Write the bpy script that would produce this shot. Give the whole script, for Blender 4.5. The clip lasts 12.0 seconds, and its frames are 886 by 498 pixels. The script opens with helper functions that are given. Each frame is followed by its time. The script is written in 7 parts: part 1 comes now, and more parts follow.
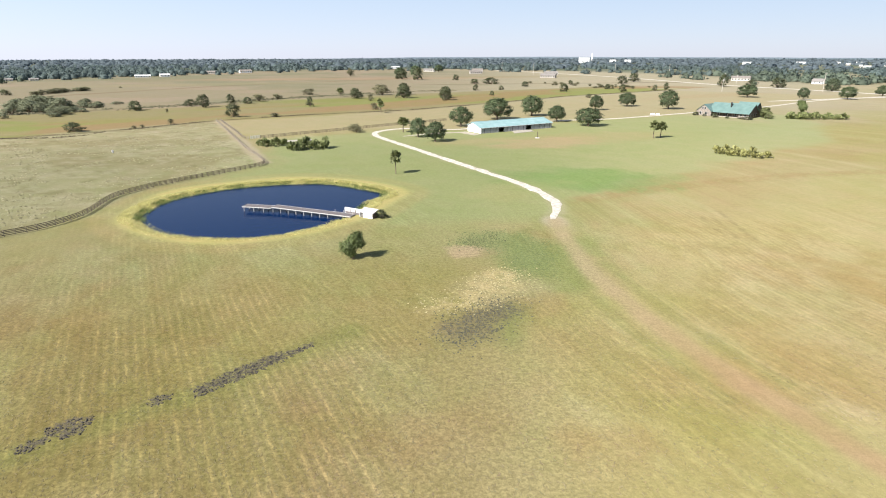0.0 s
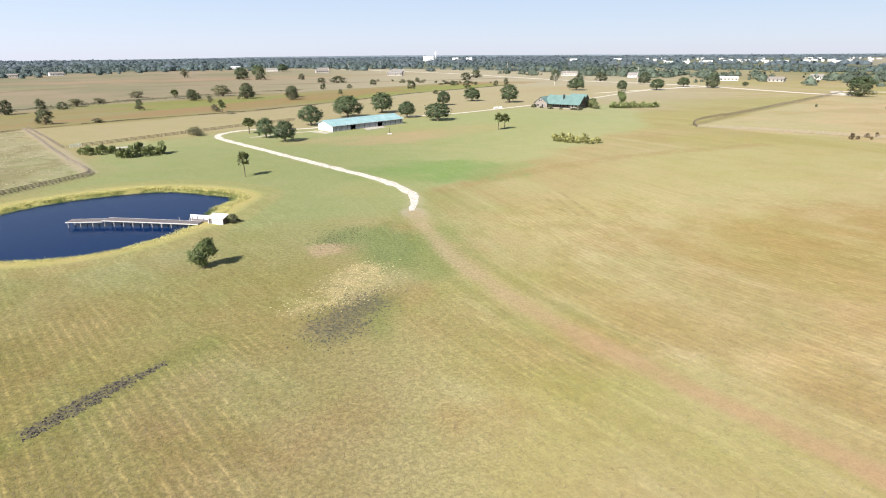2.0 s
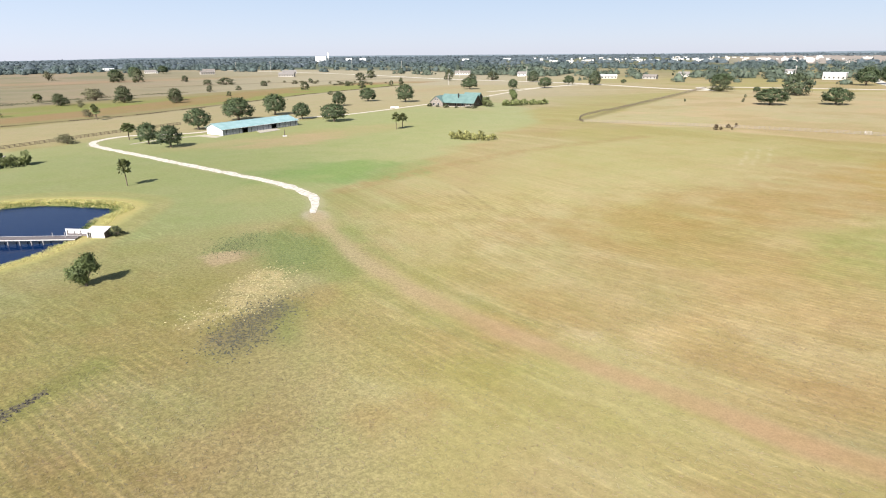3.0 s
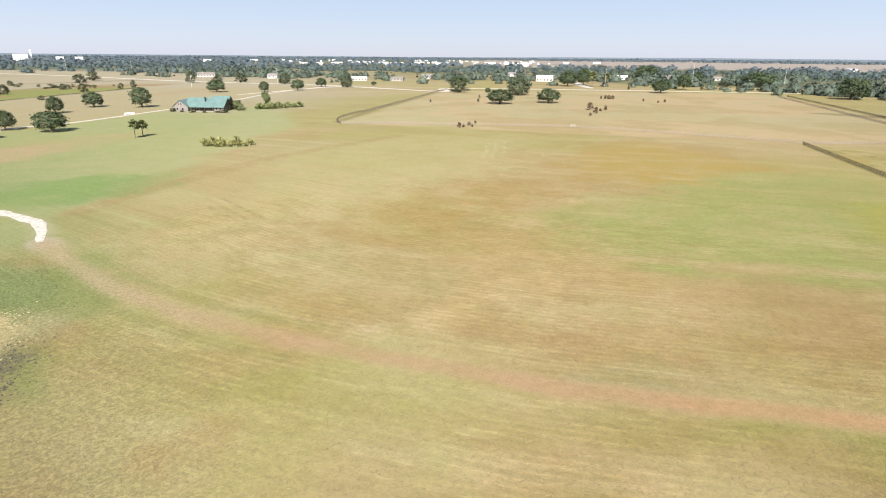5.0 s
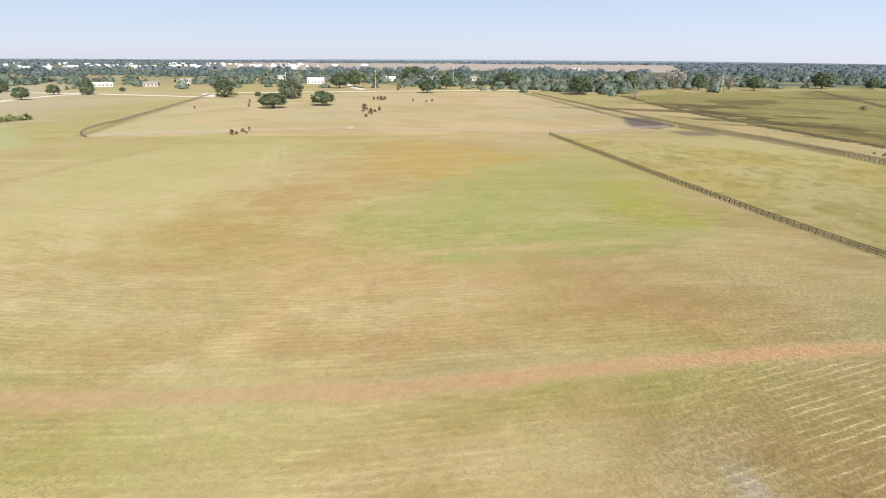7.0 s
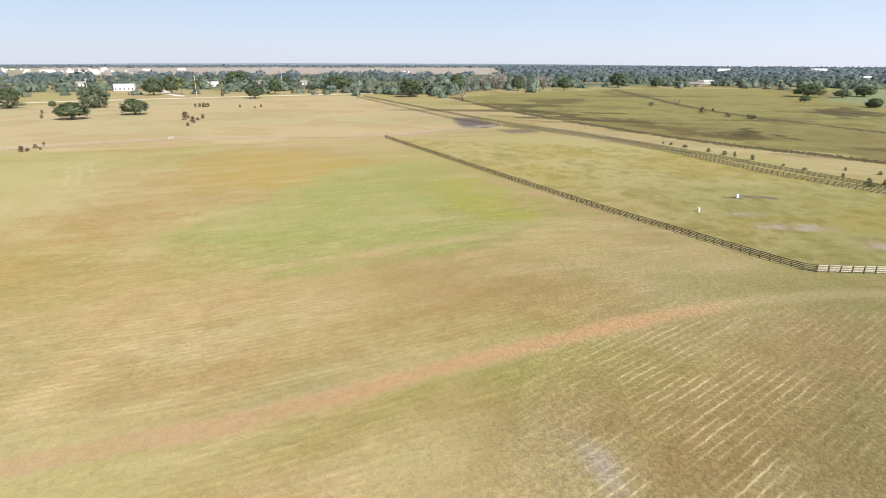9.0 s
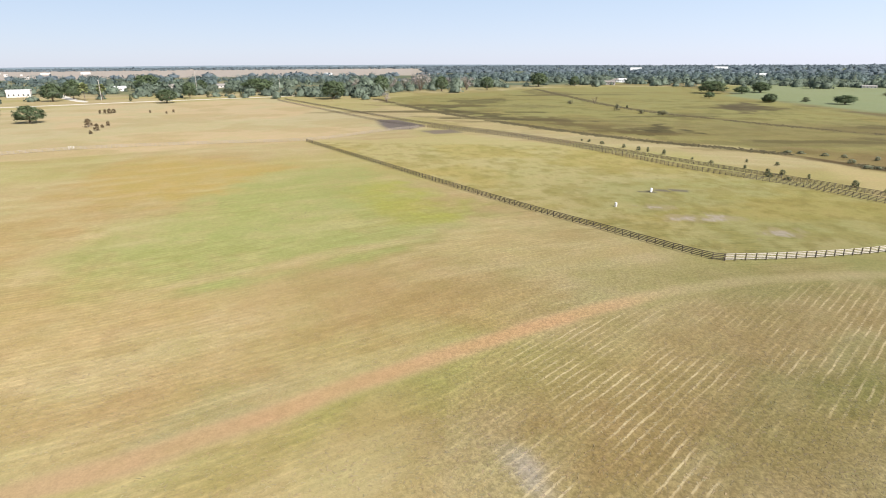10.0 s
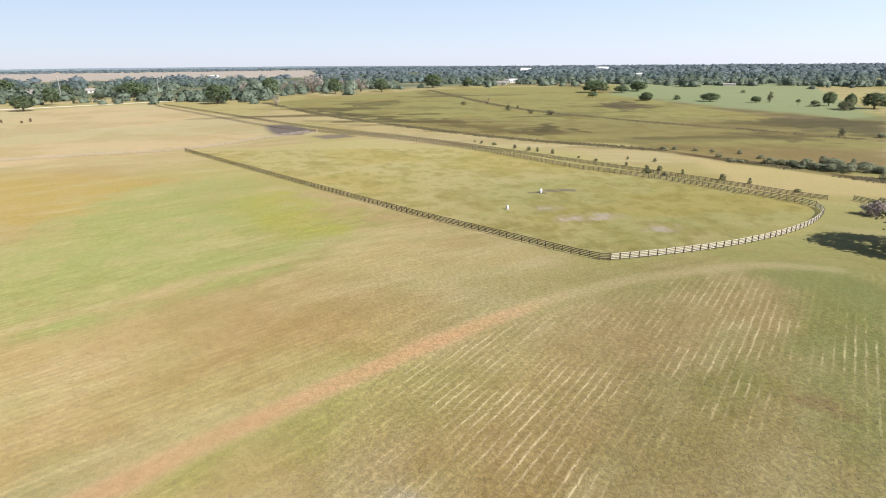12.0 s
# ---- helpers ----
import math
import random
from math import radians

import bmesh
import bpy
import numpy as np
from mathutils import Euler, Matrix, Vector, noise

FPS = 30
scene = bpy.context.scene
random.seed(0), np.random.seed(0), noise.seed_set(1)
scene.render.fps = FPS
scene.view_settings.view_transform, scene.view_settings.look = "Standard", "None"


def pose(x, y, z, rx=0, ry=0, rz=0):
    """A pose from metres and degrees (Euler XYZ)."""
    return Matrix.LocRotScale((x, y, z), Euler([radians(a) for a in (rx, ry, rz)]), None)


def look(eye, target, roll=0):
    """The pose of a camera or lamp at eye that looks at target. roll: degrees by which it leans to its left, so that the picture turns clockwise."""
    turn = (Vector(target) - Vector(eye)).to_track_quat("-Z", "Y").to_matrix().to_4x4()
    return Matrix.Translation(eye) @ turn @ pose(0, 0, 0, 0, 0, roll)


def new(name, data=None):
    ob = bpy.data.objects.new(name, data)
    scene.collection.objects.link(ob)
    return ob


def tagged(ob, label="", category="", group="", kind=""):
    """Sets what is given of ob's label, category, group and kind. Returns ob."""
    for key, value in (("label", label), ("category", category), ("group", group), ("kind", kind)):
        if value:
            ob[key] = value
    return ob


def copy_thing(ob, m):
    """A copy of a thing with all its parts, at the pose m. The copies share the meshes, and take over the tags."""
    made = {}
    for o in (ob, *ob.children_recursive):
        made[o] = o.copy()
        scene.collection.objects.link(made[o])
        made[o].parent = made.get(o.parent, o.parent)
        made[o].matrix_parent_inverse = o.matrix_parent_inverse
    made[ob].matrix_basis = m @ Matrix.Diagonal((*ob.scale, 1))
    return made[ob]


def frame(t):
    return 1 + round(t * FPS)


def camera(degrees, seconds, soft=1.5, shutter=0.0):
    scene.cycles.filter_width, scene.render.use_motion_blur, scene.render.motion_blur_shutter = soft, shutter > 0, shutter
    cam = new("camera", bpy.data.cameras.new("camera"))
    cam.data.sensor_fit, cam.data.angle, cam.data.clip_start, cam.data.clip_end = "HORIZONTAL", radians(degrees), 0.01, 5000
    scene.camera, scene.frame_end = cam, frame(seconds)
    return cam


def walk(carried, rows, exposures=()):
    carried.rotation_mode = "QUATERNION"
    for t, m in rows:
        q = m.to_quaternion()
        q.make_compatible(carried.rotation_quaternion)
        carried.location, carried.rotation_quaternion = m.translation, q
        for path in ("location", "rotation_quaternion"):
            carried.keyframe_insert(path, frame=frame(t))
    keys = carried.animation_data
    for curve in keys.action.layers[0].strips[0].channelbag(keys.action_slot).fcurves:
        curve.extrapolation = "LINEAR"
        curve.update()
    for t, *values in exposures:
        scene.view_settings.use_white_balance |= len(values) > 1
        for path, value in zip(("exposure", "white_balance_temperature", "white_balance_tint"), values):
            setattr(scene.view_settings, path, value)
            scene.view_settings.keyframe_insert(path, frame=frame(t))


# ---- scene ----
# ---------------------------------------------------------------- camera
cam = camera(75.99, 12.0, soft=1.0)
PATH = [
    (0.0, pose(-0.000, -0.000, 34.998, 71.112, 0.069, -0.024)),
    (0.5, pose(-0.128, 0.024, 34.755, 71.071, 0.105, -3.079)),
    (1.0, pose(-0.076, 0.045, 34.460, 71.037, 0.233, -6.385)),
    (1.5, pose(0.018, -0.083, 34.235, 71.014, 0.365, -10.275)),
    (2.0, pose(0.108, 0.054, 33.939, 70.961, 0.418, -14.709)),
    (2.5, pose(-0.010, -0.003, 33.684, 70.950, 0.569, -19.441)),
    (3.0, pose(0.000, -0.235, 33.599, 70.908, 0.548, -24.861)),
    (5.0, pose(-1.244, -1.066, 34.090, 71.049, -0.429, -48.537)),
    (5.5, pose(-1.066, -0.705, 33.936, 71.123, -0.433, -54.389)),
    (6.0, pose(-0.976, -0.382, 33.954, 71.232, -0.395, -60.009)),
    (6.5, pose(-1.041, -0.104, 34.141, 71.332, -0.439, -65.797)),
    (7.0, pose(-1.117, -0.081, 34.443, 71.368, -0.338, -70.488)),
    (9.0, pose(0.041, -0.161, 34.665, 71.729, -0.133, -86.704)),
    (9.5, pose(0.975, -0.802, 34.714, 71.780, 0.035, -90.338)),
    (10.0, pose(2.045, -1.825, 34.746, 71.798, 0.297, -93.997)),
    (10.5, pose(3.022, -2.986, 34.825, 71.832, 0.350, -96.217)),
    (11.0, pose(4.205, -3.938, 34.978, 71.845, 0.374, -98.517)),
    (11.5, pose(5.516, -4.826, 35.108, 71.848, 0.378, -101.199)),
    (12.0, pose(6.753, -5.691, 35.295, 71.831, 0.521, -104.005)),
]
walk(cam, PATH, [(0.0, 0.94, 6500, 11), (2.5, 0.91, 6500, 12), (5.0, 0.88, 6500, 12.5), (7.0, 0.87, 6500, 12.5), (9.0, 0.89, 6500, 12), (12.0, 0.95, 6500, 11)])

# ---------------------------------------------------------------- light
SUN_UP, SUN_FROM = radians(40.4), radians(229.8)      # height, compass bearing clockwise from +y
world = bpy.data.worlds.new("sky")
scene.world = world
world.use_nodes = True
wn = world.node_tree.nodes
sky = wn.new("ShaderNodeTexSky")
sky.sky_type = "NISHITA"
sky.sun_disc = False
sky.sun_elevation, sky.sun_rotation = SUN_UP, SUN_FROM
sky.air_density, sky.dust_density, sky.ozone_density = 0.7, 0.3, 2.0
cool = wn.new("ShaderNodeMix")
cool.data_type = "RGBA"
up = wn.new("ShaderNodeSeparateXYZ")
world.node_tree.links.new(wn.new("ShaderNodeTexCoord").outputs["Generated"], up.inputs[0])
haze = wn.new("ShaderNodeMapRange")
haze.inputs[1].default_value, haze.inputs[2].default_value, haze.inputs[3].default_value, haze.inputs[4].default_value = 0.0, 0.75, 0.72, 0.04
world.node_tree.links.new(up.outputs[2], haze.inputs[0])
world.node_tree.links.new(haze.outputs[0], cool.inputs[0])
veil = wn.new("ShaderNodeMix")                          # pale haze, thickest and whitest towards the horizon
veil.data_type = "RGBA"
veil.inputs[6].default_value, veil.inputs[7].default_value = (7.2, 7.6, 9.2, 1), (6.45, 7.85, 9.5, 1)
veil_up = wn.new("ShaderNodeMapRange")
veil_up.inputs[1].default_value, veil_up.inputs[2].default_value = 0.0, 0.12
world.node_tree.links.new(up.outputs[2], veil_up.inputs[0])
world.node_tree.links.new(veil_up.outputs[0], veil.inputs[0])
world.node_tree.links.new(veil.outputs[2], cool.inputs[7])
world.node_tree.links.new(sky.outputs[0], cool.inputs[6])
world.node_tree.links.new(cool.outputs[2], wn["Background"].inputs[0])
side = wn.new("ShaderNodeVectorMath")                   # the sky is a little brighter towards the sun
side.operation = "DOT_PRODUCT"
side.inputs[1].default_value = (math.sin(SUN_FROM), math.cos(SUN_FROM), 0)
world.node_tree.links.new(up.inputs[0].links[0].from_socket, side.inputs[0])
glow = wn.new("ShaderNodeMath")
glow.operation = "MULTIPLY_ADD"
glow.inputs[1].default_value, glow.inputs[2].default_value = 0.0150, 0.0685
world.node_tree.links.new(side.outputs["Value"], glow.inputs[0])
world.node_tree.links.new(glow.outputs[0], wn["Background"].inputs[1])
sun = new("sun", bpy.data.lights.new("sun", "SUN"))
sun.data.energy, sun.data.angle, sun.data.color = 5.0, radians(0.55), (1.0, 0.965, 0.91)
sun_dir = Vector((math.sin(SUN_FROM) * math.cos(SUN_UP), math.cos(SUN_FROM) * math.cos(SUN_UP), math.sin(SUN_UP)))
sun.matrix_world = look(sun_dir * 300, (0, 0, 0))


# ---------------------------------------------------------------- materials
def lin(v):
    v = v / 255
    return v / 12.92 if v < 0.04045 else ((v + 0.055) / 1.055) ** 2.4


def tone(r, g, b, k=0.5):
    """A base colour from a swatch and its share of reflected light."""
    return (lin(r) * k, lin(g) * k, lin(b) * k * 1.22)


def material(name, colour, rough=0.8, vary=0.15, scale=3.0, bump=0.0, metal=0.0, island=0.0, spec=0.3, second=None, stretch=(1, 1, 1)):
    m = bpy.data.materials.new(name)
    m.use_nodes = True
    nt = m.node_tree
    n, ln = nt.nodes, nt.links
    p = n["Principled BSDF"]
    p.inputs["Roughness"].default_value, p.inputs["Metallic"].default_value = rough, metal
    p.inputs["Specular IOR Level"].default_value = spec
    tc = n.new("ShaderNodeTexCoord")
    mp = n.new("ShaderNodeMapping")
    mp.inputs["Scale"].default_value = stretch
    ln.new(tc.outputs["Object"], mp.inputs[0])
    a = n.new("ShaderNodeTexNoise")
    a.inputs["Scale"].default_value, a.inputs["Detail"].default_value = scale, 6
    ln.new(mp.outputs[0], a.inputs["Vector"])
    mix = n.new("ShaderNodeMix")
    mix.data_type = "RGBA"
    lo = tuple(c * (1 - vary) for c in colour)
    hi = second or tuple(min(1, c * (1 + vary)) for c in colour)
    mix.inputs[6].default_value, mix.inputs[7].default_value = (*lo, 1), (*hi, 1)
    ramp = n.new("ShaderNodeMapRange")
    ramp.inputs[1].default_value, ramp.inputs[2].default_value = 0.3, 0.7
    ln.new(a.outputs[0], ramp.inputs[0])
    ln.new(ramp.outputs[0], mix.inputs[0])
    out = mix.outputs[2]
    if island:
        g = n.new("ShaderNodeNewGeometry")
        oi = n.new("ShaderNodeObjectInfo")
        ad = n.new("ShaderNodeMath")
        ad.operation = "MULTIPLY_ADD"
        ad.inputs[1].default_value = 0.35
        ln.new(oi.outputs["Random"], ad.inputs[0])
        ln.new(g.outputs["Random Per Island"], ad.inputs[2])
        r2 = n.new("ShaderNodeMapRange")
        r2.inputs[2].default_value = 1.35
        r2.inputs[3].default_value, r2.inputs[4].default_value = 1 - island, 1 + island
        ln.new(ad.outputs[0], r2.inputs[0])
        mu = n.new("ShaderNodeMix")
        mu.data_type, mu.blend_type = "RGBA", "MULTIPLY"
        mu.inputs[0].default_value = 1
        ln.new(out, mu.inputs[6])
        ln.new(r2.outputs[0], mu.inputs[7])
        out = mu.outputs[2]
    ln.new(out, p.inputs["Base Color"])
    if bump:
        b = n.new("ShaderNodeBump")
        b.inputs["Strength"].default_value, b.inputs["Distance"].default_value = bump, 0.1
        ln.new(a.outputs[0], b.inputs["Height"])
        ln.new(b.outputs[0], p.inputs["Normal"])
    return m


def leaf_material(name, colour, vary=0.45, through_light=0.25, scale=0.4, drift=0.25):
    m = material(name, colour, 0.6, drift, scale, island=vary, spec=0.25)
    n, ln = m.node_tree.nodes, m.node_tree.links
    p, o = n["Principled BSDF"], n["Material Output"]
    tr = n.new("ShaderNodeBsdfTranslucent")
    ln.new(p.inputs["Base Color"].links[0].from_socket, tr.inputs[0])
    mx = n.new("ShaderNodeMixShader")
    mx.inputs[0].default_value = through_light
    ln.new(p.outputs[0], mx.inputs[1])
    ln.new(tr.outputs[0], mx.inputs[2])
    ln.new(mx.outputs[0], o.inputs[0])
    return m


M = {}
M["oak"] = leaf_material("oak_leaves", (0.092, 0.122, 0.058))
M["oak_light"] = leaf_material("oak_leaves_light", (0.15, 0.185, 0.07))
M["shrub"] = leaf_material("shrub_leaves", (0.10, 0.112, 0.056))
M["dry"] = leaf_material("dry_brush", (0.17, 0.165, 0.09))
M["brush_green"] = leaf_material("grey_green_leaves", (0.20, 0.215, 0.13))
M["brown_brush"] = leaf_material("brown_leaves", (0.115, 0.080, 0.042))
M["palm"] = leaf_material("palm_fronds", (0.19, 0.21, 0.088))
M["palm_light"] = leaf_material("light_fronds", (0.20, 0.22, 0.09), 0.6)
M["palmetto"] = leaf_material("palmetto_fronds", (0.33, 0.32, 0.125), 0.6)
M["cypress"] = leaf_material("cypress_needles", (0.11, 0.135, 0.075))
M["bare"] = leaf_material("grey_twigs", (0.34, 0.285, 0.255))
# haze put into the woods' leaf colours, paler and bluer the farther
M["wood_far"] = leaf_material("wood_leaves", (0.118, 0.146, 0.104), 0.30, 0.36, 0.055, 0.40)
M["wood_mid"] = leaf_material("haze_tinted_wood_leaves", (0.118, 0.154, 0.142), 0.20, 0.4, 0.03, 0.3)
M["wood_distant"] = leaf_material("haze_tinted_far_leaves", (0.142, 0.176, 0.19), 0.16, 0.45)
M["reed"] = leaf_material("reed_blades", (0.58, 0.545, 0.235), 0.15, 0.5)
M["rush"] = leaf_material("green_rushes", (0.16, 0.20, 0.06), 0.3, 0.4)
M["bark"] = material("bark", (0.16, 0.125, 0.09), 0.9, 0.3, 6, 0.5)
M["fence_grey"] = material("weathered_board", (0.26, 0.22, 0.17), 0.85, 0.35, 2.5, 0.3, stretch=(1, 6, 6))
M["board_brown"] = material("brown_board", (0.13, 0.10, 0.074), 0.85, 0.35, 2.5, 0.3, stretch=(1, 6, 6))
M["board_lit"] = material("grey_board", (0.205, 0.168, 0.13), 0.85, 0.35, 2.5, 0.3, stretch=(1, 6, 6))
# same boards twice: pale for the sunlit run, dark for the shaded run and posts
M["board_sunlit"] = material("sunlit_board", (0.40, 0.355, 0.30), 0.85, 0.3, 2.5, 0.3, stretch=(1, 6, 6))
M["board_shaded_dark_post"] = material("shaded_board_and_dark_post", (0.085, 0.066, 0.05), 0.85, 0.4, 2.5, 0.3, stretch=(1, 6, 6))
M["deck"] = material("deck_plank", (0.14, 0.122, 0.118), 0.8, 0.3, 3.0, 0.3, island=0.2, stretch=(6, 1, 1))
M["white"] = material("white_paint", (0.80, 0.79, 0.76), 0.6, 0.06, 1.5, 0.1)
M["white_old"] = material("worn_white_paint", (0.50, 0.48, 0.45), 0.7, 0.30, 2.5, 0.2)
M["pile"] = material("dock_pile", (0.33, 0.30, 0.28), 0.85, 0.3, 4, 0.3)
M["teal"] = material("teal_metal_roof", (0.215, 0.345, 0.34), 0.55, 0.10, 0.35, 0.0, spec=0.35, second=(0.29, 0.41, 0.41))
M["teal_dark"] = material("green_metal_roof", (0.115, 0.19, 0.172), 0.55, 0.10, 0.4, spec=0.35, second=(0.145, 0.225, 0.205))
M["stone"] = material("pale_stone", (0.25, 0.215, 0.185), 0.9, 0.3, 1.6, 0.4)
M["log"] = material("dark_timber", (0.10, 0.075, 0.06), 0.8, 0.3, 2, 0.3)
M["glass"] = material("dark_window", (0.02, 0.025, 0.03), 0.1, 0.2, 1, spec=0.6)
M["stall"] = material("grey_board_wall", (0.27, 0.275, 0.275), 0.85, 0.25, 2, 0.2, stretch=(4, 4, 1))
# near-black: painted inner shade behind openings, also the chimney's dark metal
M["stall_dark"] = material("stall_opening", (0.035, 0.033, 0.03), 0.9)
M["slab"] = material("concrete", (0.37, 0.335, 0.275), 0.9, 0.15, 0.8, 0.1)
M["shell"] = material("shell_gravel", (0.49, 0.445, 0.37), 0.95, 0.34, 0.9, 0.5)
M["sand"] = material("dull_sand", (0.36, 0.32, 0.245), 0.95, 0.2, 0.5, 0.2)
M["road"] = material("pale_road", (0.48, 0.44, 0.37), 0.95, 0.12, 0.3, 0.2)
M["pole"] = material("utility_pole", (0.46, 0.42, 0.37), 0.9, 0.2, 2)
M["wall_a"] = material("pale_stucco", (0.52, 0.49, 0.44), 0.8, 0.08, 0.5)
M["wall_b"] = material("tan_stucco", (0.37, 0.34, 0.30), 0.8, 0.1, 0.5)
M["roof_a"] = material("grey_shingle", (0.24, 0.22, 0.20), 0.9, 0.2, 0.8)
M["roof_b"] = material("brown_shingle", (0.22, 0.195, 0.17), 0.9, 0.2, 0.8)
M["roof_w"] = material("white_roof", (0.60, 0.59, 0.57), 0.7, 0.06, 0.5)


# ---------------------------------------------------------------- helpers
def mesh_object(name, verts, faces, mat, parent=None, label="", smooth=False):
    me = bpy.data.meshes.new(name)
    me.from_pydata([tuple(v) for v in verts], [], faces)
    if smooth:
        me.polygons.foreach_set("use_smooth", [True] * len(me.polygons))
    if mat:
        me.materials.append(mat)
    ob = new(name, me)
    ob.parent = parent
    if label:
        ob["label"] = label
    return ob


def part(name, bm, mat, parent=None, label=""):
    me = bpy.data.meshes.new(name)
    bm.to_mesh(me)
    bm.free()
    me.materials.append(mat)
    ob = new(name, me)
    ob.parent = parent
    if label:
        ob["label"] = label
    return ob


def again(ob, m, parent=None):
    """One more alike part on the same mesh."""
    c = ob.copy()
    scene.collection.objects.link(c)
    c.parent = parent or ob.parent
    c.matrix_basis = m
    return c


def thing(name, m, label, category, group=""):
    e = new(name)
    e.matrix_basis = m
    return tagged(e, label, category, group)


def add_box(bm, x0, x1, y0, y1, z0, z1, m=None):
    g = bmesh.ops.create_cube(bm, size=1)["verts"]
    for v in g:
        v.co = Vector((x0 + (v.co.x + 0.5) * (x1 - x0), y0 + (v.co.y + 0.5) * (y1 - y0), z0 + (v.co.z + 0.5) * (z1 - z0)))
        if m is not None:
            v.co = m @ v.co
    return g


def box_bm(x0, x1, y0, y1, z0, z1, bevel=0.0):
    bm = bmesh.new()
    add_box(bm, x0, x1, y0, y1, z0, z1)
    if bevel:
        bmesh.ops.bevel(bm, geom=bm.edges[:], offset=bevel, segments=1, affect="EDGES")
    return bm


def prism(bm, outline, y0, y1):
    """A closed outline in x and z, drawn out along y."""
    a = [bm.verts.new((x, y0, z)) for x, z in outline]
    b = [bm.verts.new((x, y1, z)) for x, z in outline]
    bm.faces.new(a)
    bm.faces.new(b[::-1])
    for i in range(len(a)):
        j = (i + 1) % len(a)
        bm.faces.new((a[j], a[i], b[i], b[j]))
    bmesh.ops.recalc_face_normals(bm, faces=bm.faces[:])


def limb(bm, a, b, ra, rb, sides=6):
    a, b = Vector(a), Vector(b)
    q = (b - a).to_track_quat("Z", "Y")
    rings = []
    for p, r in ((a, ra), (b, rb)):
        rings.append([bm.verts.new(p + q @ Vector((r * math.cos(k * 2 * math.pi / sides), r * math.sin(k * 2 * math.pi / sides), 0))) for k in range(sides)])
    for k in range(sides):
        j = (k + 1) % sides
        bm.faces.new((rings[0][k], rings[0][j], rings[1][j], rings[1][k]))
    bm.faces.new(rings[1])


def spline(pts, step, closed=False):
    """Evenly spaced points along a smooth line through pts."""
    p = [Vector((a, b)) for a, b in pts]
    n = len(p)
    fine = []
    for i in range(n if closed else n - 1):
        if closed:
            a, b, c, d = p[i - 1], p[i], p[(i + 1) % n], p[(i + 2) % n]
        else:
            a, b, c, d = p[max(i - 1, 0)], p[i], p[i + 1], p[min(i + 2, n - 1)]
        for k in range(24):
            t = k / 24
            fine.append(0.5 * ((2 * b) + (c - a) * t + (2 * a - 5 * b + 4 * c - d) * t * t + (3 * b - a - 3 * c + d) * t ** 3))
    fine.append(p[0] if closed else p[-1])
    out, left = [fine[0]], step
    for a, b in zip(fine, fine[1:]):
        d = (b - a).length
        pos = 0.0
        while d - pos >= left and d > 0:
            pos += left
            out.append(a + (b - a) * (pos / d))
            left = step
        left -= d - pos
    return out


# ---------------------------------------------------------------- plan lines
POND = [(-66.0, 121.2), (-70.6, 129.3), (-70.5, 142.6), (-63.1, 153.7), (-51.1, 160.9), (-37.0, 163.1), (-26.3, 158.5), (-16.1, 149.3),
        (-19.6, 141.2), (-21.2, 132.2), (-24.7, 123.3), (-29.7, 117.1), (-35.7, 112.6), (-42.2, 111.1), (-50.7, 111.9), (-59.2, 115.1)]
BANK = [(-72.4, 120.3), (-75.8, 131.4), (-75.6, 150.3), (-65.8, 161.0), (-45.4, 170.5), (-24.1, 165.4), (-9.6, 152.0),
        (-12.5, 137.6), (-18.3, 123.2), (-26.3, 112.5), (-34.3, 107.7), (-41.4, 105.5), (-50.5, 105.9), (-61.2, 110.8)]
DRIVE = [(24.7, 123.0), (27.9, 135.2), (27.3, 145.2), (22.1, 160.5), (13.6, 177.1), (-0.8, 204.4), (-14.6, 231.3), (-25.9, 252.7), (-31.9, 267.8),
         (-30.0, 280.3), (-18.1, 289.2), (8.3, 286.5), (42.5, 313.2), (72.6, 327.7), (101.8, 336.3), (167.7, 375.7), (229.4, 413.4), (302.9, 469.5), (413.8, 527.7)]
TRACK = [(25.3, 122.1), (24.8, 106.0), (25.4, 90.0), (27.4, 78.0), (30.2, 66.5), (34.0, 55.5), (38.6, 44.0), (46.4, 26.5), (53.0, 14.8), (60.6, 1.8), (68.0, -11.4), (74.0, -22.6),
         (80.3, -37.1), (84.0, -48.0), (86.4, -61.0), (87.0, -82.9), (80.6, -97.2)]
WATER = -0.7

# ---------------------------------------------------------------- ground
def lattice_noise(x, y, scale, seed, octaves=4):
    rng = np.random.RandomState(seed)
    tab = rng.rand(256, 256)
    out, amp, tot = np.zeros_like(x), 1.0, 0.0
    for o in range(octaves):
        u, v = x / scale + 37.3 * o, y / scale + 11.7 * o
        i, j = np.floor(u).astype(int), np.floor(v).astype(int)
        f, g = u - i, v - j
        f, g = f * f * (3 - 2 * f), g * g * (3 - 2 * g)
        a, b = tab[i % 256, j % 256], tab[(i + 1) % 256, j % 256]
        c, d = tab[i % 256, (j + 1) % 256], tab[(i + 1) % 256, (j + 1) % 256]
        out += amp * ((a * (1 - f) + b * f) * (1 - g) + (c * (1 - f) + d * f) * g)
        tot += amp
        amp, scale = amp * 0.5, scale / 2
    return out / tot


def smooth01(v, a, b):
    t = np.clip((v - a) / (b - a), 0, 1)
    return t * t * (3 - 2 * t)


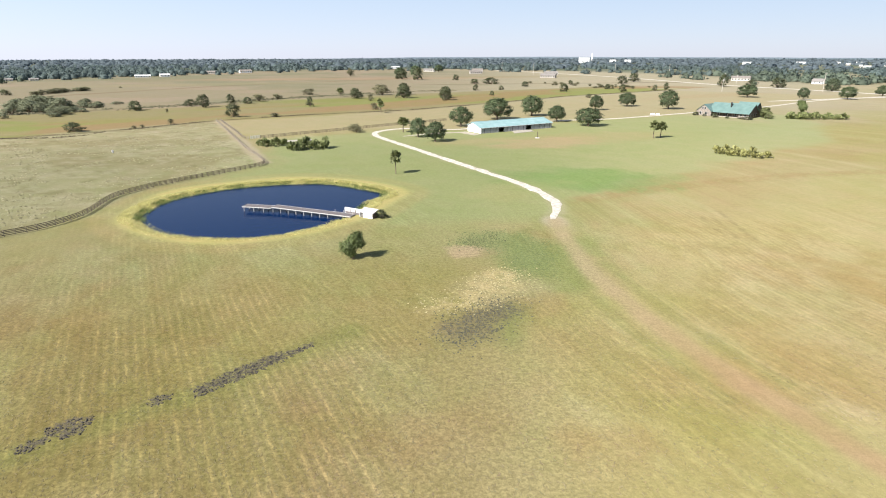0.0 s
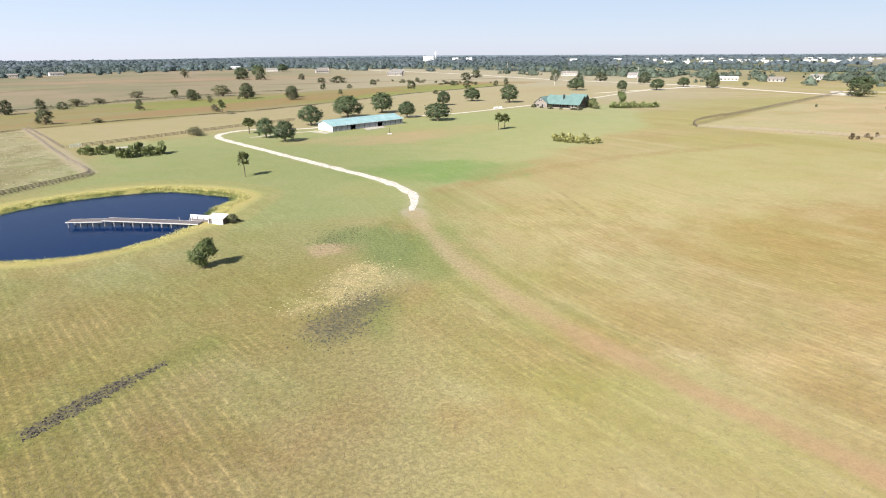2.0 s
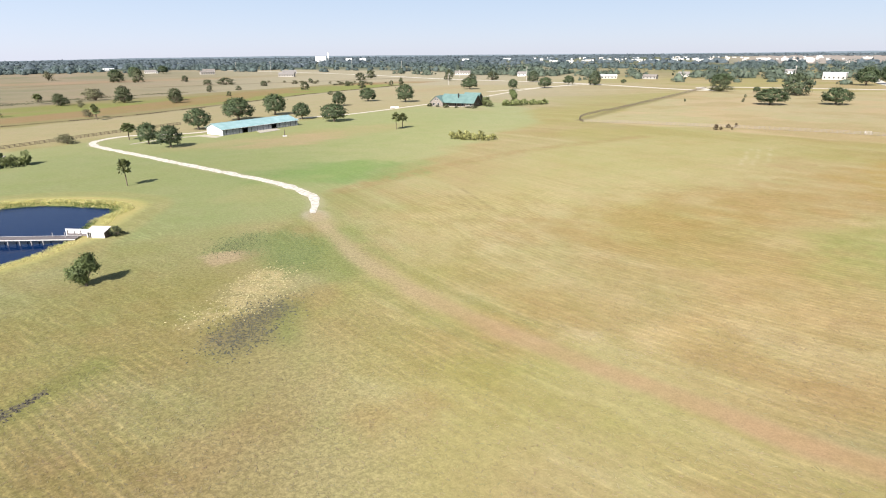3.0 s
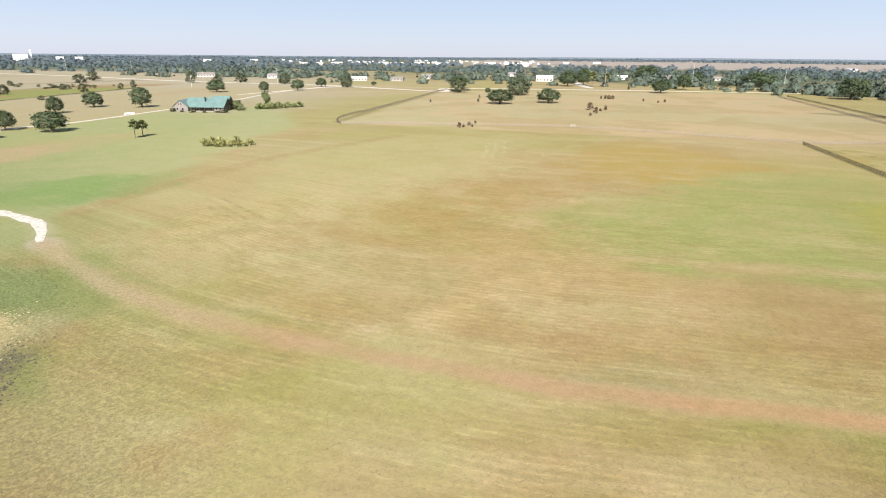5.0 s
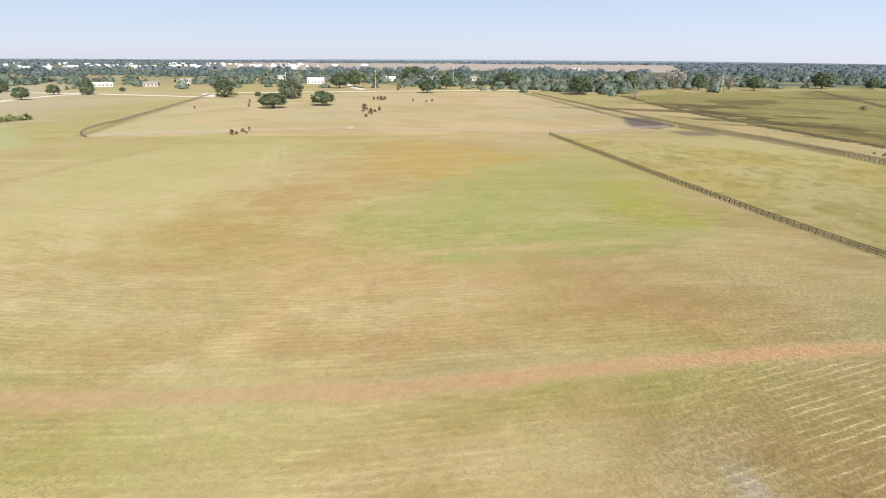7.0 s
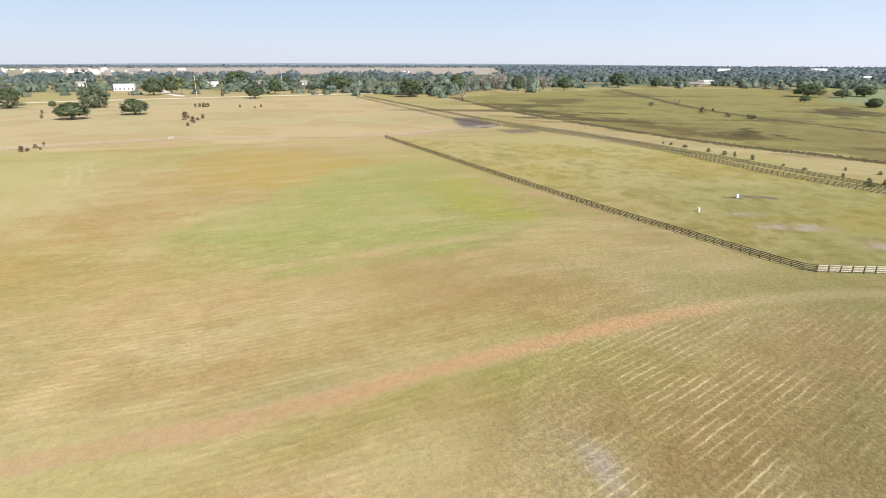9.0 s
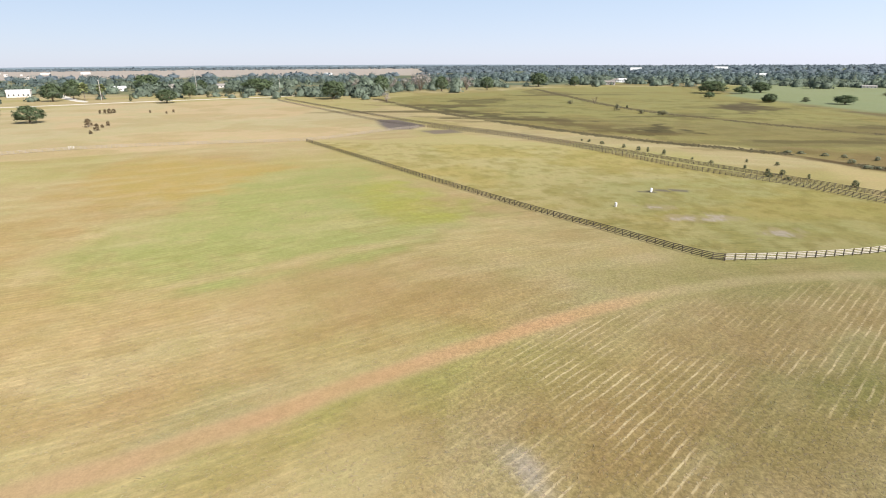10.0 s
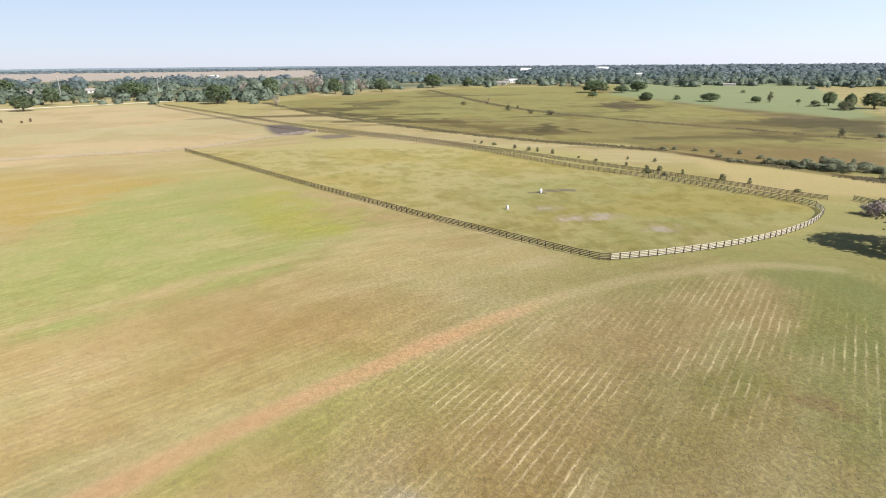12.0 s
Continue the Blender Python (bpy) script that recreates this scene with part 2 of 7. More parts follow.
def line_distance(x, y, pts):
    """Signed distance to a polyline (positive to its left) and the run along it."""
    best = np.full(x.shape, 1e9)
    sign, run, acc = np.ones_like(x), np.zeros_like(x), 0.0
    for (ax, ay), (bx, by) in zip(pts, pts[1:]):
        dx, dy = bx - ax, by - ay
        ll = math.hypot(dx, dy)
        t = np.clip(((x - ax) * dx + (y - ay) * dy) / (ll * ll), 0, 1)
        d = np.hypot(x - ax - t * dx, y - ay - t * dy)
        near = d < best
        best = np.where(near, d, best)
        sign = np.where(near, np.sign(dx * (y - ay) - dy * (x - ax)), sign)
        run = np.where(near, acc + t * ll, run)
        acc += ll
    return best * sign, run


def inside(x, y, pts):
    r = np.zeros(x.shape, bool)
    for (ax, ay), (bx, by) in zip(pts, pts[1:] + pts[:1]):
        if ay != by:
            r ^= ((ay > y) != (by > y)) & (x < (bx - ax) * (y - ay) / (by - ay) + ax)
    return r


def region(x, y, pts, soft):
    d = np.abs(line_distance(x, y, pts + pts[:1])[0])
    return smooth01(np.where(inside(x, y, pts), d, -d), -soft, soft)


fine_a = np.arange(-64, 150, 0.30)
az = np.radians(np.concatenate([fine_a, np.arange(150, 296, 2.0)]))
rings = [4.0, 12.0, 20.0]
while rings[-1] < 4990:
    rings.append(rings[-1] + max(0.42, rings[-1] * (0.0085 if rings[-1] < 900 else 0.022)))
rings[-1] = 4990
rr = np.array(rings)
NA, NR = len(az), len(rr)
gx, gy = np.outer(rr, np.sin(az)).ravel(), np.outer(rr, np.cos(az)).ravel()
gx, gy = np.append(gx, 0.0), np.append(gy, 0.0)

n_big = lattice_noise(gx, gy, 70, 1)
n_mid = lattice_noise(gx, gy, 18, 2)
n_low = lattice_noise(gx, gy, 6, 3)
RAD = np.hypot(gx, gy)
BEAR = np.degrees(np.arctan2(gx, gy))
td, trun = line_distance(gx + (n_low - 0.5) * 0.9, gy + (n_mid - 0.5) * 1.6, [tuple(p) for p in spline(TRACK, 4.0)])
# rows that the mower left run with the track
rows_d, _ = line_distance(gx, gy, [(18.5, 156.8)] + TRACK[1:])
rows_d = np.where((BEAR > 96) & (td < 0), gx * math.sin(radians(131)) - gy * math.cos(radians(131)), rows_d)
left_side = (gx < 6) & (gy > 20)
rows_d = np.where(left_side, gx * math.sin(radians(118)) - gy * math.cos(radians(118)), rows_d)
d_track = np.abs(rows_d)
along = np.where(left_side, gx * math.cos(radians(118)) + gy * math.sin(radians(118)),
                 np.where((BEAR > 96) & (td < 0), gx * math.cos(radians(131)) + gy * math.sin(radians(131)), trun))
n_streak = lattice_noise(rows_d, along * 0.30, 5.0, 61, 5)
seam = (1 - smooth01(np.abs(gx - 6), 0, 14)) * (gy > 14)
n_streak = n_streak * (1 - seam) + 0.5 * seam
n_fine = lattice_noise(gx, gy, 2.2, 62, 3)
wx, wy = gx + (n_mid - 0.5) * 14, gy + (lattice_noise(gx, gy, 18, 5) - 0.5) * 14
col = np.empty((len(gx), 3))
col[:] = tone(196, 178, 118)


def paint(mask, colour, amount=1.0):
    global col
    a = (np.clip(mask, 0, 1) * amount)[:, None]
    col = col * (1 - a) + np.array(colour) * a


def blob(cx, cy, rx, ry, turn, colour, amount=1.0, soft=0.5):
    c, s = math.cos(radians(turn)), math.sin(radians(turn))
    u, v = ((wx - cx) * c + (wy - cy) * s) / rx, (-(wx - cx) * s + (wy - cy) * c) / ry
    d = np.hypot(u, v) + (n_low - 0.5) * 0.5 + (n_streak - 0.5) * 1.1 * (RAD < 260) + (n_fine - 0.5) * 0.4
    paint(1 - smooth01(d, 1 - soft, 1 + soft), colour, amount * 0.54)


def stain(cx, cy, rx, ry, turn, colour, amount=0.9):
    """A wet or bare patch with a ragged, clear edge."""
    c, s = math.cos(radians(turn)), math.sin(radians(turn))
    u, v = ((gx - cx) * c + (gy - cy) * s) / rx, (-(gx - cx) * s + (gy - cy) * c) / ry
    d = np.hypot(u, v) + (lattice_noise(gx, gy, rx * 0.5, 91, 5) - 0.5) * 2.6
    paint(1 - smooth01(d, 0.86, 1.0), colour, amount)


def swath(pts, colour, amount=0.6, soft=6.0, streaky=0.45):
    """A drift of one colour of grass, broken up along the mower's rows."""
    m = region(wx + (n_streak - 0.5) * soft * 3, wy + (n_low - 0.5) * soft * 3, pts, soft * 1.3)
    paint(m * (1 - streaky + 1.2 * streaky * smooth01(0.5 * n_streak + 0.3 * n_low + 0.2 * n_fine, 0.38, 0.60)), colour, amount)


def poly(pts, colour, amount=1.0, soft=4.0):
    paint(region(wx, wy, pts, soft), colour, amount)


YGREEN, BROWN, DARK = tone(178, 172, 88), tone(176, 142, 88), tone(96, 86, 46)
# large fields
field_w = smooth01(BEAR, -30, 0) * 0.6 + 0.4
paint(smooth01(n_streak, 0.52, 0.70) * field_w, tone(184, 164, 108), 0.40)
paint(smooth01(1 - n_streak, 0.54, 0.72), tone(212, 196, 138), 0.5)
paint(smooth01(n_big, 0.45, 0.62), YGREEN, 0.45)
paint(smooth01(n_mid, 0.5, 0.75), BROWN, 0.22)
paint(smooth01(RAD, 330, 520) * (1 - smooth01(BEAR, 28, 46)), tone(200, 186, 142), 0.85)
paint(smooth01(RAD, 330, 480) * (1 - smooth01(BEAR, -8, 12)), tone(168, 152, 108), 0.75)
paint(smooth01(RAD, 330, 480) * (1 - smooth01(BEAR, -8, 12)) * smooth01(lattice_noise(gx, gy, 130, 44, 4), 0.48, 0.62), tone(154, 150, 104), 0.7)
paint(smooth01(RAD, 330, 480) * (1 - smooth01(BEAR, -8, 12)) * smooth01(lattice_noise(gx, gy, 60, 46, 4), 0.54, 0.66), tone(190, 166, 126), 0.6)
poly([(-420, 260), (-196.7, 254.3), (-128.2, 326.7), (-24.0, 387.2), (108.7, 520.8), (239.0, 612.0), (213.7, 704.4), (-44.0, 546.4), (-182.8, 415.5), (-272.5, 356.9), (-420, 330)],
     tone(172, 158, 98), 0.85, 5)
blob(-84.8, 477.6, 70, 22, 15, tone(158, 160, 78), 1.4)
blob(45.3, 544.7, 90, 14, 22, tone(166, 166, 88), 1.4)
blob(-201.8, 305.7, 60, 20, 38, tone(168, 160, 78), 0.9)
poly([(-196.7, 254.3), (-128.2, 326.7), (-59.8, 190.3), (-78.2, 159.5), (-82.7, 126.4), (-89.1, 108.6), (-160, 80), (-260, 160)], tone(186, 176, 122), 0.9, 3)
# lawn round the pond, the barn and the house
poly([(-61.0, 107.0), (-17.5, 117.0), (24.6, 124.4), (31.7, 138.7), (72.0, 174.5), (168.4, 246.2), (221.0, 350.5), (162.1, 363.1), (8.1, 280.1), (-25.8, 280.3), (-77.9, 251.4), (-58.3, 190.3), (-81.6, 131.4)],
     tone(188, 189, 124), 0.8, 5)
blob(-10, 205, 62, 120, -10, tone(172, 176, 104), 0.85)
blob(95, 290, 140, 46, 40, tone(174, 178, 106), 0.8)
blob(36.2, 165.8, 24, 14, 0, tone(140, 168, 92), 0.8)
blob(57.3, 162.9, 20, 9, 30, tone(140, 168, 92), 0.6)
blob(64.2, 253.7, 40, 16, 25, tone(200, 176, 118), 0.8)
blob(166.1, 337.8, 26, 12, -60, tone(212, 186, 140), 0.6)
# the mown field, in drifts
swath([(53.3, 85.2), (71.9, 97.2), (99.8, 104.0), (118.9, 98.0), (143.9, 95.1), (199.6, 104.8), (235.0, 100.5), (241.2, 65.6), (210.7, 39.7), (176.9, 47.9), (158.9, 68.3), (133.0, 70.5), (120.3, 76.8), (100.3, 77.5), (81.2, 72.4), (70.9, 73.5), (60.3, 79.5)], tone(188, 158, 94), 0.55, 6)
swath([(190.9, 100.4), (230.2, 93.1), (222.1, 60.4), (197.7, 39.1), (166.5, 48.7), (153.7, 69.8), (162.2, 85.6)], tone(194, 172, 84), 0.5, 8)
swath([(103.0, 57.8), (130.3, 59.3), (176.9, 47.9), (199.9, 33.5), (191.9, 9.7), (155.7, -7.1), (141.2, -16.8), (120.5, -11.9), (107.7, -3.2), (93.7, 20.8), (91.6, 39.8), (93.2, 50.1)], tone(170, 176, 98), 0.8, 9, 0.35)
swath([(151.0, 14.2), (179.4, 10.6), (176.0, 0.5), (159.7, -8.6), (144.8, -14.6), (125.8, -8.8), (129.9, -0.7)], tone(182, 178, 78), 0.65, 6)
swath([(64.0, 69.4), (77.0, 57.1), (89.5, 30.1), (99.5, -3.3), (91.6, -18.3), (76.9, -12.2), (64.1, 6.5), (52.5, 40.2), (39.0, 57.5), (43.9, 68.2)], tone(190, 164, 104), 0.5, 8)
swath([(56.2, 54.2), (59.0, 51.0), (47.7, 41.3), (45.1, 43.8)], tone(216, 194, 136), 0.6, 2)
swath([(77.0, 47.6), (80.8, 43.7), (70.1, 39.7), (67.3, 44.8)], tone(216, 194, 136), 0.6, 2.5)
swath([(43.5, 52.7), (45.7, 48.2), (42.2, 45.9), (40.1, 48.8)], tone(220, 200, 146), 0.6, 1.2)
swath([(71.8, 58.5), (75.3, 53.7), (68.1, 50.4), (65.5, 55.3)], tone(212, 190, 132), 0.6, 2.5)
swath([(103.5, 166.9), (148.1, 181.1), (186.5, 179.0), (213.7, 133.9), (145.1, 103.9), (108.6, 112.5), (73.3, 103.3), (62.0, 105.5)], tone(204, 192, 128), 0.6, 9)
swath([(56.8, 78.9), (67.8, 59.3), (54.1, 49.7), (48.9, 67.9)], tone(188, 182, 120), 0.55, 4)
swath([(57.5, 21.5), (64.5, 9.4), (60.1, 5.3), (52.6, 20.4)], tone(176, 172, 118), 0.6, 2.5)
swath([(44.7, 21.8), (54.1, 5.1), (64.3, -9.8), (66.1, -16.6), (56.6, -10.3), (45.0, 9.3)], tone(166, 166, 86), 0.72, 3)
swath([(26.8, 53.3), (35.9, 43.6), (42.7, 29.3), (42.3, 23.2), (33.6, 32.1), (23.2, 48.0)], tone(176, 170, 92), 0.6, 3)
swath([(127.7, -10.2), (130.1, -25.0), (96.6, -54.8), (83.2, -36.4), (85.6, -22.8), (103.2, -13.9)], tone(206, 184, 120), 0.6, 6)
swath([(89.3, 72.4), (94.5, 46.6), (84.1, 31.2), (68.7, 35.0), (57.7, 49.3)], tone(206, 180, 118), 0.5, 5)
swath([(83.8, -9.8), (84.9, -17.2), (78.3, -19.4), (75.4, -13.1), (77.8, -9.3)], tone(214, 190, 124), 0.5, 3)
swath([(46.5, 11.0), (56.2, -7.2), (65.2, -23.8), (75.2, -43.2), (78.0, -67.1), (39.4, -38.1), (39.7, 11.5)], tone(184, 160, 98), 0.5, 6)
swath([(52.8, -17.6), (56.0, -33.6), (50.7, -36.2), (42.3, -24.4), (45.5, -17.3)], tone(184, 154, 90), 0.5, 4)
swath([(88.5, -30.9), (93.7, -52.3), (88.2, -74.8), (79.0, -67.9), (78.1, -44.6), (77.6, -29.3)], tone(168, 164, 92), 0.5, 3)
swath([(86.2, 4.6), (93.2, -14.2), (78.4, -31.4), (72.9, -17.0), (71.7, 0.2)], tone(188, 160, 98), 0.45, 5)
swath([(72.1, -27.6), (77.3, -51.0), (78.6, -72.3), (66.9, -74.0), (58.4, -55.3), (57.3, -39.1), (58.4, -25.8)], tone(192, 168, 108), 0.5, 6)
swath([(54.7, -15.9), (57.9, -32.4), (56.4, -57.6), (47.1, -60.0), (37.6, -43.4), (45.3, -13.8)], tone(178, 152, 96), 0.5, 6)
swath([(82.2, -89.2), (80.6, -105.8), (53.6, -73.1), (60.2, -71.8)], tone(166, 168, 98), 0.85, 6)
swath([(53.9, -42.7), (56.7, -56.3), (50.5, -55.9), (44.6, -40.5)], tone(164, 158, 86), 0.5, 3)
swath([(9.6, 106.7), (19.8, 114.4), (24.2, 99.3), (18.9, 85.5), (11.7, 72.8), (8.9, 65.8), (5.8, 67.4), (10.1, 80.9), (9.5, 93.4)], tone(148, 158, 88), 0.6, 3)
swath([(-65.7, 76.9), (-53.1, 84.5), (-29.2, 73.0), (-31.6, 61.8), (-51.7, 57.9)], tone(184, 156, 94), 0.5, 4)
swath([(-43.9, 47.4), (-26.5, 54.3), (-8.4, 50.1), (-10.6, 38.1), (-37.0, 38.1)], tone(172, 162, 92), 0.5, 3)
swath([(-13.8, 53.2), (7.2, 54.2), (5.7, 45.5), (-7.6, 43.9)], tone(190, 162, 106), 0.5, 3)
swath([(9.2, 43.9), (17.6, 47.2), (19.0, 41.6), (10.3, 38.7)], tone(190, 156, 100), 0.5, 2)
swath([(-44.6, 85.7), (-15.9, 90.7), (-2.0, 76.7), (-16.5, 66.2), (-31.0, 69.5)], tone(198, 180, 116), 0.45, 4)
swath([(34.4, 106.9), (69.5, 128.9), (134.7, 130.8), (133.5, 106.7), (90.1, 98.4), (59.3, 95.1), (37.4, 87.1)], tone(206, 190, 128), 0.55, 6)
swath([(34.5, 69.6), (57.1, 73.5), (90.5, 69.9), (102.9, 61.9), (78.1, 45.0), (59.4, 52.0), (37.4, 58.5)], tone(196, 170, 108), 0.5, 5)
swath([(52.1, 51.2), (66.4, 49.4), (73.2, 41.7), (66.2, 36.9), (52.0, 42.2)], tone(212, 190, 126), 0.5, 3)
swath([(28.3, 138.7), (45.9, 142.0), (33.8, 121.7), (25.7, 110.3)], tone(170, 168, 96), 0.5, 3)
swath([(51.9, -46.2), (54.1, -61.1), (53.7, -72.9), (35.7, -51.2), (40.7, -32.0)], tone(164, 146, 78), 0.35, 4)
swath([(-62.9, 73.1), (-33.5, 66.2), (-18.2, 38.2), (-37.1, 38.2)], tone(164, 146, 86), 0.45, 6)
swath([(93.0, 20.3), (118.6, -9.6), (76.1, -8.9), (62.3, 12.0)], tone(180, 154, 96), 0.4, 6)
swath([(46.5, 11.9), (60.5, -8.7), (50.5, -8.6), (37.8, 8.9)], tone(176, 156, 92), 0.4, 4)
blob(42.4, 239.2, 26, 12, 30, tone(210, 180, 128), 1.2)
blob(13.5, 245.8, 24, 9, 20, tone(206, 182, 126), 1.0)
blob(39.6, 167.0, 22, 8, 30, tone(150, 176, 92), 1.1)
blob(17.5, 153.4, 16, 6, 30, tone(196, 186, 120), 0.8)
blob(17.3, 95.0, 12, 8, 60, tone(152, 160, 86), 0.9)
blob(7.8, 84.3, 6, 7, 60, tone(210, 192, 138), 0.9)
blob(4.4, 101.0, 5, 3, 0, tone(194, 166, 118), 0.9)
blob(44.3, -13.7, 3.2, 2.2, 0, tone(205, 195, 180), 0.9, 0.8)
blob(48.7, -11.3, 9, 4, -50, tone(186, 166, 118), 0.7)
blob(66.3, -76.3, 9, 6, -48, tone(178, 164, 76), 0.6)
stain(48.0, -58.0, 2.6, 1.8, 20, tone(172, 132, 92), 0.6)
swath([(70.0, -98.0), (90.0, -84.0), (76.0, -74.0), (60.0, -66.0), (44.0, -52.0), (36.0, -52.0), (40.0, -66.0)], tone(142, 150, 78), 0.55, 4, 0.2)
swath([(58.0, -70.0), (64.0, -62.0), (60.0, -48.0), (50.0, -40.0), (52.0, -55.0)], tone(150, 152, 80), 0.5, 3)
blob(118.0, -78.0, 12, 26, -40, tone(178, 180, 104), 0.9)
blob(95.6, -116.9, 22, 34, 0, tone(168, 170, 98), 0.9)


def strip_marsh(x, y):
    return line_distance(x, y, [(214.8, -149.0), (316.2, -78.7), (438.9, -24.2), (597.5, 24.9)])[0] * -1


def hedge_line(pts, width, colour, amount=0.8):
    dd, _ = line_distance(gx + (n_low - 0.5) * 3, gy + (n_low - 0.5) * 3, pts)
    paint((1 - smooth01(np.abs(dd), width * 0.4, width)) * (0.55 + 0.45 * smooth01(n_mid, 0.35, 0.55)), colour, amount)


poly([(-126.1, 320.9), (-23.7, 383.2), (105.8, 506.7), (235.3, 602.2), (385.1, 519.7), (165.8, 371.4), (71.9, 324.7), (8.2, 284.4), (-26.6, 289.3), (-82.0, 256.8)], tone(198, 182, 126), 0.85, 3)
in_left = region(gx, gy, [(-196.7, 254.3), (-128.2, 326.7), (-59.8, 190.3), (-78.2, 159.5), (-82.7, 126.4), (-89.1, 108.6), (-160, 80), (-260, 160)], 2)
paint(in_left * smooth01(lattice_noise(gx, gy, 9, 47, 5), 0.46, 0.66), tone(204, 190, 138), 0.5)
paint(in_left * smooth01(lattice_noise(gx, gy, 22, 48, 5), 0.50, 0.66), tone(168, 152, 98), 0.5)
paint(in_left * smooth01(lattice_noise(gx, gy, 4, 49, 3), 0.62, 0.74), tone(150, 136, 86), 0.5)
paint(in_left * smooth01(lattice_noise(gx, gy, 3.2, 50, 3), 0.56, 0.70), tone(214, 200, 150), 0.45)
strip_d, strip_r = line_distance(gx, gy, [(-420, 262), (-196.7, 254.3), (-128.2, 326.7), (-24.2, 391.3), (108.7, 520.8), (242.9, 622.0)])
in_strip = smooth01(strip_d, 0, 4) * (1 - smooth01(strip_d, 70, 90)) * (BEAR < 32)
paint(in_strip * smooth01(lattice_noise(strip_r, strip_d * 4, 120, 51, 3), 0.50, 0.60), tone(162, 164, 84), 0.9)
paint(in_strip * smooth01(lattice_noise(strip_r + 900, strip_d * 4, 90, 52, 3), 0.52, 0.60), tone(182, 148, 96), 0.7)
hedge_line([(-420, 262), (-196.7, 254.3), (-161.6, 281.6), (-128.2, 326.7), (-82.3, 361.4), (-24.2, 391.3), (42.2, 452.4), (108.7, 520.8), (242.9, 622.0)], 3.4, tone(112, 98, 60))
hedge_line([(-272.5, 356.9), (-231.1, 394.2), (-191.1, 434.9), (-144.0, 491.1), (-77.9, 563.4), (9.7, 616.9)], 6, tone(130, 118, 72), 0.6)
hedge_line([(-353.7, 536.7), (-263.4, 716.2), (-73.2, 916.4)], 9, tone(150, 122, 84), 0.6)
hedge_line([(-16.7, 737.7), (158.0, 762.8), (315.0, 790.4)], 14, tone(142, 124, 84), 0.6)
blob(-161.2, 919.2, 260, 45, 10, tone(206, 166, 120), 0.9)
blob(-309.5, 745.2, 150, 30, 20, tone(186, 172, 116), 0.7)
blob(111.8, 1006.7, 160, 40, 10, tone(178, 160, 104), 0.8)
blob(236.4, 525.8, 90, 16, 30, tone(196, 170, 118), 0.8)


def rut(pts, width, colour, amount):
    dd, _ = line_distance(gx, gy, pts)
    paint((1 - smooth01(np.abs(dd), width * 0.3, width)) * smooth01(n_fine, 0.25, 0.6), colour, amount)


for line in ([(62.7, 134.0), (60.5, 118.9), (59.0, 106.6)], [(65.6, 133.8), (63.8, 119.1), (62.4, 107.6)], [(58.8, 124.1), (57.4, 110.1)]):
    rut(line, 0.8, tone(146, 132, 84), 0.4)
for o in range(3):
    a_, b_ = Vector((185.3, 138.5)).lerp(Vector((192.7, 135.9)), o / 2), Vector((156.5, 119.4)).lerp(Vector((162.0, 115.0)), o / 2)
    rut([tuple(a_), tuple(b_)], 0.8, tone(222, 208, 156), 0.45)
rut([(34.7, 140.8), (56.1, 152.2), (78.8, 161.8), (105.0, 171.4), (131.7, 176.2), (174.2, 179.8)], 5.0, tone(182, 154, 98), 0.5)
drive_d, drive_r = line_distance(gx + (n_low - 0.5) * 1.2, gy + (n_fine - 0.5) * 1.2, [tuple(p) for p in spline(DRIVE, 6.0)])
paint((1 - smooth01(np.abs(drive_d), 1.0, 3.0)) * (0.5 + 0.5 * n_low), tone(212, 198, 152), 0.75)
paint((1 - smooth01(np.hypot(gx - 24.6, (gy - 121.5) * 0.6), 1.2, 4.2)), tone(214, 196, 156), 0.7)
# paddocks and marsh beyond the fences
poly([(97.7, -58.3), (96.6, -80.9), (102.0, -106.1), (114.6, -127.5), (129.1, -132.4), (176.1, -109.5), (244.6, -78.9), (287.9, -33.2), (272.7, 43.2)],
     tone(198, 184, 116), 0.85, 2)
swath([(97.0, -60.0), (96.6, -80.9), (102.0, -106.1), (114.6, -127.5), (129.1, -130.0), (172.0, -108.0), (190, -88), (160, -60), (125, -52)], tone(176, 174, 102), 0.6, 10, 0.2)
in_k = region(gx, gy, [(97.7, -58.3), (96.6, -80.9), (102.0, -106.1), (114.6, -127.5), (129.1, -132.4), (176.1, -109.5), (244.6, -78.9), (272.7, 43.2)], 2)
paint(in_k * smooth01(lattice_noise(gx, gy, 26, 95, 5), 0.48, 0.62), tone(188, 168, 84), 0.5)
paint(in_k * smooth01(lattice_noise(gx, gy, 34, 96, 5), 0.50, 0.66), tone(204, 190, 128), 0.5)
paint(in_k * smooth01(lattice_noise(gx, gy, 5, 97, 3), 0.52, 0.66), tone(164, 150, 74), 0.45)
paint(in_k * smooth01(lattice_noise(gx, gy, 2.6, 112, 3), 0.56, 0.68), tone(148, 136, 68), 0.4)
poly([(188.4, 239.2), (440.9, 386.7), (628.8, 138.9), (598.1, 118.2), (325.4, -18.4), (275.0, 42.8)], tone(207, 192, 134), 0.75, 3)
poly([(621.8, 86.3), (528.4, 30.2), (311.1, -47.7), (261.5, -115.2), (231.2, -159.8), (139.0, -128.6), (122.2, -155.9), (138.5, -175.6), (178.3, -155.9), (253.0, -125.7), (444.2, -24.5)],
     tone(204, 184, 120), 0.9, 3)
poly([(607.3, 25.3), (449.6, -24.8), (319.0, -79.3), (218.7, -151.6), (141.1, -178.9), (304.2, -376.4), (452.4, -386.0), (847.4, -507.3), (811.9, -196.3)], tone(160, 152, 84), 0.95, 6)
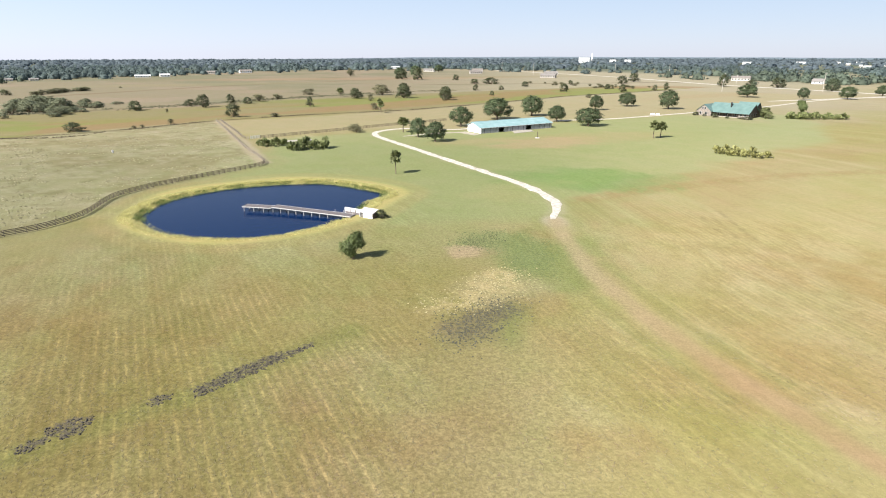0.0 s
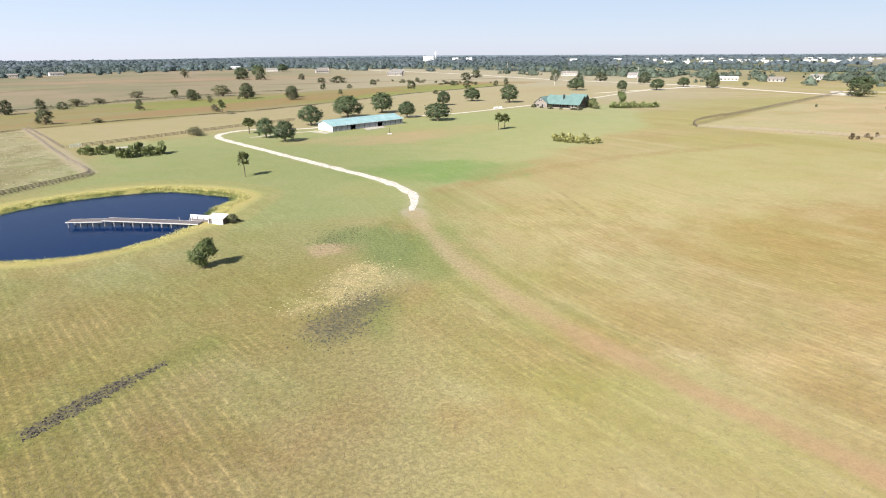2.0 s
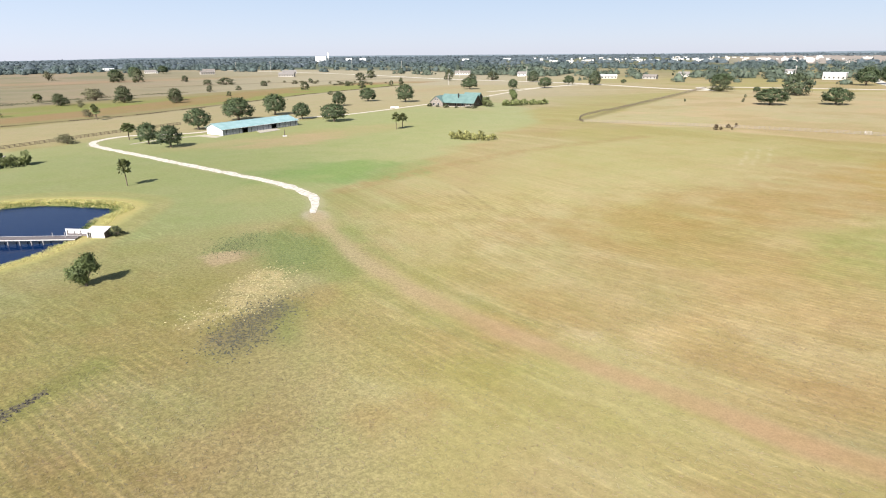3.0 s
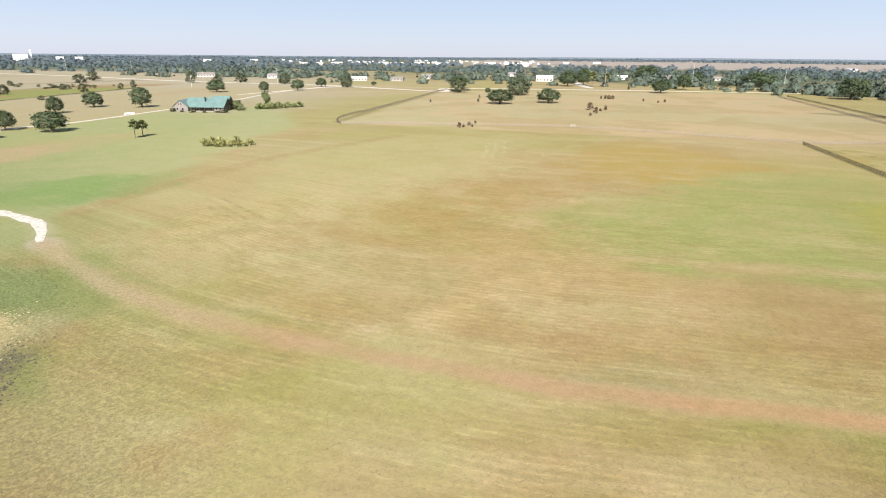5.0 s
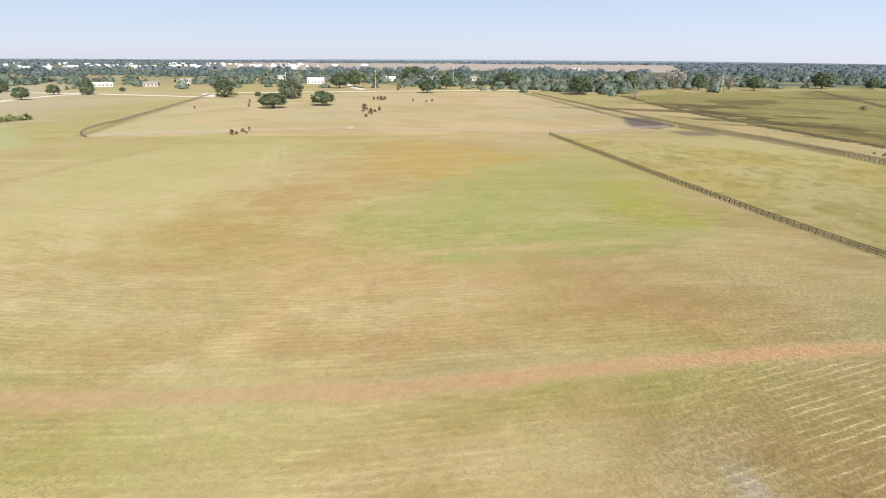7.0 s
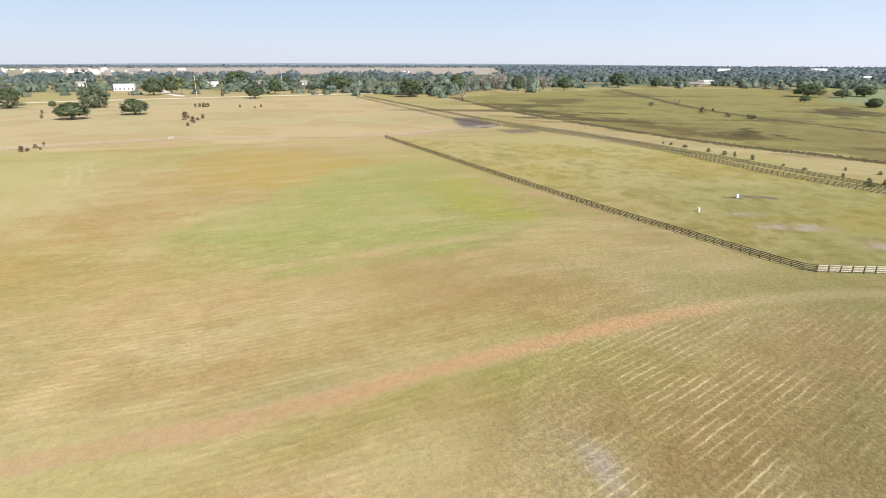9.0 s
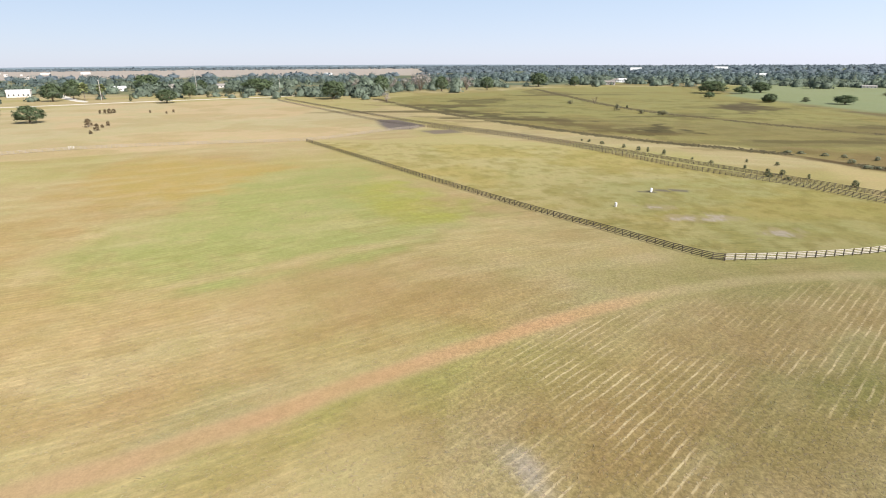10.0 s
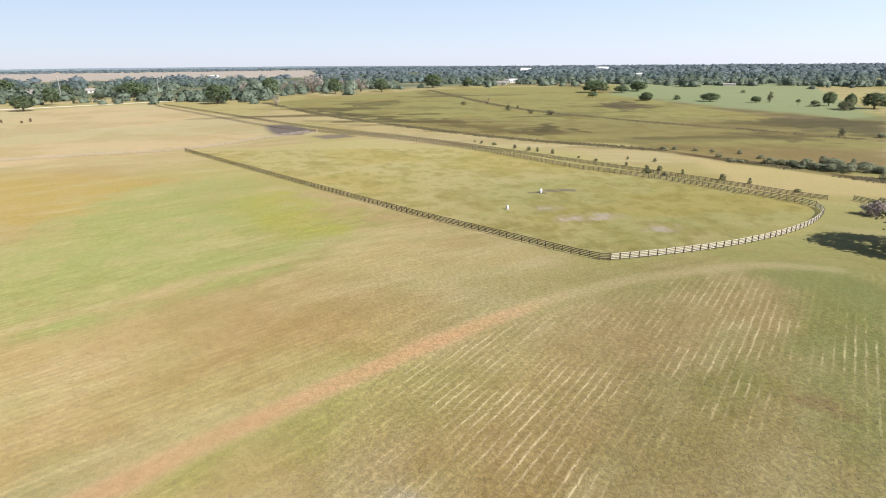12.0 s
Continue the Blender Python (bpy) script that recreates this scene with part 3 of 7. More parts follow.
poly([(918.2, -275.8), (847.3, -409.8), (474.4, -332.1), (291.2, -290.2), (231.6, -288.5), (273.8, -339.6), (397.5, -339.9), (604.8, -377.9), (987.5, -476.9)], tone(122, 104, 72), 0.8, 8)
poly([(239.2, -155.5), (213.3, -199.6), (183.3, -229.9), (148.3, -187.5), (180.3, -157.6)], tone(144, 122, 76), 0.5, 6)
in_dry = region(gx, gy, [(188.4, 239.2), (440.9, 386.7), (628.8, 138.9), (598.1, 118.2), (325.4, -18.4), (275.0, 42.8)], 3)
paint(in_dry * smooth01(lattice_noise(gx, gy, 45, 101, 5), 0.48, 0.62), tone(216, 188, 132), 0.6)
paint(in_dry * smooth01(lattice_noise(gx, gy, 30, 102, 5), 0.52, 0.64), tone(192, 172, 112), 0.6)
marsh = (gx > 200) & (strip_marsh(gx, gy) > 0)
paint(marsh * smooth01(n_mid, 0.42, 0.66), tone(170, 160, 88), 0.5)
paint(marsh * smooth01(lattice_noise(gx, gy, 9, 111, 4), 0.52, 0.64) * (RAD < 620), tone(128, 116, 58), 0.45)
paint(marsh * smooth01(lattice_noise(gx, gy * 2.5, 60, 81, 4), 0.52, 0.66), tone(160, 144, 78), 0.5)
hedge_line([(597.5, 24.9), (438.9, -24.2), (316.2, -78.7), (257.7, -113.7), (214.8, -149.0), (138.5, -175.6)], 4.5, tone(88, 74, 38), 0.95)
hedge_line([(790.8, -181.8), (461.6, -174.7), (336.6, -204.6), (271.6, -234.3), (209.0, -261.1)], 6, tone(122, 106, 66), 0.7)
blob(267.2, -230.5, 180, 60, 65, tone(140, 122, 72), 0.8)
blob(181.9, -210.1, 60, 22, 60, tone(136, 104, 66), 0.7)
poly([(847.4, -507.3), (594.2, -343.3), (388.1, -332.0), (276.4, -342.7), (900, -900), (1000, -500)], tone(156, 164, 108), 0.9, 10)
for k, (bx, by, ra, rb, am) in enumerate([(289.4, -131.7, 14, 9, .9), (436.4, -274.2, 24, 12, .8), (370.4, -65.0, 40, 5, .8), (490.9, -47.4, 50, 9, .7), (281.8, -296.9, 42, 11, .7),
                                          (238.0, -218.8, 40, 6, .6), (434.7, -18.1, 60, 5, .7), (636.0, -192.2, 50, 8, .5), (374.4, -183.7, 50, 4, .6)]):
    stain(bx, by, ra * 1.15, rb * 1.3, 68 + 2 * k, DARK, min(1, am * 1.1))
    stain(bx + 4, by + 6, ra * 1.6, rb * 1.9, 60 + 5 * k, tone(122, 108, 62), 0.45)
for k, (bx, by, ra, rb) in enumerate(((295.0, -106.8, 40, 5), (343.2, -80.9, 60, 6), (218.3, -161.3, 40, 4), (578.6, -77.3, 70, 10), (675.4, -253.7, 60, 9), (342.4, -271.4, 70, 9), (513.7, -279.6, 50, 8))):
    stain(bx, by, ra, rb, 64 + 3 * k, tone(130, 112, 60), 0.4)
for (bx, by, ra, rb, turn) in ((124.2, -72.0, 4.2, 1.5, 80), (125.6, -66.0, 2.6, 1.1, 100), (126.6, -75.0, 1.8, 1.4, 90), (111.9, -80.8, 2.4, 1.7, 90), (136.4, -64.3, 2.0, 1.1, 90)):
    stain(bx, by, ra, rb, turn, tone(214, 200, 176), 0.85)
    stain(bx, by, ra * 2.2, rb * 2.4, turn, tone(196, 178, 132), 0.4)
# two darker strips beside the water barrel
stain(154.2, -76.0, 5.5, 1.6, 85, tone(132, 122, 102), 0.8)
stain(153.6, -69.6, 2.6, 1.2, 85, tone(112, 104, 86), 0.8)
def bog(pts, colour, amount):
    """Wet dark ground with a ragged edge."""
    rx_, ry_ = gx + (lattice_noise(gx, gy, 14, 105, 5) - 0.5) * 40, gy + (lattice_noise(gx, gy, 14, 106, 5) - 0.5) * 40
    paint(region(rx_, ry_, pts, 1.6) * (0.55 + 0.45 * smooth01(n_low, 0.35, 0.55)), colour, amount)


bog([(288.2, -119.4), (316.7, -138.4), (325.6, -161.5), (296.7, -143.2), (280.7, -126.3)], tone(86, 76, 42), 0.85)
bog([(457.7, -256.0), (503.7, -303.6), (442.7, -294.0), (391.6, -246.6), (416.5, -242.1)], tone(98, 84, 54), 0.85)
bog([(301.1, -283.2), (311.6, -332.0), (271.4, -336.6), (224.7, -280.1), (249.3, -267.0)], tone(96, 88, 54), 0.75)
bog([(254.3, -213.0), (251.9, -227.8), (213.2, -235.6), (217.0, -217.9)], tone(100, 90, 52), 0.7)
bog([(497.7, -29.5), (417.7, -64.8), (363.2, -85.4), (366.8, -64.4), (408.2, -39.9), (471.2, -19.4)], tone(88, 78, 46), 0.8)
bog([(565.9, -43.6), (587.6, -101.2), (549.4, -105.6), (500.1, -57.7)], tone(98, 88, 50), 0.7)
bog([(396.4, -85.0), (366.7, -108.7), (288.0, -119.9), (312.6, -96.5)], tone(110, 94, 52), 0.7)
bog([(804.5, -153.0), (685.5, -199.8), (628.3, -209.6), (654.0, -151.0)], tone(112, 96, 58), 0.6)
# where the woods that close the plain begin, by bearing
W_AZ = [-60, -38, -25, -12, 0, 10, 22, 30, 40, 55, 66, 76, 82, 85, 88, 92, 102, 112, 120, 132, 145, 170]
W_R0 = [950, 1050, 1200, 1450, 1500, 1350, 1050, 800, 760, 730, 690, 700, 650, 610, 640, 720, 820, 1000, 980, 960, 900, 880]
wood_floor = smooth01(RAD - np.interp(BEAR, W_AZ, W_R0), 20, 160)
wood_floor *= 1 - smooth01(BEAR, 48, 54) * (1 - smooth01(BEAR, 90, 96)) * smooth01(RAD, 1700, 1850) * (1 - smooth01(RAD, 3500, 3700))
wood_floor *= 1 - 0.6 * smooth01(BEAR, 2, 16) * (1 - smooth01(BEAR, 58, 72)) * (1 - smooth01(RAD, 1200, 1500))
paint(wood_floor * (0.6 + 0.4 * smooth01(n_big, 0.38, 0.5)), tone(108, 120, 88), 0.9)
# field lightened up the middle like the glow opposite the sun, darker beyond
col *= (1 + 0.08 * smooth01(BEAR, 0, 25) * (1 - smooth01(BEAR, 72, 92)) - 0.18 * smooth01(BEAR, 84, 114) * (1 - smooth01(RAD, 140, 260)))[:, None]
# brightness and hue steps by bearing over lawn and field
col *= 1 - 0.11 * ((1 - smooth01(BEAR, -14, 14)) * (1 - smooth01(RAD, 90, 170)))[:, None] * np.array([0.42, 0.42, 0.55])
col *= 1 - 0.10 * ((1 - smooth01(BEAR, 0, 30)) * (1 - smooth01(RAD, 200, 300)))[:, None] * np.array([1.35, 0.9, 0.9])
col *= (1 - 0.11 * (1 - smooth01(BEAR, -34, -16)) * smooth01(RAD, 84, 110) * (1 - smooth01(RAD, 240, 330)) - 0.13 * smooth01(BEAR, 114, 128) * (1 - smooth01(RAD, 110, 160)))[:, None]
col *= 1 + ((1 - smooth01(BEAR, 0, 12)) * (1 - smooth01(RAD, 88, 108)))[:, None] * np.array([-0.03, -0.085, -0.11])
col *= 1 + (smooth01(BEAR, 40, 64) * (1 - smooth01(BEAR, 84, 104)))[:, None] * np.array([-0.015, -0.045, -0.06])
# aerial haze put into the ground colour, bluer with distance
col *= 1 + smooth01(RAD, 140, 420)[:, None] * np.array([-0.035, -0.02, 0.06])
# the pale far plain
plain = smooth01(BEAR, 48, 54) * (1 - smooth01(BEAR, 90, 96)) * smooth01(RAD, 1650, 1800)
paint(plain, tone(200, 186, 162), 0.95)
# worn track, dirt scars and the bank
redness = (0.55 + 0.45 * smooth01(trun, 80, 125)) * smooth01(trun, 30, 70) * (1 - smooth01(trun, 162, 182))
paint((1 - smooth01(np.abs(td), 0.6, 2.7)) * (0.75 + 0.25 * n_low) * (1 - 0.5 * smooth01(trun, 165, 185)), tone(204, 183, 131), 0.85)
paint((1 - smooth01(np.abs(td), 0.5, 2.5)) * redness * (0.7 + 0.35 * n_low), tone(208, 162, 108), 0.72)
paint((1 - smooth01(np.abs(np.abs(td) - 4.2), 0.3, 1.8)) * (trun < 70), tone(156, 160, 86), 0.3)
scar = np.zeros_like(gx)
for (ax, ay, bx, by, wd) in ((-17.1, 64.6, -26.7, 54.8, 1.5), (-29.8, 53.2, -30.7, 52.1, 1.4), (-36.1, 49.0, -37.7, 47.5, 1.5), (-38.5, 45.5, -39.4, 44.6, 1.3)):
    dd, dr = line_distance(gx + (n_low - 0.5) * 1.0, gy + (n_low - 0.5) * 1.0, [(ax, ay), (bx, by)])
    taper = 0.45 + 0.55 * smooth01(dr, 0.0, 0.45 * math.hypot(bx - ax, by - ay))
    ragged = np.abs(dd) / (wd * taper) + (lattice_noise(gx, gy, 2.4, 8, 4) - 0.5) * 1.5
    scar = np.maximum(scar, 1 - smooth01(ragged, 0.7, 1.3))
rag_x, rag_y = gx + (n_fine - 0.5) * 2.6, gy + (lattice_noise(gx, gy, 2.2, 63, 3) - 0.5) * 2.6
WEEDY = [(-0.8, 67.8), (0.8, 72.2), (4.0, 75.2), (7.5, 77.6), (10.9, 78.5), (11.3, 75.1), (8.0, 71.0), (6.0, 66.5), (3.7, 64.8), (1.0, 64.9)]
TUSSOCK = [(2.8, 79.3), (5.3, 87.9), (9.4, 91.8), (13.5, 90.8), (11.7, 82.9), (7.5, 77.6), (4.1, 75.8), (-2.0, 75.1), (-2.7, 78.3)]
LUSH = [(2.4, 105.3), (5.4, 112.0), (12.3, 114.3), (20.5, 108.1), (20.5, 96.9), (17.4, 88.7), (11.6, 88.1), (10.5, 100.8)]
RIM = [(1.7, 104.2), (5.8, 110.6), (11.8, 113.2), (9.6, 106.1), (7.7, 102.9)]
scar = np.maximum(scar, 0.62 * region(rag_x, rag_y, WEEDY, 1.6))
scar = np.maximum(scar, 0.40 * region(rag_x, rag_y, RIM, 1.0))
paint(region(rag_x, rag_y, WEEDY, 2.5), tone(140, 128, 92), 0.6)
paint(region(rag_x, rag_y, LUSH, 3.0), tone(150, 162, 96), 0.6)
paint(region(rag_x, rag_y, TUSSOCK, 2.4) * smooth01(lattice_noise(gx, gy, 1.6, 64, 3), 0.34, 0.6), tone(224, 202, 138), 0.7)
paint(region(rag_x, rag_y, [(0.1, 102.8), (2.4, 105.0), (7.8, 102.5), (6.3, 98.5), (2.3, 97.5)], 0.8), tone(206, 182, 134), 0.7)
paint(region(rag_x, rag_y, [(10.9, 78.5), (15.0, 81.6), (19.1, 80.1), (17.5, 73.8), (13.1, 72.4)], 2.0), tone(186, 160, 104), 0.5)
for (bx, by, ra, rb, am) in ((205.5, 25.0, 5, 3, 0.36), (194, 13.5, 9, 2.4, 0.38), (166, 7.0, 3, 9, 0.34), (16.2, 93.2, 8, 5, 0.40), (15.2, 85.5, 5, 9, 0.34), (67.5, -42.7, 5, 3, 0.42), (66.7, -31.2, 5, 3, 0.36),
                             (41.4, -48.7, 3.2, 2.2, 0.5), (66.5, -47.1, 4, 2, 0.36), (132.8, 26.5, 18, 4, 0.36), (64.7, -11.8, 5, 3, 0.36)):
    u_, v_ = (gx - bx) * 0.6 + (gy - by) * 0.8, (gy - by) * 0.6 - (gx - bx) * 0.8
    scar = np.maximum(scar, am * (1 - smooth01(np.hypot(u_ / rb, v_ / ra) + (n_low - 0.5) * 1.4 + (n_fine - 0.5), 0.5, 1.1)))
ld, _ = line_distance(gx, gy, [(-12.5, 68.6), (-26.9, 53.7), (-40.5, 42.8)])
paint(1 - smooth01(np.abs(ld), 0.6, 3.2), tone(150, 150, 82), 0.5)
bank_pts = [tuple(p) for p in spline(BANK, 3.0, True)]
pond_pts = [tuple(p) for p in spline(POND, 2.0, True)]
paint(region(gx, gy, bank_pts, 1.8), tone(216, 203, 122), 0.9)
paint(1 - smooth01(np.abs(np.abs(line_distance(gx, gy, bank_pts + bank_pts[:1])[0]) - 3.0), 1.0, 4.0), tone(204, 178, 112), 0.25)
lane_d, _ = line_distance(gx + (n_low - 0.5) * 2, gy, [(-61.9, 194.6), (-76.2, 224.5), (-111.0, 294.8), (-127.0, 326.7)])
paint(1 - smooth01(np.abs(lane_d), 1.5, 3.5), tone(206, 188, 148), 0.7)
paint(region(rag_x, rag_y, [(376.5, 15.5), (375.0, 1.1), (337.2, -15.0), (318.2, -5.8), (319.8, 6.8), (346.3, 11.9)], 2.5), tone(118, 106, 96), 0.9)
paint(region(rag_x, rag_y, [(311.4, -10.9), (316.0, -28.0), (301.3, -34.0), (295.0, -17.3)], 2.0), tone(128, 114, 98), 0.8)
# dark strip by the road fence: a lane plus fence shade painted in
fence_band_d, _ = line_distance(gx, gy, [(190.7, 239.4), (247.7, 275.7), (442.0, 385.0)])
paint(1 - smooth01(np.abs(fence_band_d - 2.0), 1.5, 3.5), tone(128, 116, 84), 0.4)
in_field = (RAD < 260) & ~inside(gx, gy, bank_pts)
rows_w = np.where(in_field, 1 - smooth01(RAD, 70, 230), 0) * (0.35 + 0.65 * smooth01(n_mid, 0.35, 0.6)) * (1 - seam) * (1 - 0.75 * (1 - smooth01(np.abs(td), 1.5, 4.0)))
rows_w *= 1 + 0.8 * (1 - smooth01(BEAR, -8, 6)) * (1 - smooth01(RAD, 80, 120))
hay = smooth01(BEAR, 92, 112) * (1 - smooth01(RAD, 85, 125)) * (0.05 + 0.95 * smooth01(n_mid, 0.42, 0.58)) * smooth01(n_low, 0.3, 0.6) * (td < -3)
coarse = np.maximum((1 - smooth01(BEAR, 8, 34)) * (1 - smooth01(RAD, 100, 150)) * in_field, smooth01(BEAR, 84, 104) * (1 - smooth01(RAD, 90, 140)) * in_field)
gz = np.zeros_like(gx)
pd = np.abs(line_distance(gx, gy, pond_pts + pond_pts[:1])[0])
in_pond = inside(gx, gy, pond_pts)
near_pond = (np.hypot(gx + 42, gy - 137) < 75)
gz = np.where(near_pond, np.where(in_pond, -0.75 - 0.9 * smooth01(pd, 0, 4), -0.75 * (1 - smooth01(pd, 0, 2.5))), 0.0)

me = bpy.data.meshes.new("ground")
idx = np.arange(NA * NR).reshape(NR, NA)
q = np.stack([idx[:-1], np.roll(idx, -1, 1)[:-1], np.roll(idx, -1, 1)[1:], idx[1:]], -1).reshape(-1, 4)[:, ::-1]
tri = np.stack([idx[0], np.roll(idx[0], -1), np.full(NA, NA * NR)], -1)
me.vertices.add(len(gx))
me.vertices.foreach_set("co", np.stack([gx, gy, gz], -1).astype(np.float32).ravel())
loops = np.concatenate([q.ravel(), tri.ravel()]).astype(np.int32)
me.loops.add(len(loops))
me.loops.foreach_set("vertex_index", loops)
me.polygons.add(len(q) + len(tri))
starts = np.concatenate([np.arange(len(q)) * 4, len(q) * 4 + np.arange(len(tri)) * 3]).astype(np.int32)
me.polygons.foreach_set("loop_start", starts)
me.update(calc_edges=True)
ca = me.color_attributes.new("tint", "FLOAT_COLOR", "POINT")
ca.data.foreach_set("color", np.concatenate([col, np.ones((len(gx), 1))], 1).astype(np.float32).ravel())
for nm, arr in (("rows", rows_d), ("rows_weight", rows_w), ("hay", hay), ("along", along), ("scar", scar), ("coarse", coarse)):
    me.attributes.new(nm, "FLOAT", "POINT").data.foreach_set("value", arr.astype(np.float32))


def grass_material():
    m = bpy.data.materials.new("pasture_grass")
    m.use_nodes = True
    n, ln = m.node_tree.nodes, m.node_tree.links
    p = n["Principled BSDF"]
    p.inputs["Roughness"].default_value = 0.95
    p.inputs["Specular IOR Level"].default_value = 0.1

    def attr(name, out):
        a = n.new("ShaderNodeAttribute")
        a.attribute_name = name
        return a.outputs[out]

    def maths(op, a, b=None, c=None):
        k = n.new("ShaderNodeMath")
        k.operation = op
        for i, v in enumerate((a, b, c)):
            if v is None:
                continue
            if isinstance(v, (int, float)):
                k.inputs[i].default_value = v
            else:
                ln.new(v, k.inputs[i])
        return k.outputs[0]

    def fbm(scale, detail=5, rough=0.6):
        t = n.new("ShaderNodeTexNoise")
        t.inputs["Scale"].default_value, t.inputs["Detail"].default_value, t.inputs["Roughness"].default_value = scale, detail, rough
        ln.new(geo.outputs["Position"], t.inputs["Vector"])
        return t.outputs[0]

    def ranged(v, a, b, lo, hi):
        k = n.new("ShaderNodeMapRange")
        k.inputs[1].default_value, k.inputs[2].default_value, k.inputs[3].default_value, k.inputs[4].default_value = a, b, lo, hi
        ln.new(v, k.inputs[0])
        return k.outputs[0]

    def mixed(kind, f, a, b):
        k = n.new("ShaderNodeMix")
        k.data_type, k.blend_type = "RGBA", kind
        for i, v in ((0, f), (6, a), (7, b)):
            if isinstance(v, (int, float)):
                k.inputs[i].default_value = v
            elif isinstance(v, tuple):
                k.inputs[i].default_value = v
            else:
                ln.new(v, k.inputs[i])
        return k.outputs[2]

    geo = n.new("ShaderNodeNewGeometry")
    tuft, clump, patchy, broad = fbm(3.4, 4, 0.75), fbm(0.9, 5, 0.7), fbm(0.12, 5, 0.6), fbm(0.02, 4)
    cv = n.new("ShaderNodeCombineXYZ")
    ln.new(maths("MULTIPLY", attr("rows", "Fac"), 1.1), cv.inputs[0])
    ln.new(maths("MULTIPLY", attr("along", "Fac"), 0.34), cv.inputs[1])
    st = n.new("ShaderNodeTexNoise")
    st.inputs["Scale"].default_value, st.inputs["Detail"].default_value, st.inputs["Roughness"].default_value = 1.0, 5, 0.62
    ln.new(cv.outputs[0], st.inputs["Vector"])
    streak = st.outputs[0]
    c = attr("tint", "Color")
    c = mixed("MIX", ranged(patchy, 0.35, 0.75, 0.0, 0.5), c, mixed("MULTIPLY", 1.0, c, (0.78, 0.92, 0.70, 1)))
    c = mixed("MIX", ranged(broad, 0.4, 0.7, 0.0, 0.4), c, mixed("MULTIPLY", 1.0, c, (1.02, 0.95, 0.86, 1)))
    c = mixed("MULTIPLY", 1.0, c, ranged(clump, 0.32, 0.68, 0.91, 1.09))
    c = mixed("MULTIPLY", 1.0, c, ranged(tuft, 0.34, 0.66, 0.90, 1.10))
    rough_sward = mixed("MULTIPLY", 1.0, c, ranged(fbm(1.7, 4, 0.72), 0.40, 0.60, 0.82, 1.15))
    c = mixed("MIX", attr("coarse", "Fac"), c, rough_sward)
    cl = n.new("ShaderNodeCombineXYZ")
    ln.new(maths("MULTIPLY", attr("rows", "Fac"), 0.42), cl.inputs[0])
    ln.new(maths("MULTIPLY", attr("along", "Fac"), 0.13), cl.inputs[1])
    sl = n.new("ShaderNodeTexNoise")
    sl.inputs["Scale"].default_value, sl.inputs["Detail"].default_value, sl.inputs["Roughness"].default_value = 1.0, 4, 0.6
    ln.new(cl.outputs[0], sl.inputs["Vector"])
    sw = mixed("MULTIPLY", 1.0, c, ranged(streak, 0.33, 0.67, 0.91, 1.085))
    sw = mixed("MULTIPLY", 1.0, sw, mixed("MIX", ranged(sl.outputs[0], 0.38, 0.62, 0.0, 1.0), (0.93, 0.90, 0.85, 1), (1.05, 1.05, 1.05, 1)))
    c = mixed("MIX", ranged(attr("rows_weight", "Fac"), 0.0, 0.6, 0.0, 0.85), c, sw)
    # rows
    rows = attr("rows", "Fac")
    wob = maths("MULTIPLY_ADD", fbm(0.35, 4), 0.5, rows)
    wave = maths("SINE", maths("MULTIPLY", wob, 2 * math.pi / 1.1))
    breaks = maths("MULTIPLY", ranged(fbm(0.9, 5, 0.75), 0.34, 0.54, 0.25, 1.0), ranged(sl.outputs[0], 0.40, 0.56, 0.15, 1.0))
    line = maths("MULTIPLY", ranged(wave, 0.62, 0.97, 0.0, 1.0), breaks)
    c = mixed("MIX", maths("MULTIPLY", maths("MULTIPLY", line, attr("rows_weight", "Fac")), 0.45), c, mixed("MULTIPLY", 1.0, c, (1.35, 1.28, 1.25, 1)))
    c = mixed("MIX", maths("MULTIPLY", maths("MULTIPLY", line, attr("hay", "Fac")), 0.75), c, (0.42, 0.345, 0.20, 1))
    low = ranged(wave, -0.95, -0.3, 1.0, 0.0)
    c = mixed("MIX", maths("MULTIPLY", maths("MULTIPLY", low, attr("rows_weight", "Fac")), 0.28), c, mixed("MULTIPLY", 1.0, c, (0.80, 0.84, 0.75, 1)))
    clods = fbm(2.2, 5, 0.7)
    bare = ranged(maths("ADD", clods, maths("MULTIPLY", attr("scar", "Fac"), 0.27)), 0.66, 0.78, 0.0, 1.0)
    bare = maths("MULTIPLY", bare, ranged(attr("scar", "Fac"), 0.02, 0.15, 0.0, 1.0))
    soil = mixed("MIX", ranged(fbm(6.0, 3), 0.35, 0.65, 0.0, 1.0), (0.040, 0.036, 0.028, 1), (0.125, 0.105, 0.082, 1))
    c = mixed("MIX", maths("MULTIPLY", bare, 0.85), c, soil)
    ln.new(c, p.inputs["Base Color"])
    b = n.new("ShaderNodeBump")
    b.inputs["Strength"].default_value, b.inputs["Distance"].default_value = 0.25, 0.12
    ln.new(maths("ADD", tuft, maths("MULTIPLY", maths("MULTIPLY", streak, attr("rows_weight", "Fac")), 0.8)), b.inputs["Height"])
    ln.new(b.outputs[0], p.inputs["Normal"])
    return m


me.materials.append(grass_material())
ground = tagged(new("ground", me), "mown pasture of straw and green grass with bare dirt", "ground", kind="structure")


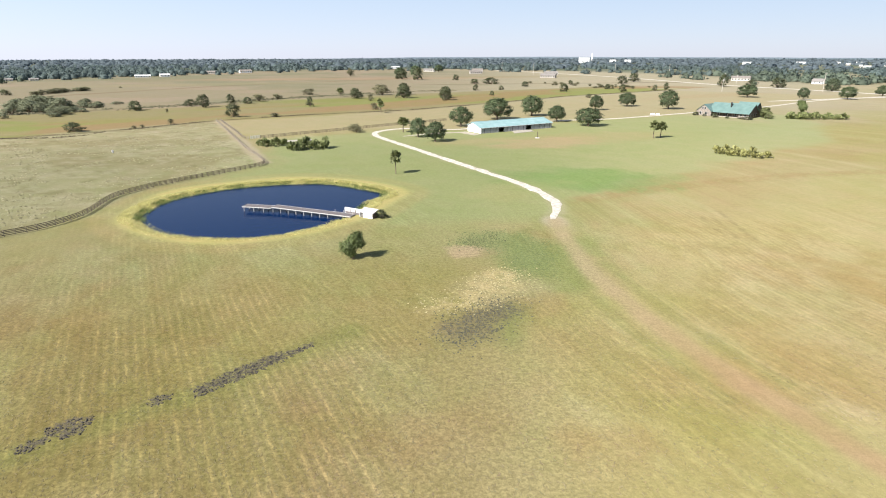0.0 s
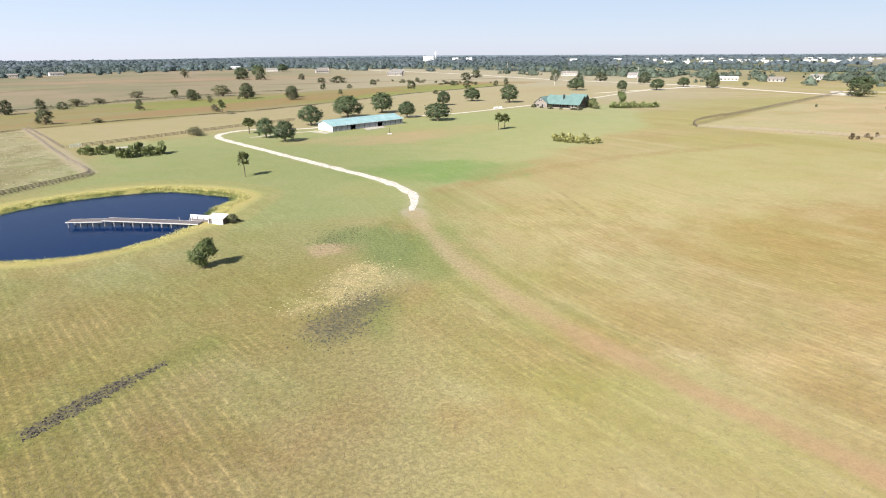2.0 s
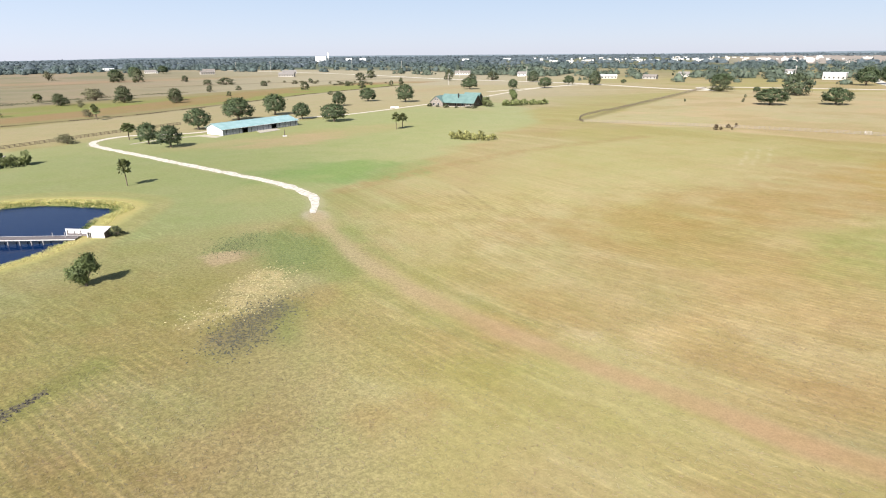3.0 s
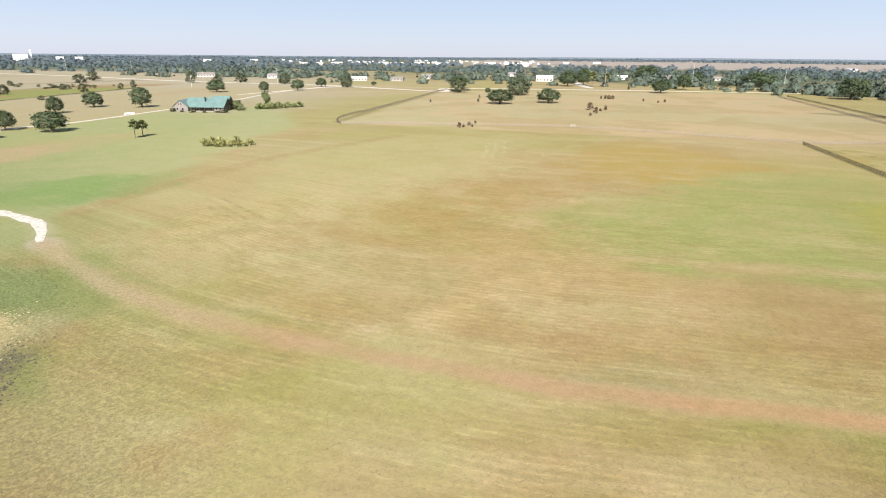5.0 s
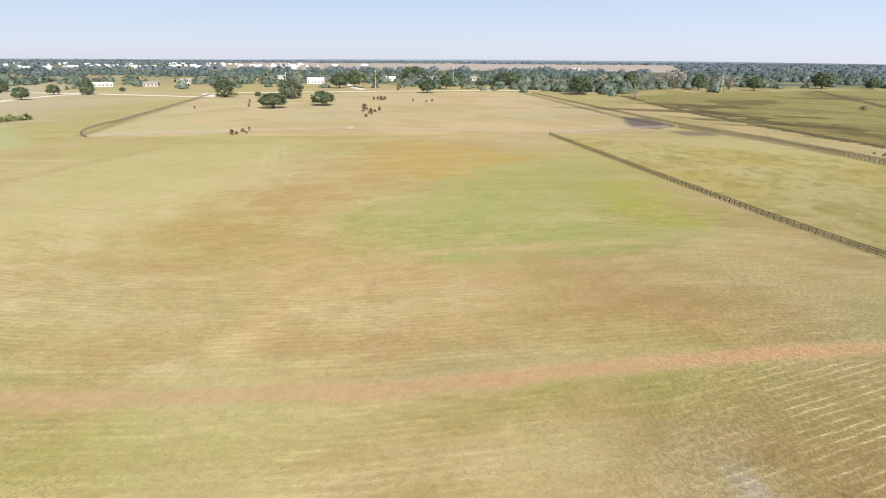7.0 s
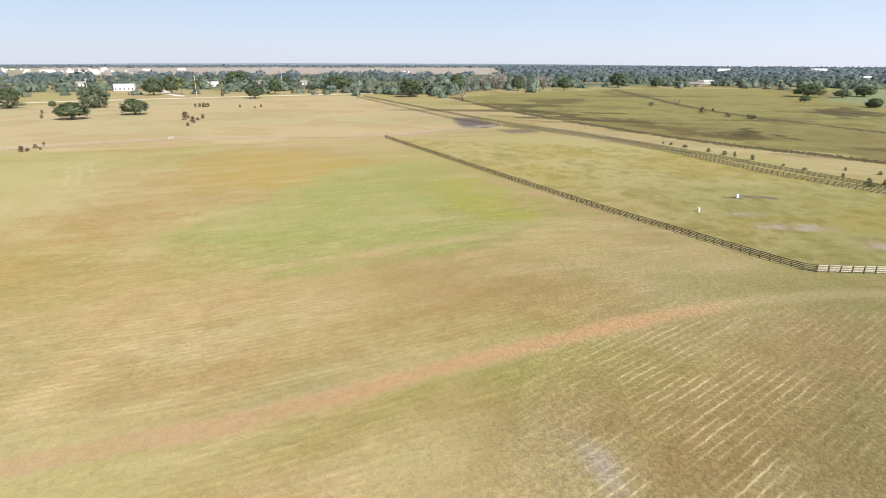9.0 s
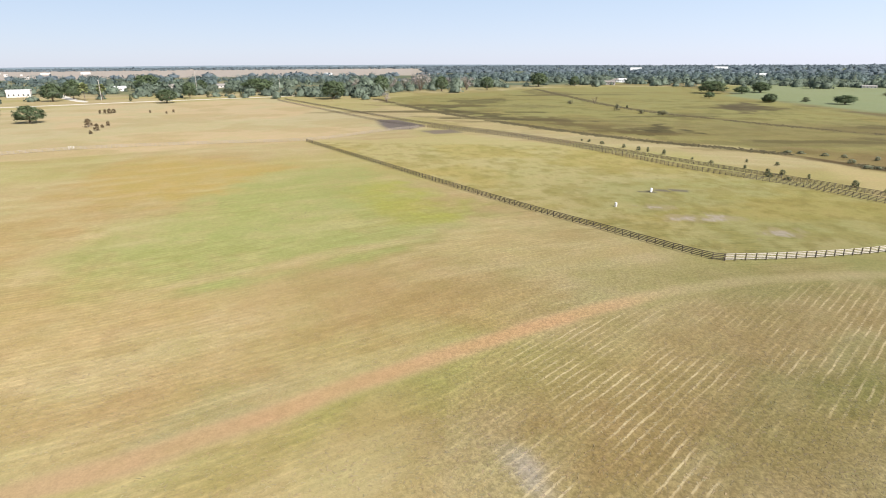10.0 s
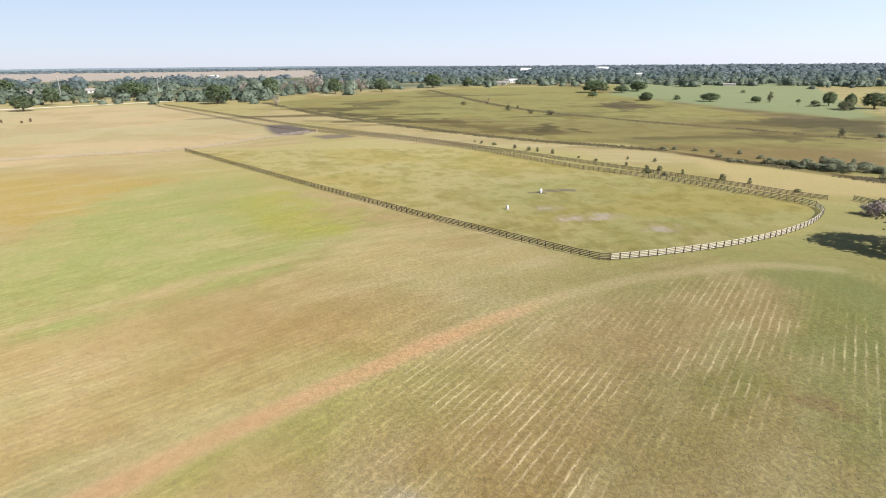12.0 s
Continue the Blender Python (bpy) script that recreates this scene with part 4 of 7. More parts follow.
# ---------------------------------------------------------------- grass tufts
def tufts(n):
    """Standing tufts on the near pasture, tinted like the sward that they grow from."""
    rng = np.random.RandomState(71)
    b = np.radians(rng.uniform(-50, 150, n))
    r = 34 + 92 * rng.uniform(0, 1, n) ** 0.75
    x, y = r * np.sin(b), r * np.cos(b)
    ia = np.clip(((np.degrees(b) + 64) / 0.30).round().astype(int), 0, len(fine_a) - 1)
    ir = np.clip(np.searchsorted(rr, r), 0, NR - 1)
    tint = col[ir * NA + ia]
    ok = (gz[ir * NA + ia] > -0.02) & (scar[ir * NA + ia] < 0.3) & (np.abs(td[ir * NA + ia]) > 2.4) & (rng.uniform(0, 1, n) > smooth01(r, 70, 126))
    x, y, tint = x[ok], y[ok], tint[ok]
    on_row = (hay[ir * NA + ia][ok] * rng.uniform(0, 1, len(x)) > 0.38) & (np.degrees(b[ok]) > 97)
    across = x * math.sin(radians(131)) - y * math.cos(radians(131))
    gap = (np.round((across + 0.25) / 1.1 - 0.25) + 0.25) * 1.1 - 0.25 + rng.normal(0, 0.11, len(x)) - across
    x, y = np.where(on_row, x + gap * math.sin(radians(131)), x), np.where(on_row, y - gap * math.cos(radians(131)), y)
    tint = np.where(on_row[:, None], tint * 0.75 + np.array([0.12, 0.10, 0.055]), tint)
    k = len(x)
    a = radians(120) + rng.normal(0, 0.7, k)
    hl, hw, z = rng.uniform(0.06, 0.24, k), rng.uniform(0.035, 0.09, k), rng.uniform(0.006, 0.022, k)
    ux, uy, vx, vy = np.cos(a) * hl, np.sin(a) * hl, -np.sin(a) * hw, np.cos(a) * hw
    tu, tv = rng.normal(0, 0.03, k) * hl, rng.normal(0, 0.06, k) * hw
    v = np.stack([np.stack([x - ux - vx, y - uy - vy, z - tu - tv], -1), np.stack([x + ux - vx * 0.5, y + uy - vy * 0.5, z + tu - tv], -1),
                  np.stack([x + ux + vx * 0.5, y + uy + vy * 0.5, z + tu + tv], -1), np.stack([x - ux + vx, y - uy + vy, z - tu + tv], -1)], 1).reshape(-1, 3)
    tone_ = np.repeat(tint * rng.uniform(0.88, 1.13, (k, 1)) * rng.normal(1, 0.03, (k, 3)), 4, 0)
    me = bpy.data.meshes.new("grass")
    nf = len(v) // 4
    me.vertices.add(len(v))
    me.vertices.foreach_set("co", v.astype(np.float32).ravel())
    me.loops.add(len(v))
    me.loops.foreach_set("vertex_index", np.arange(len(v), dtype=np.int32))
    me.polygons.add(nf)
    me.polygons.foreach_set("loop_start", (np.arange(nf) * 4).astype(np.int32))
    me.update(calc_edges=True)
    c4 = me.color_attributes.new("tint", "FLOAT_COLOR", "POINT")
    c4.data.foreach_set("color", np.concatenate([tone_, np.ones((len(v), 1))], 1).astype(np.float32).ravel())
    m = bpy.data.materials.new("grass_blades")
    m.use_nodes = True
    nn, ln = m.node_tree.nodes, m.node_tree.links
    at = nn.new("ShaderNodeAttribute")
    at.attribute_name = "tint"
    tr = nn.new("ShaderNodeBsdfTranslucent")
    mx = nn.new("ShaderNodeMixShader")
    mx.inputs[0].default_value = 0.2
    p = nn["Principled BSDF"]
    p.inputs["Roughness"].default_value = 0.9
    ln.new(at.outputs["Color"], p.inputs["Base Color"])
    ln.new(at.outputs["Color"], tr.inputs[0])
    ln.new(p.outputs[0], mx.inputs[1])
    ln.new(tr.outputs[0], mx.inputs[2])
    ln.new(mx.outputs[0], nn["Material Output"].inputs[0])
    me.materials.append(m)
    return tagged(new("grass", me), "loose mown straw and tufts over the pasture", "grass", kind="stuff")


tufts(90000)


def mounds(name, x, y, w, h, tint, label, category, seed):
    """Small uneven five-sided tufts, each a low peak."""
    rng = np.random.RandomState(seed)
    k = len(x)
    a = rng.uniform(0, 6.28, (k, 1)) + np.arange(5) * 1.2566
    r = w[:, None] * rng.uniform(0.6, 1.3, (k, 5))
    v = np.empty((k, 6, 3))
    v[:, :5, 0], v[:, :5, 1], v[:, :5, 2] = x[:, None] + np.cos(a) * r, y[:, None] + np.sin(a) * r, -0.02
    v[:, 5] = np.stack([x + rng.normal(0, 0.3, k) * w, y + rng.normal(0, 0.3, k) * w, h], -1)
    f = np.array([(q, (q + 1) % 5, 5) for q in range(5)])
    f = (f[None] + (np.arange(k) * 6)[:, None, None]).reshape(-1, 3)
    c = np.repeat(tint * rng.uniform(0.75, 1.3, (k, 1)), 6, 0)
    me = bpy.data.meshes.new(name)
    me.from_pydata(v.reshape(-1, 3).tolist(), [], f.tolist())
    c4 = me.color_attributes.new("tint", "FLOAT_COLOR", "POINT")
    c4.data.foreach_set("color", np.concatenate([c, np.ones((len(c), 1))], 1).astype(np.float32).ravel())
    me.materials.append(bpy.data.materials["grass_blades"])
    return tagged(new(name, me), label, category, kind="stuff")


def weeds(n):
    """Coarse weeds and tussocks standing on the broken ground near the track."""
    rng = np.random.RandomState(73)
    x, y = rng.uniform(-44, 30, n), rng.uniform(40, 118, n)
    r, b = np.hypot(x, y), np.degrees(np.arctan2(x, y))
    at = np.clip(np.searchsorted(rr, r), 0, NR - 1) * NA + np.clip(((b + 64) / 0.30).round().astype(int), 0, len(fine_a) - 1)
    jx, jy = x + rng.normal(0, 1.8, n), y + rng.normal(0, 1.8, n)
    hue = np.zeros((n, 3))
    ok = np.zeros(n, bool)
    for mask, colour, share in ((inside(jx, jy, LUSH), (0.12, 0.145, 0.055), 0.16), (inside(jx, jy, TUSSOCK), (0.35, 0.30, 0.155), 0.24), (inside(jx, jy, WEEDY), (0.082, 0.080, 0.054), 0.42),
                                (inside(jx, jy, RIM), (0.085, 0.095, 0.04), 0.36), (scar[at] > 0.7, (0.055, 0.048, 0.038), 0.38)):
        take = mask & (rng.uniform(0, 1, n) < share)
        ok |= take
        hue[take] = colour
    x, y, hue = x[ok], y[ok], hue[ok]
    k = len(x)
    return mounds("weeds", x, y, rng.uniform(0.06, 0.22, k), rng.uniform(0.04, 0.16, k), hue, "coarse weeds and straw tussocks on broken ground", "weeds", 74)


weeds(150000)


def clumps(name, x, y, size, tint, label, seed):
    rng = np.random.RandomState(seed)
    k = len(x)
    return mounds(name, x, y, size * rng.uniform(0.5, 1.2, k), size * rng.uniform(0.3, 0.7, k), np.tile(np.array(tint), (k, 1)), label, "grass", seed + 50)


def scatter(pts, n, seed, grain=9, level=0.5):
    """Random places inside an outline, gathered in drifts."""
    rng = np.random.RandomState(seed)
    p = np.array(pts)
    x, y = rng.uniform(p[:, 0].min(), p[:, 0].max(), n), rng.uniform(p[:, 1].min(), p[:, 1].max(), n)
    ok = inside(x, y, pts) & (lattice_noise(x, y, grain, seed, 3) > level)
    return x[ok], y[ok]


def along_line(pts, n, spread, seed):
    """Random places along a line, thinning out to its sides."""
    rng = np.random.RandomState(seed)
    q = np.array([tuple(p) for p in spline(pts, 2.0)])
    i = rng.randint(0, len(q), n)
    x, y = q[i, 0] + rng.normal(0, spread, n), q[i, 1] + rng.normal(0, spread, n)
    ok = lattice_noise(x, y, 14, seed, 3) > 0.42
    return x[ok], y[ok]


GRAZED = [(-196.7, 254.3), (-128.2, 322.0), (-63.0, 192.3), (-82.0, 159.5), (-86.7, 126.4), (-93.1, 108.6), (-150, 95), (-240, 170)]
clumps("tussocks", *scatter(GRAZED, 16000, 81, 8, 0.50), 0.40, (0.255, 0.232, 0.13), "pale grazed tussocks in the field behind the pond", 82)
clumps("tussocks", *scatter(GRAZED, 7000, 83, 11, 0.54), 0.36, (0.21, 0.19, 0.10), "dark uneaten grass clumps in a grazed field", 84)
DITCH = [(597.5, 24.9), (438.9, -24.2), (316.2, -78.7), (257.7, -113.7), (214.8, -149.0), (138.5, -175.6)]
clumps("ditch_brush", *along_line(DITCH, 6500, 2.0, 87), 0.62, (0.075, 0.062, 0.026), "dark brush along the marsh ditch", 88)
BUND = [(790.8, -181.8), (461.6, -174.7), (336.6, -204.6), (271.6, -234.3), (209.0, -261.1), (150, -290)]
clumps("ditch_brush", *along_line(BUND, 4200, 2.2, 89), 0.62, (0.085, 0.07, 0.032), "dark brush along a low bank", 90)
FAR_DITCH = [(-420, 262), (-196.7, 254.3), (-161.6, 281.6), (-128.2, 326.7), (-82.3, 361.4), (-24.2, 391.3), (42.2, 452.4), (108.7, 520.8), (242.9, 622.0)]
clumps("ditch_brush", *along_line(FAR_DITCH, 3200, 1.1, 91), 0.6, (0.085, 0.066, 0.036), "dry brown brush along a field ditch", 92)
MARSH_EDGE = [(-272.5, 356.9), (-231.1, 394.2), (-191.1, 434.9), (-144.0, 491.1), (-77.9, 563.4), (9.7, 616.9)]
clumps("ditch_brush", *along_line(MARSH_EDGE, 1700, 5.0, 93), 1.1, (0.11, 0.10, 0.055), "grey brown brush at the marsh edge", 94)


# ---------------------------------------------------------------- water
def water():
    m = bpy.data.materials.new("pond_water")
    m.use_nodes = True
    n, ln = m.node_tree.nodes, m.node_tree.links
    p = n["Principled BSDF"]
    p.inputs["Base Color"].default_value = (0.0015, 0.014, 0.054, 1)
    p.inputs["Roughness"].default_value, p.inputs["IOR"].default_value = 0.12, 1.33
    p.inputs["Specular IOR Level"].default_value = 0.06
    tc, t, b = n.new("ShaderNodeTexCoord"), n.new("ShaderNodeTexNoise"), n.new("ShaderNodeBump")
    t.inputs["Scale"].default_value, t.inputs["Detail"].default_value = 1.4, 5
    b.inputs["Strength"].default_value, b.inputs["Distance"].default_value = 0.35, 0.12
    ln.new(tc.outputs["Object"], t.inputs["Vector"])
    ln.new(t.outputs[0], b.inputs["Height"])
    ln.new(b.outputs[0], p.inputs["Normal"])
    wide = [(x + (x + 42) * 0.04, y + (y - 137) * 0.04, WATER) for x, y in pond_pts[:-1]]
    k = len(wide)
    under = [(x, y, WATER - 0.05) for x, y, _ in wide]
    faces = [tuple(range(k))[::-1], tuple(range(k, 2 * k))] + [(i, (i + 1) % k, k + (i + 1) % k, k + i) for i in range(k)]
    w = mesh_object("water", wide + under, faces, m)
    return tagged(w, "deep blue still pond water ringed by reeds", "pond", kind="structure")


water()


# ---------------------------------------------------------------- roads
def ribbon(name, pts, width, mat, label, rough=0.5, z=0.03):
    line = spline(pts, 2.0)
    rng = random.Random(5)
    v, f = [], []
    for i, p in enumerate(line):
        a, b = line[max(i - 1, 0)], line[min(i + 1, len(line) - 1)]
        t = (b - a).normalized()
        nrm = Vector((-t.y, t.x))
        w1 = width / 2 + rough * (1.3 * noise.noise(Vector((i * 0.35, 0, 0))) + 0.5 * rng.uniform(-1, 1))
        w2 = width / 2 + rough * (1.3 * noise.noise(Vector((i * 0.35, 9, 0))) + 0.5 * rng.uniform(-1, 1))
        if i < 8:
            w1, w2 = w1 * (0.35 + 0.08 * i), w2 * (0.35 + 0.08 * i)
        for o in (w1 + 0.1, w1, w1 * 0.4, -w2 * 0.4, -w2, -w2 - 0.1):
            zz = -0.05 if o in (w1 + 0.1, -w2 - 0.1) else z + (0.03 if abs(o) < min(w1, w2) * 0.5 else 0)
            v.append((p.x + nrm.x * o, p.y + nrm.y * o, zz))
        if i:
            for k in range(5):
                f.append((i * 6 - 6 + k, i * 6 - 5 + k, i * 6 + k + 1, i * 6 + k))
    return tagged(mesh_object(name, v, f, mat), label, "road", kind="structure")


ribbon("driveway", DRIVE, 2.7, M["shell"], "white crushed shell driveway through the lawn", 0.5)
ribbon("driveway_spur", [(-18.1, 260.4), (-5.8, 269.7), (10.6, 274.6)], 3.0, M["sand"], "pale sandy track to the barn", 0.6)
ribbon("county_road", [(121.0, 1443.6), (274.5, 1031.3), (337.2, 728.3), (406.2, 548.4), (426.1, 376.7), (472.3, 402.8), (584.6, 255.3), (676.7, 113.7), (788.2, 17.9)], 8.0, M["road"], "pale straight road past the pastures", 0.3, 0.05)
ribbon("farm_road", [(256.2, 461.8), (372.3, 502.2), (421.1, 508.0)], 5.0, M["road"], "pale farm road joining the county road", 0.3, 0.05)
ribbon("side_road", [(589.9, 302.4), (640.6, 344.2), (715.4, 394.7), (828.1, 468.7)], 9.0, M["road"], "pale side road lined with palms", 0.3, 0.05)


# ---------------------------------------------------------------- plants
protos = {}


def cards(rng, centres, size, per, spread):
    """Many small two-triangle leaves round clump centres, each a cupped pair."""
    v, f = [], []
    for c in centres:
        for _ in range(per):
            o = Vector((rng.gauss(0, 1), rng.gauss(0, 1), rng.gauss(0, 0.8))) * spread
            nrm = (o.normalized() * 0.7 + Vector((rng.uniform(-1, 1), rng.uniform(-1, 1), rng.uniform(-0.3, 1)))).normalized()
            u = nrm.orthogonal().normalized()
            u.rotate(Matrix.Rotation(rng.uniform(0, 6.28), 3, nrm))
            w = nrm.cross(u)
            s = size * rng.uniform(0.6, 1.3)
            p = Vector(c) + o
            out = p - Vector((0, 0, 0.42))
            if nrm.dot(out) < 0:
                nrm, w = -nrm, -w
            k = len(v)
            v += [p - u * s, p - w * s * 0.5 + nrm * s * 0.15, p + u * s, p + w * s * 0.5 + nrm * s * 0.15]
            f += [(k, k + 1, k + 2, k + 3)]
    return v, f


def build_plant(kind, variant):
    """Plants one unit wide and one unit high, standing at the origin."""
    rng = random.Random(kind + str(variant))
    bm = bmesh.new()
    crown_v, crown_f = [], []
    if kind in ("oak", "cypress"):
        low = 0.20 if kind == "oak" else 0.06
        limb(bm, (0, 0, -0.02), (0.01, 0, low), 0.042, 0.032, 7)
        cen = []
        for k in range(6):
            a = k * 1.05 + rng.uniform(-0.3, 0.3)
            e = Vector((math.cos(a) * 0.30, math.sin(a) * 0.30, low + rng.uniform(0.15, 0.35)))
            mid = Vector((math.cos(a) * 0.12, math.sin(a) * 0.12, low + 0.12))
            limb(bm, (0, 0, low - 0.03), mid, 0.024, 0.018, 5)
            limb(bm, mid, e, 0.018, 0.006, 5)
        for k in range(78):
            a, z = k * 2.39996 + rng.uniform(-0.3, 0.3), (k + 0.5) / 78 + rng.uniform(-0.04, 0.04)
            prof = math.sqrt(max(0.02, 1 - ((z - 0.40) / 0.62) ** 2))
            r = 0.43 * prof * (rng.uniform(0.82, 1.0) if k % 4 else rng.uniform(0.1, 0.8)) * (1 + 0.09 * math.sin(3 * a + variant) + 0.05 * math.sin(7 * a))
            cen.append((r * math.cos(a), r * math.sin(a), low + 0.03 + (0.92 - low) * z))
        crown_v, crown_f = cards(rng, cen, 0.036, 40, 0.052)
    elif kind == "young":
        limb(bm, (0, 0, -0.02), (-0.03, 0.0, 0.16), 0.034, 0.028, 7)
        cen = []
        for (lx, ly, lz, lr, share) in ((0.17, 0.0, 0.46, 0.22, 46), (-0.15, -0.05, 0.78, 0.19, 36), (-0.28, 0.04, 0.56, 0.12, 16), (0.0, -0.10, 0.62, 0.16, 22), (0.06, 0.06, 0.25, 0.12, 16)):
            limb(bm, (-0.03, 0, 0.12), (lx, ly, lz), 0.018, 0.006, 5)
            for _ in range(share):
                d = Vector((rng.gauss(0, 1), rng.gauss(0, 1), rng.gauss(0, 1))).normalized() * lr * rng.uniform(0.5, 1.1)
                cen.append(Vector((lx, ly, lz)) + d)
        crown_v, crown_f = cards(rng, cen, 0.034, 44, 0.055)
    elif kind in ("shrub", "brown"):
        for k in range(5):
            a = k * 1.3
            limb(bm, (0, 0, -0.02), (0.25 * math.cos(a), 0.25 * math.sin(a), 0.5), 0.03, 0.01, 5)
        cen = []
        for k in range(44):
            a, z = rng.uniform(0, 6.283), rng.uniform(0, 1) ** 0.9
            r = 0.43 * math.sqrt(max(0.0, 1 - (z * 0.96) ** 2.4)) * math.sqrt(rng.uniform(0.25, 1)) * (1 + 0.15 * math.sin(2 * a + variant))
            cen.append((r * math.cos(a), r * math.sin(a), 0.06 + 0.86 * z))
        crown_v, crown_f = cards(rng, cen, 0.045, 30, 0.062)
    elif kind in ("thin", "bare", "dead"):
        cen = []
        if kind == "thin":
            for k in range(26):
                a, z = rng.uniform(0, 6.283), rng.uniform(0.02, 1) ** 1.2
                r = 0.45 * math.sqrt(max(0.05, 1 - z ** 2)) * math.sqrt(rng.uniform(0.05, 1)) * (1 + 0.25 * math.sin(3 * a + variant))
                cen.append((r * math.cos(a), r * math.sin(a), 0.05 + 0.8 * z))
        nb = 9 if kind != "dead" else 6
        for k in range(nb):
            a, up = k * 6.283 / nb + rng.uniform(-0.3, 0.3), rng.uniform(0.45, 0.9)
            lean = rng.uniform(0.15, 0.38)
            e = Vector((lean * math.cos(a), lean * math.sin(a), up))
            m2 = e * 0.5 + Vector((0, 0, 0.05))
            limb(bm, (0, 0, -0.02), m2, 0.022, 0.014, 5)
            limb(bm, m2, e, 0.014, 0.004, 5)
            for _ in range(3):
                d = e + Vector((rng.uniform(-0.14, 0.14), rng.uniform(-0.14, 0.14), rng.uniform(-0.15, 0.1)))
                limb(bm, m2, d, 0.008, 0.002, 4)
                cen.append(d)
        per = {"thin": 18, "bare": 14, "dead": 2}[kind]
        crown_v, crown_f = cards(rng, cen, 0.045 if kind == "thin" else 0.035, per, 0.075)
    elif kind == "palm":
        top = Vector((0.04, 0, 0.80))
        prev = Vector((0, 0, -0.02))
        for k in range(6):
            nxt = Vector((0.04 * ((k + 1) / 6) ** 2, 0, 0.80 * (k + 1) / 6))
            limb(bm, prev, nxt, 0.048 - 0.002 * k, 0.046 - 0.002 * k, 8)
            prev = nxt
        for k in range(120):
            a, el = rng.uniform(0, 6.283), rng.uniform(-0.75, 1.45)
            d = Vector((math.cos(a) * math.cos(el), math.sin(a) * math.cos(el), math.sin(el) * 0.6))
            side = Vector((-math.sin(a), math.cos(a), rng.uniform(-0.5, 0.5))).normalized()
            ln_ = rng.uniform(0.44, 0.68)
            droop = Vector((0, 0, -0.05))
            p0, p1, p2 = top + d * ln_ * 0.25, top + d * ln_ * 0.72, top + d * ln_ + droop
            w = ln_ * 0.24
            n0 = len(crown_v)
            crown_v += [p0, p1 - side * w + droop * 0.4, p2 - side * w * 0.5, p1, p2, p2 + side * w * 0.5, p1 + side * w + droop * 0.4]
            crown_f += [(n0, n0 + 1, n0 + 3), (n0 + 1, n0 + 2, n0 + 4, n0 + 3), (n0 + 3, n0 + 4, n0 + 5, n0 + 6), (n0, n0 + 3, n0 + 6)]
    return bm, crown_v, crown_f


PLANT = {"oak": ("oak_tree", 5, "oak", "broad live oak with a rounded dark green crown", "tree", "oaks of the pasture"),
         "cypress": ("cypress_tree", 2, "cypress", "tall dense dark green tree branching from the ground", "tree", "dense trees by the road"),
         "young": ("young_oak", 1, "oak_light", "small young oak with an open bright green crown", "tree", ""),
         "shrub": ("bush", 4, "shrub", "rounded dark green bush on open grass", "bush", "bushes of the pasture"),
         "brown": ("bush", 2, "brown_brush", "small reddish brown bush in dry pasture", "bush", "brown bushes of the pasture"),
         "thin": ("brush", 4, "dry", "sparse grey green brush in dry grass", "bush", "brush in the marsh"),
         "bare": ("bare_tree", 2, "bare", "grey pink leafless tree at the wood's edge", "tree", "leafless trees"),
         "dead": ("dead_tree", 1, "bare", "dead grey tree with broken limbs", "tree", ""),
         "palm": ("palm_tree", 3, "palm", "cabbage palm with a round head of fronds", "palm", "cabbage palms")}
count = [0]


def plant(kind, x, y, w, h, leaf="", label=""):
    name, nvar, mat, lab, cat, grp = PLANT[kind]
    count[0] += 1
    key = (kind, count[0] % nvar, leaf)
    m = pose(x, y, 0, 0, 0, (count[0] * 77) % 360) @ Matrix.Diagonal((w, w, h, 1))
    if key not in protos:
        bm, cv, cf = build_plant(kind, key[1])
        root = thing(name, Matrix(), lab, cat, grp)
        part("trunk", bm, M["bark"], root)
        crown = mesh_object("crown", cv, cf, M[leaf or mat], root, smooth=True)
        if kind != "palm":
            ns = []
            for f in crown.data.polygons:
                if f.normal.dot(f.center - Vector((0, 0, 0.38))) < 0:
                    f.flip()
            crown.data.update()
            for f in crown.data.polygons:
                c = f.center - Vector((0, 0, 0.38))
                nn_ = (c.normalized() * 0.75 + f.normal * 0.45).normalized()
                ns += [nn_] * len(f.vertices)
            crown.data.normals_split_custom_set_from_vertices(ns)
        protos[key] = root
        root.matrix_basis = m
        return root
    ob = copy_thing(protos[key], pose(0, 0, 0))
    ob.matrix_basis = m
    if label:
        ob["label"] = label
    return ob


plant("bare", 537.8, 12.5, 8.3, 8.9)
plant("bare", 757.3, 8.8, 14.5, 16.0)
plant("bare", 776.7, -26.2, 33.4, 20.8)
plant("bare", 783.5, -87.8, 22.4, 17.2)
plant("brown", 217.6, 181.2, 2.5, 2.5)
plant("brown", 219.4, 180.2, 1.5, 1.5)
plant("brown", 223.6, 177.8, 1.3, 1.3)
plant("brown", 228.1, 183.3, 2.1, 1.8)
plant("brown", 233.7, 183.8, 1.8, 1.8)
plant("brown", 317.0, 162.4, 1.9, 1.9)
plant("brown", 332.2, 166.6, 3.3, 4.0)
plant("brown", 348.9, 171.8, 2.1, 1.8)
plant("brown", 351.8, 180.8, 4.9, 5.0)
plant("brown", 359.8, 173.7, 2.5, 2.9)
plant("brown", 443.5, 171.7, 1.8, 1.8)
plant("brown", 455.1, 170.9, 2.2, 2.3)
plant("brown", 450.8, 186.3, 1.8, 2.2)
plant("brown", 451.1, 215.8, 3.6, 3.6)
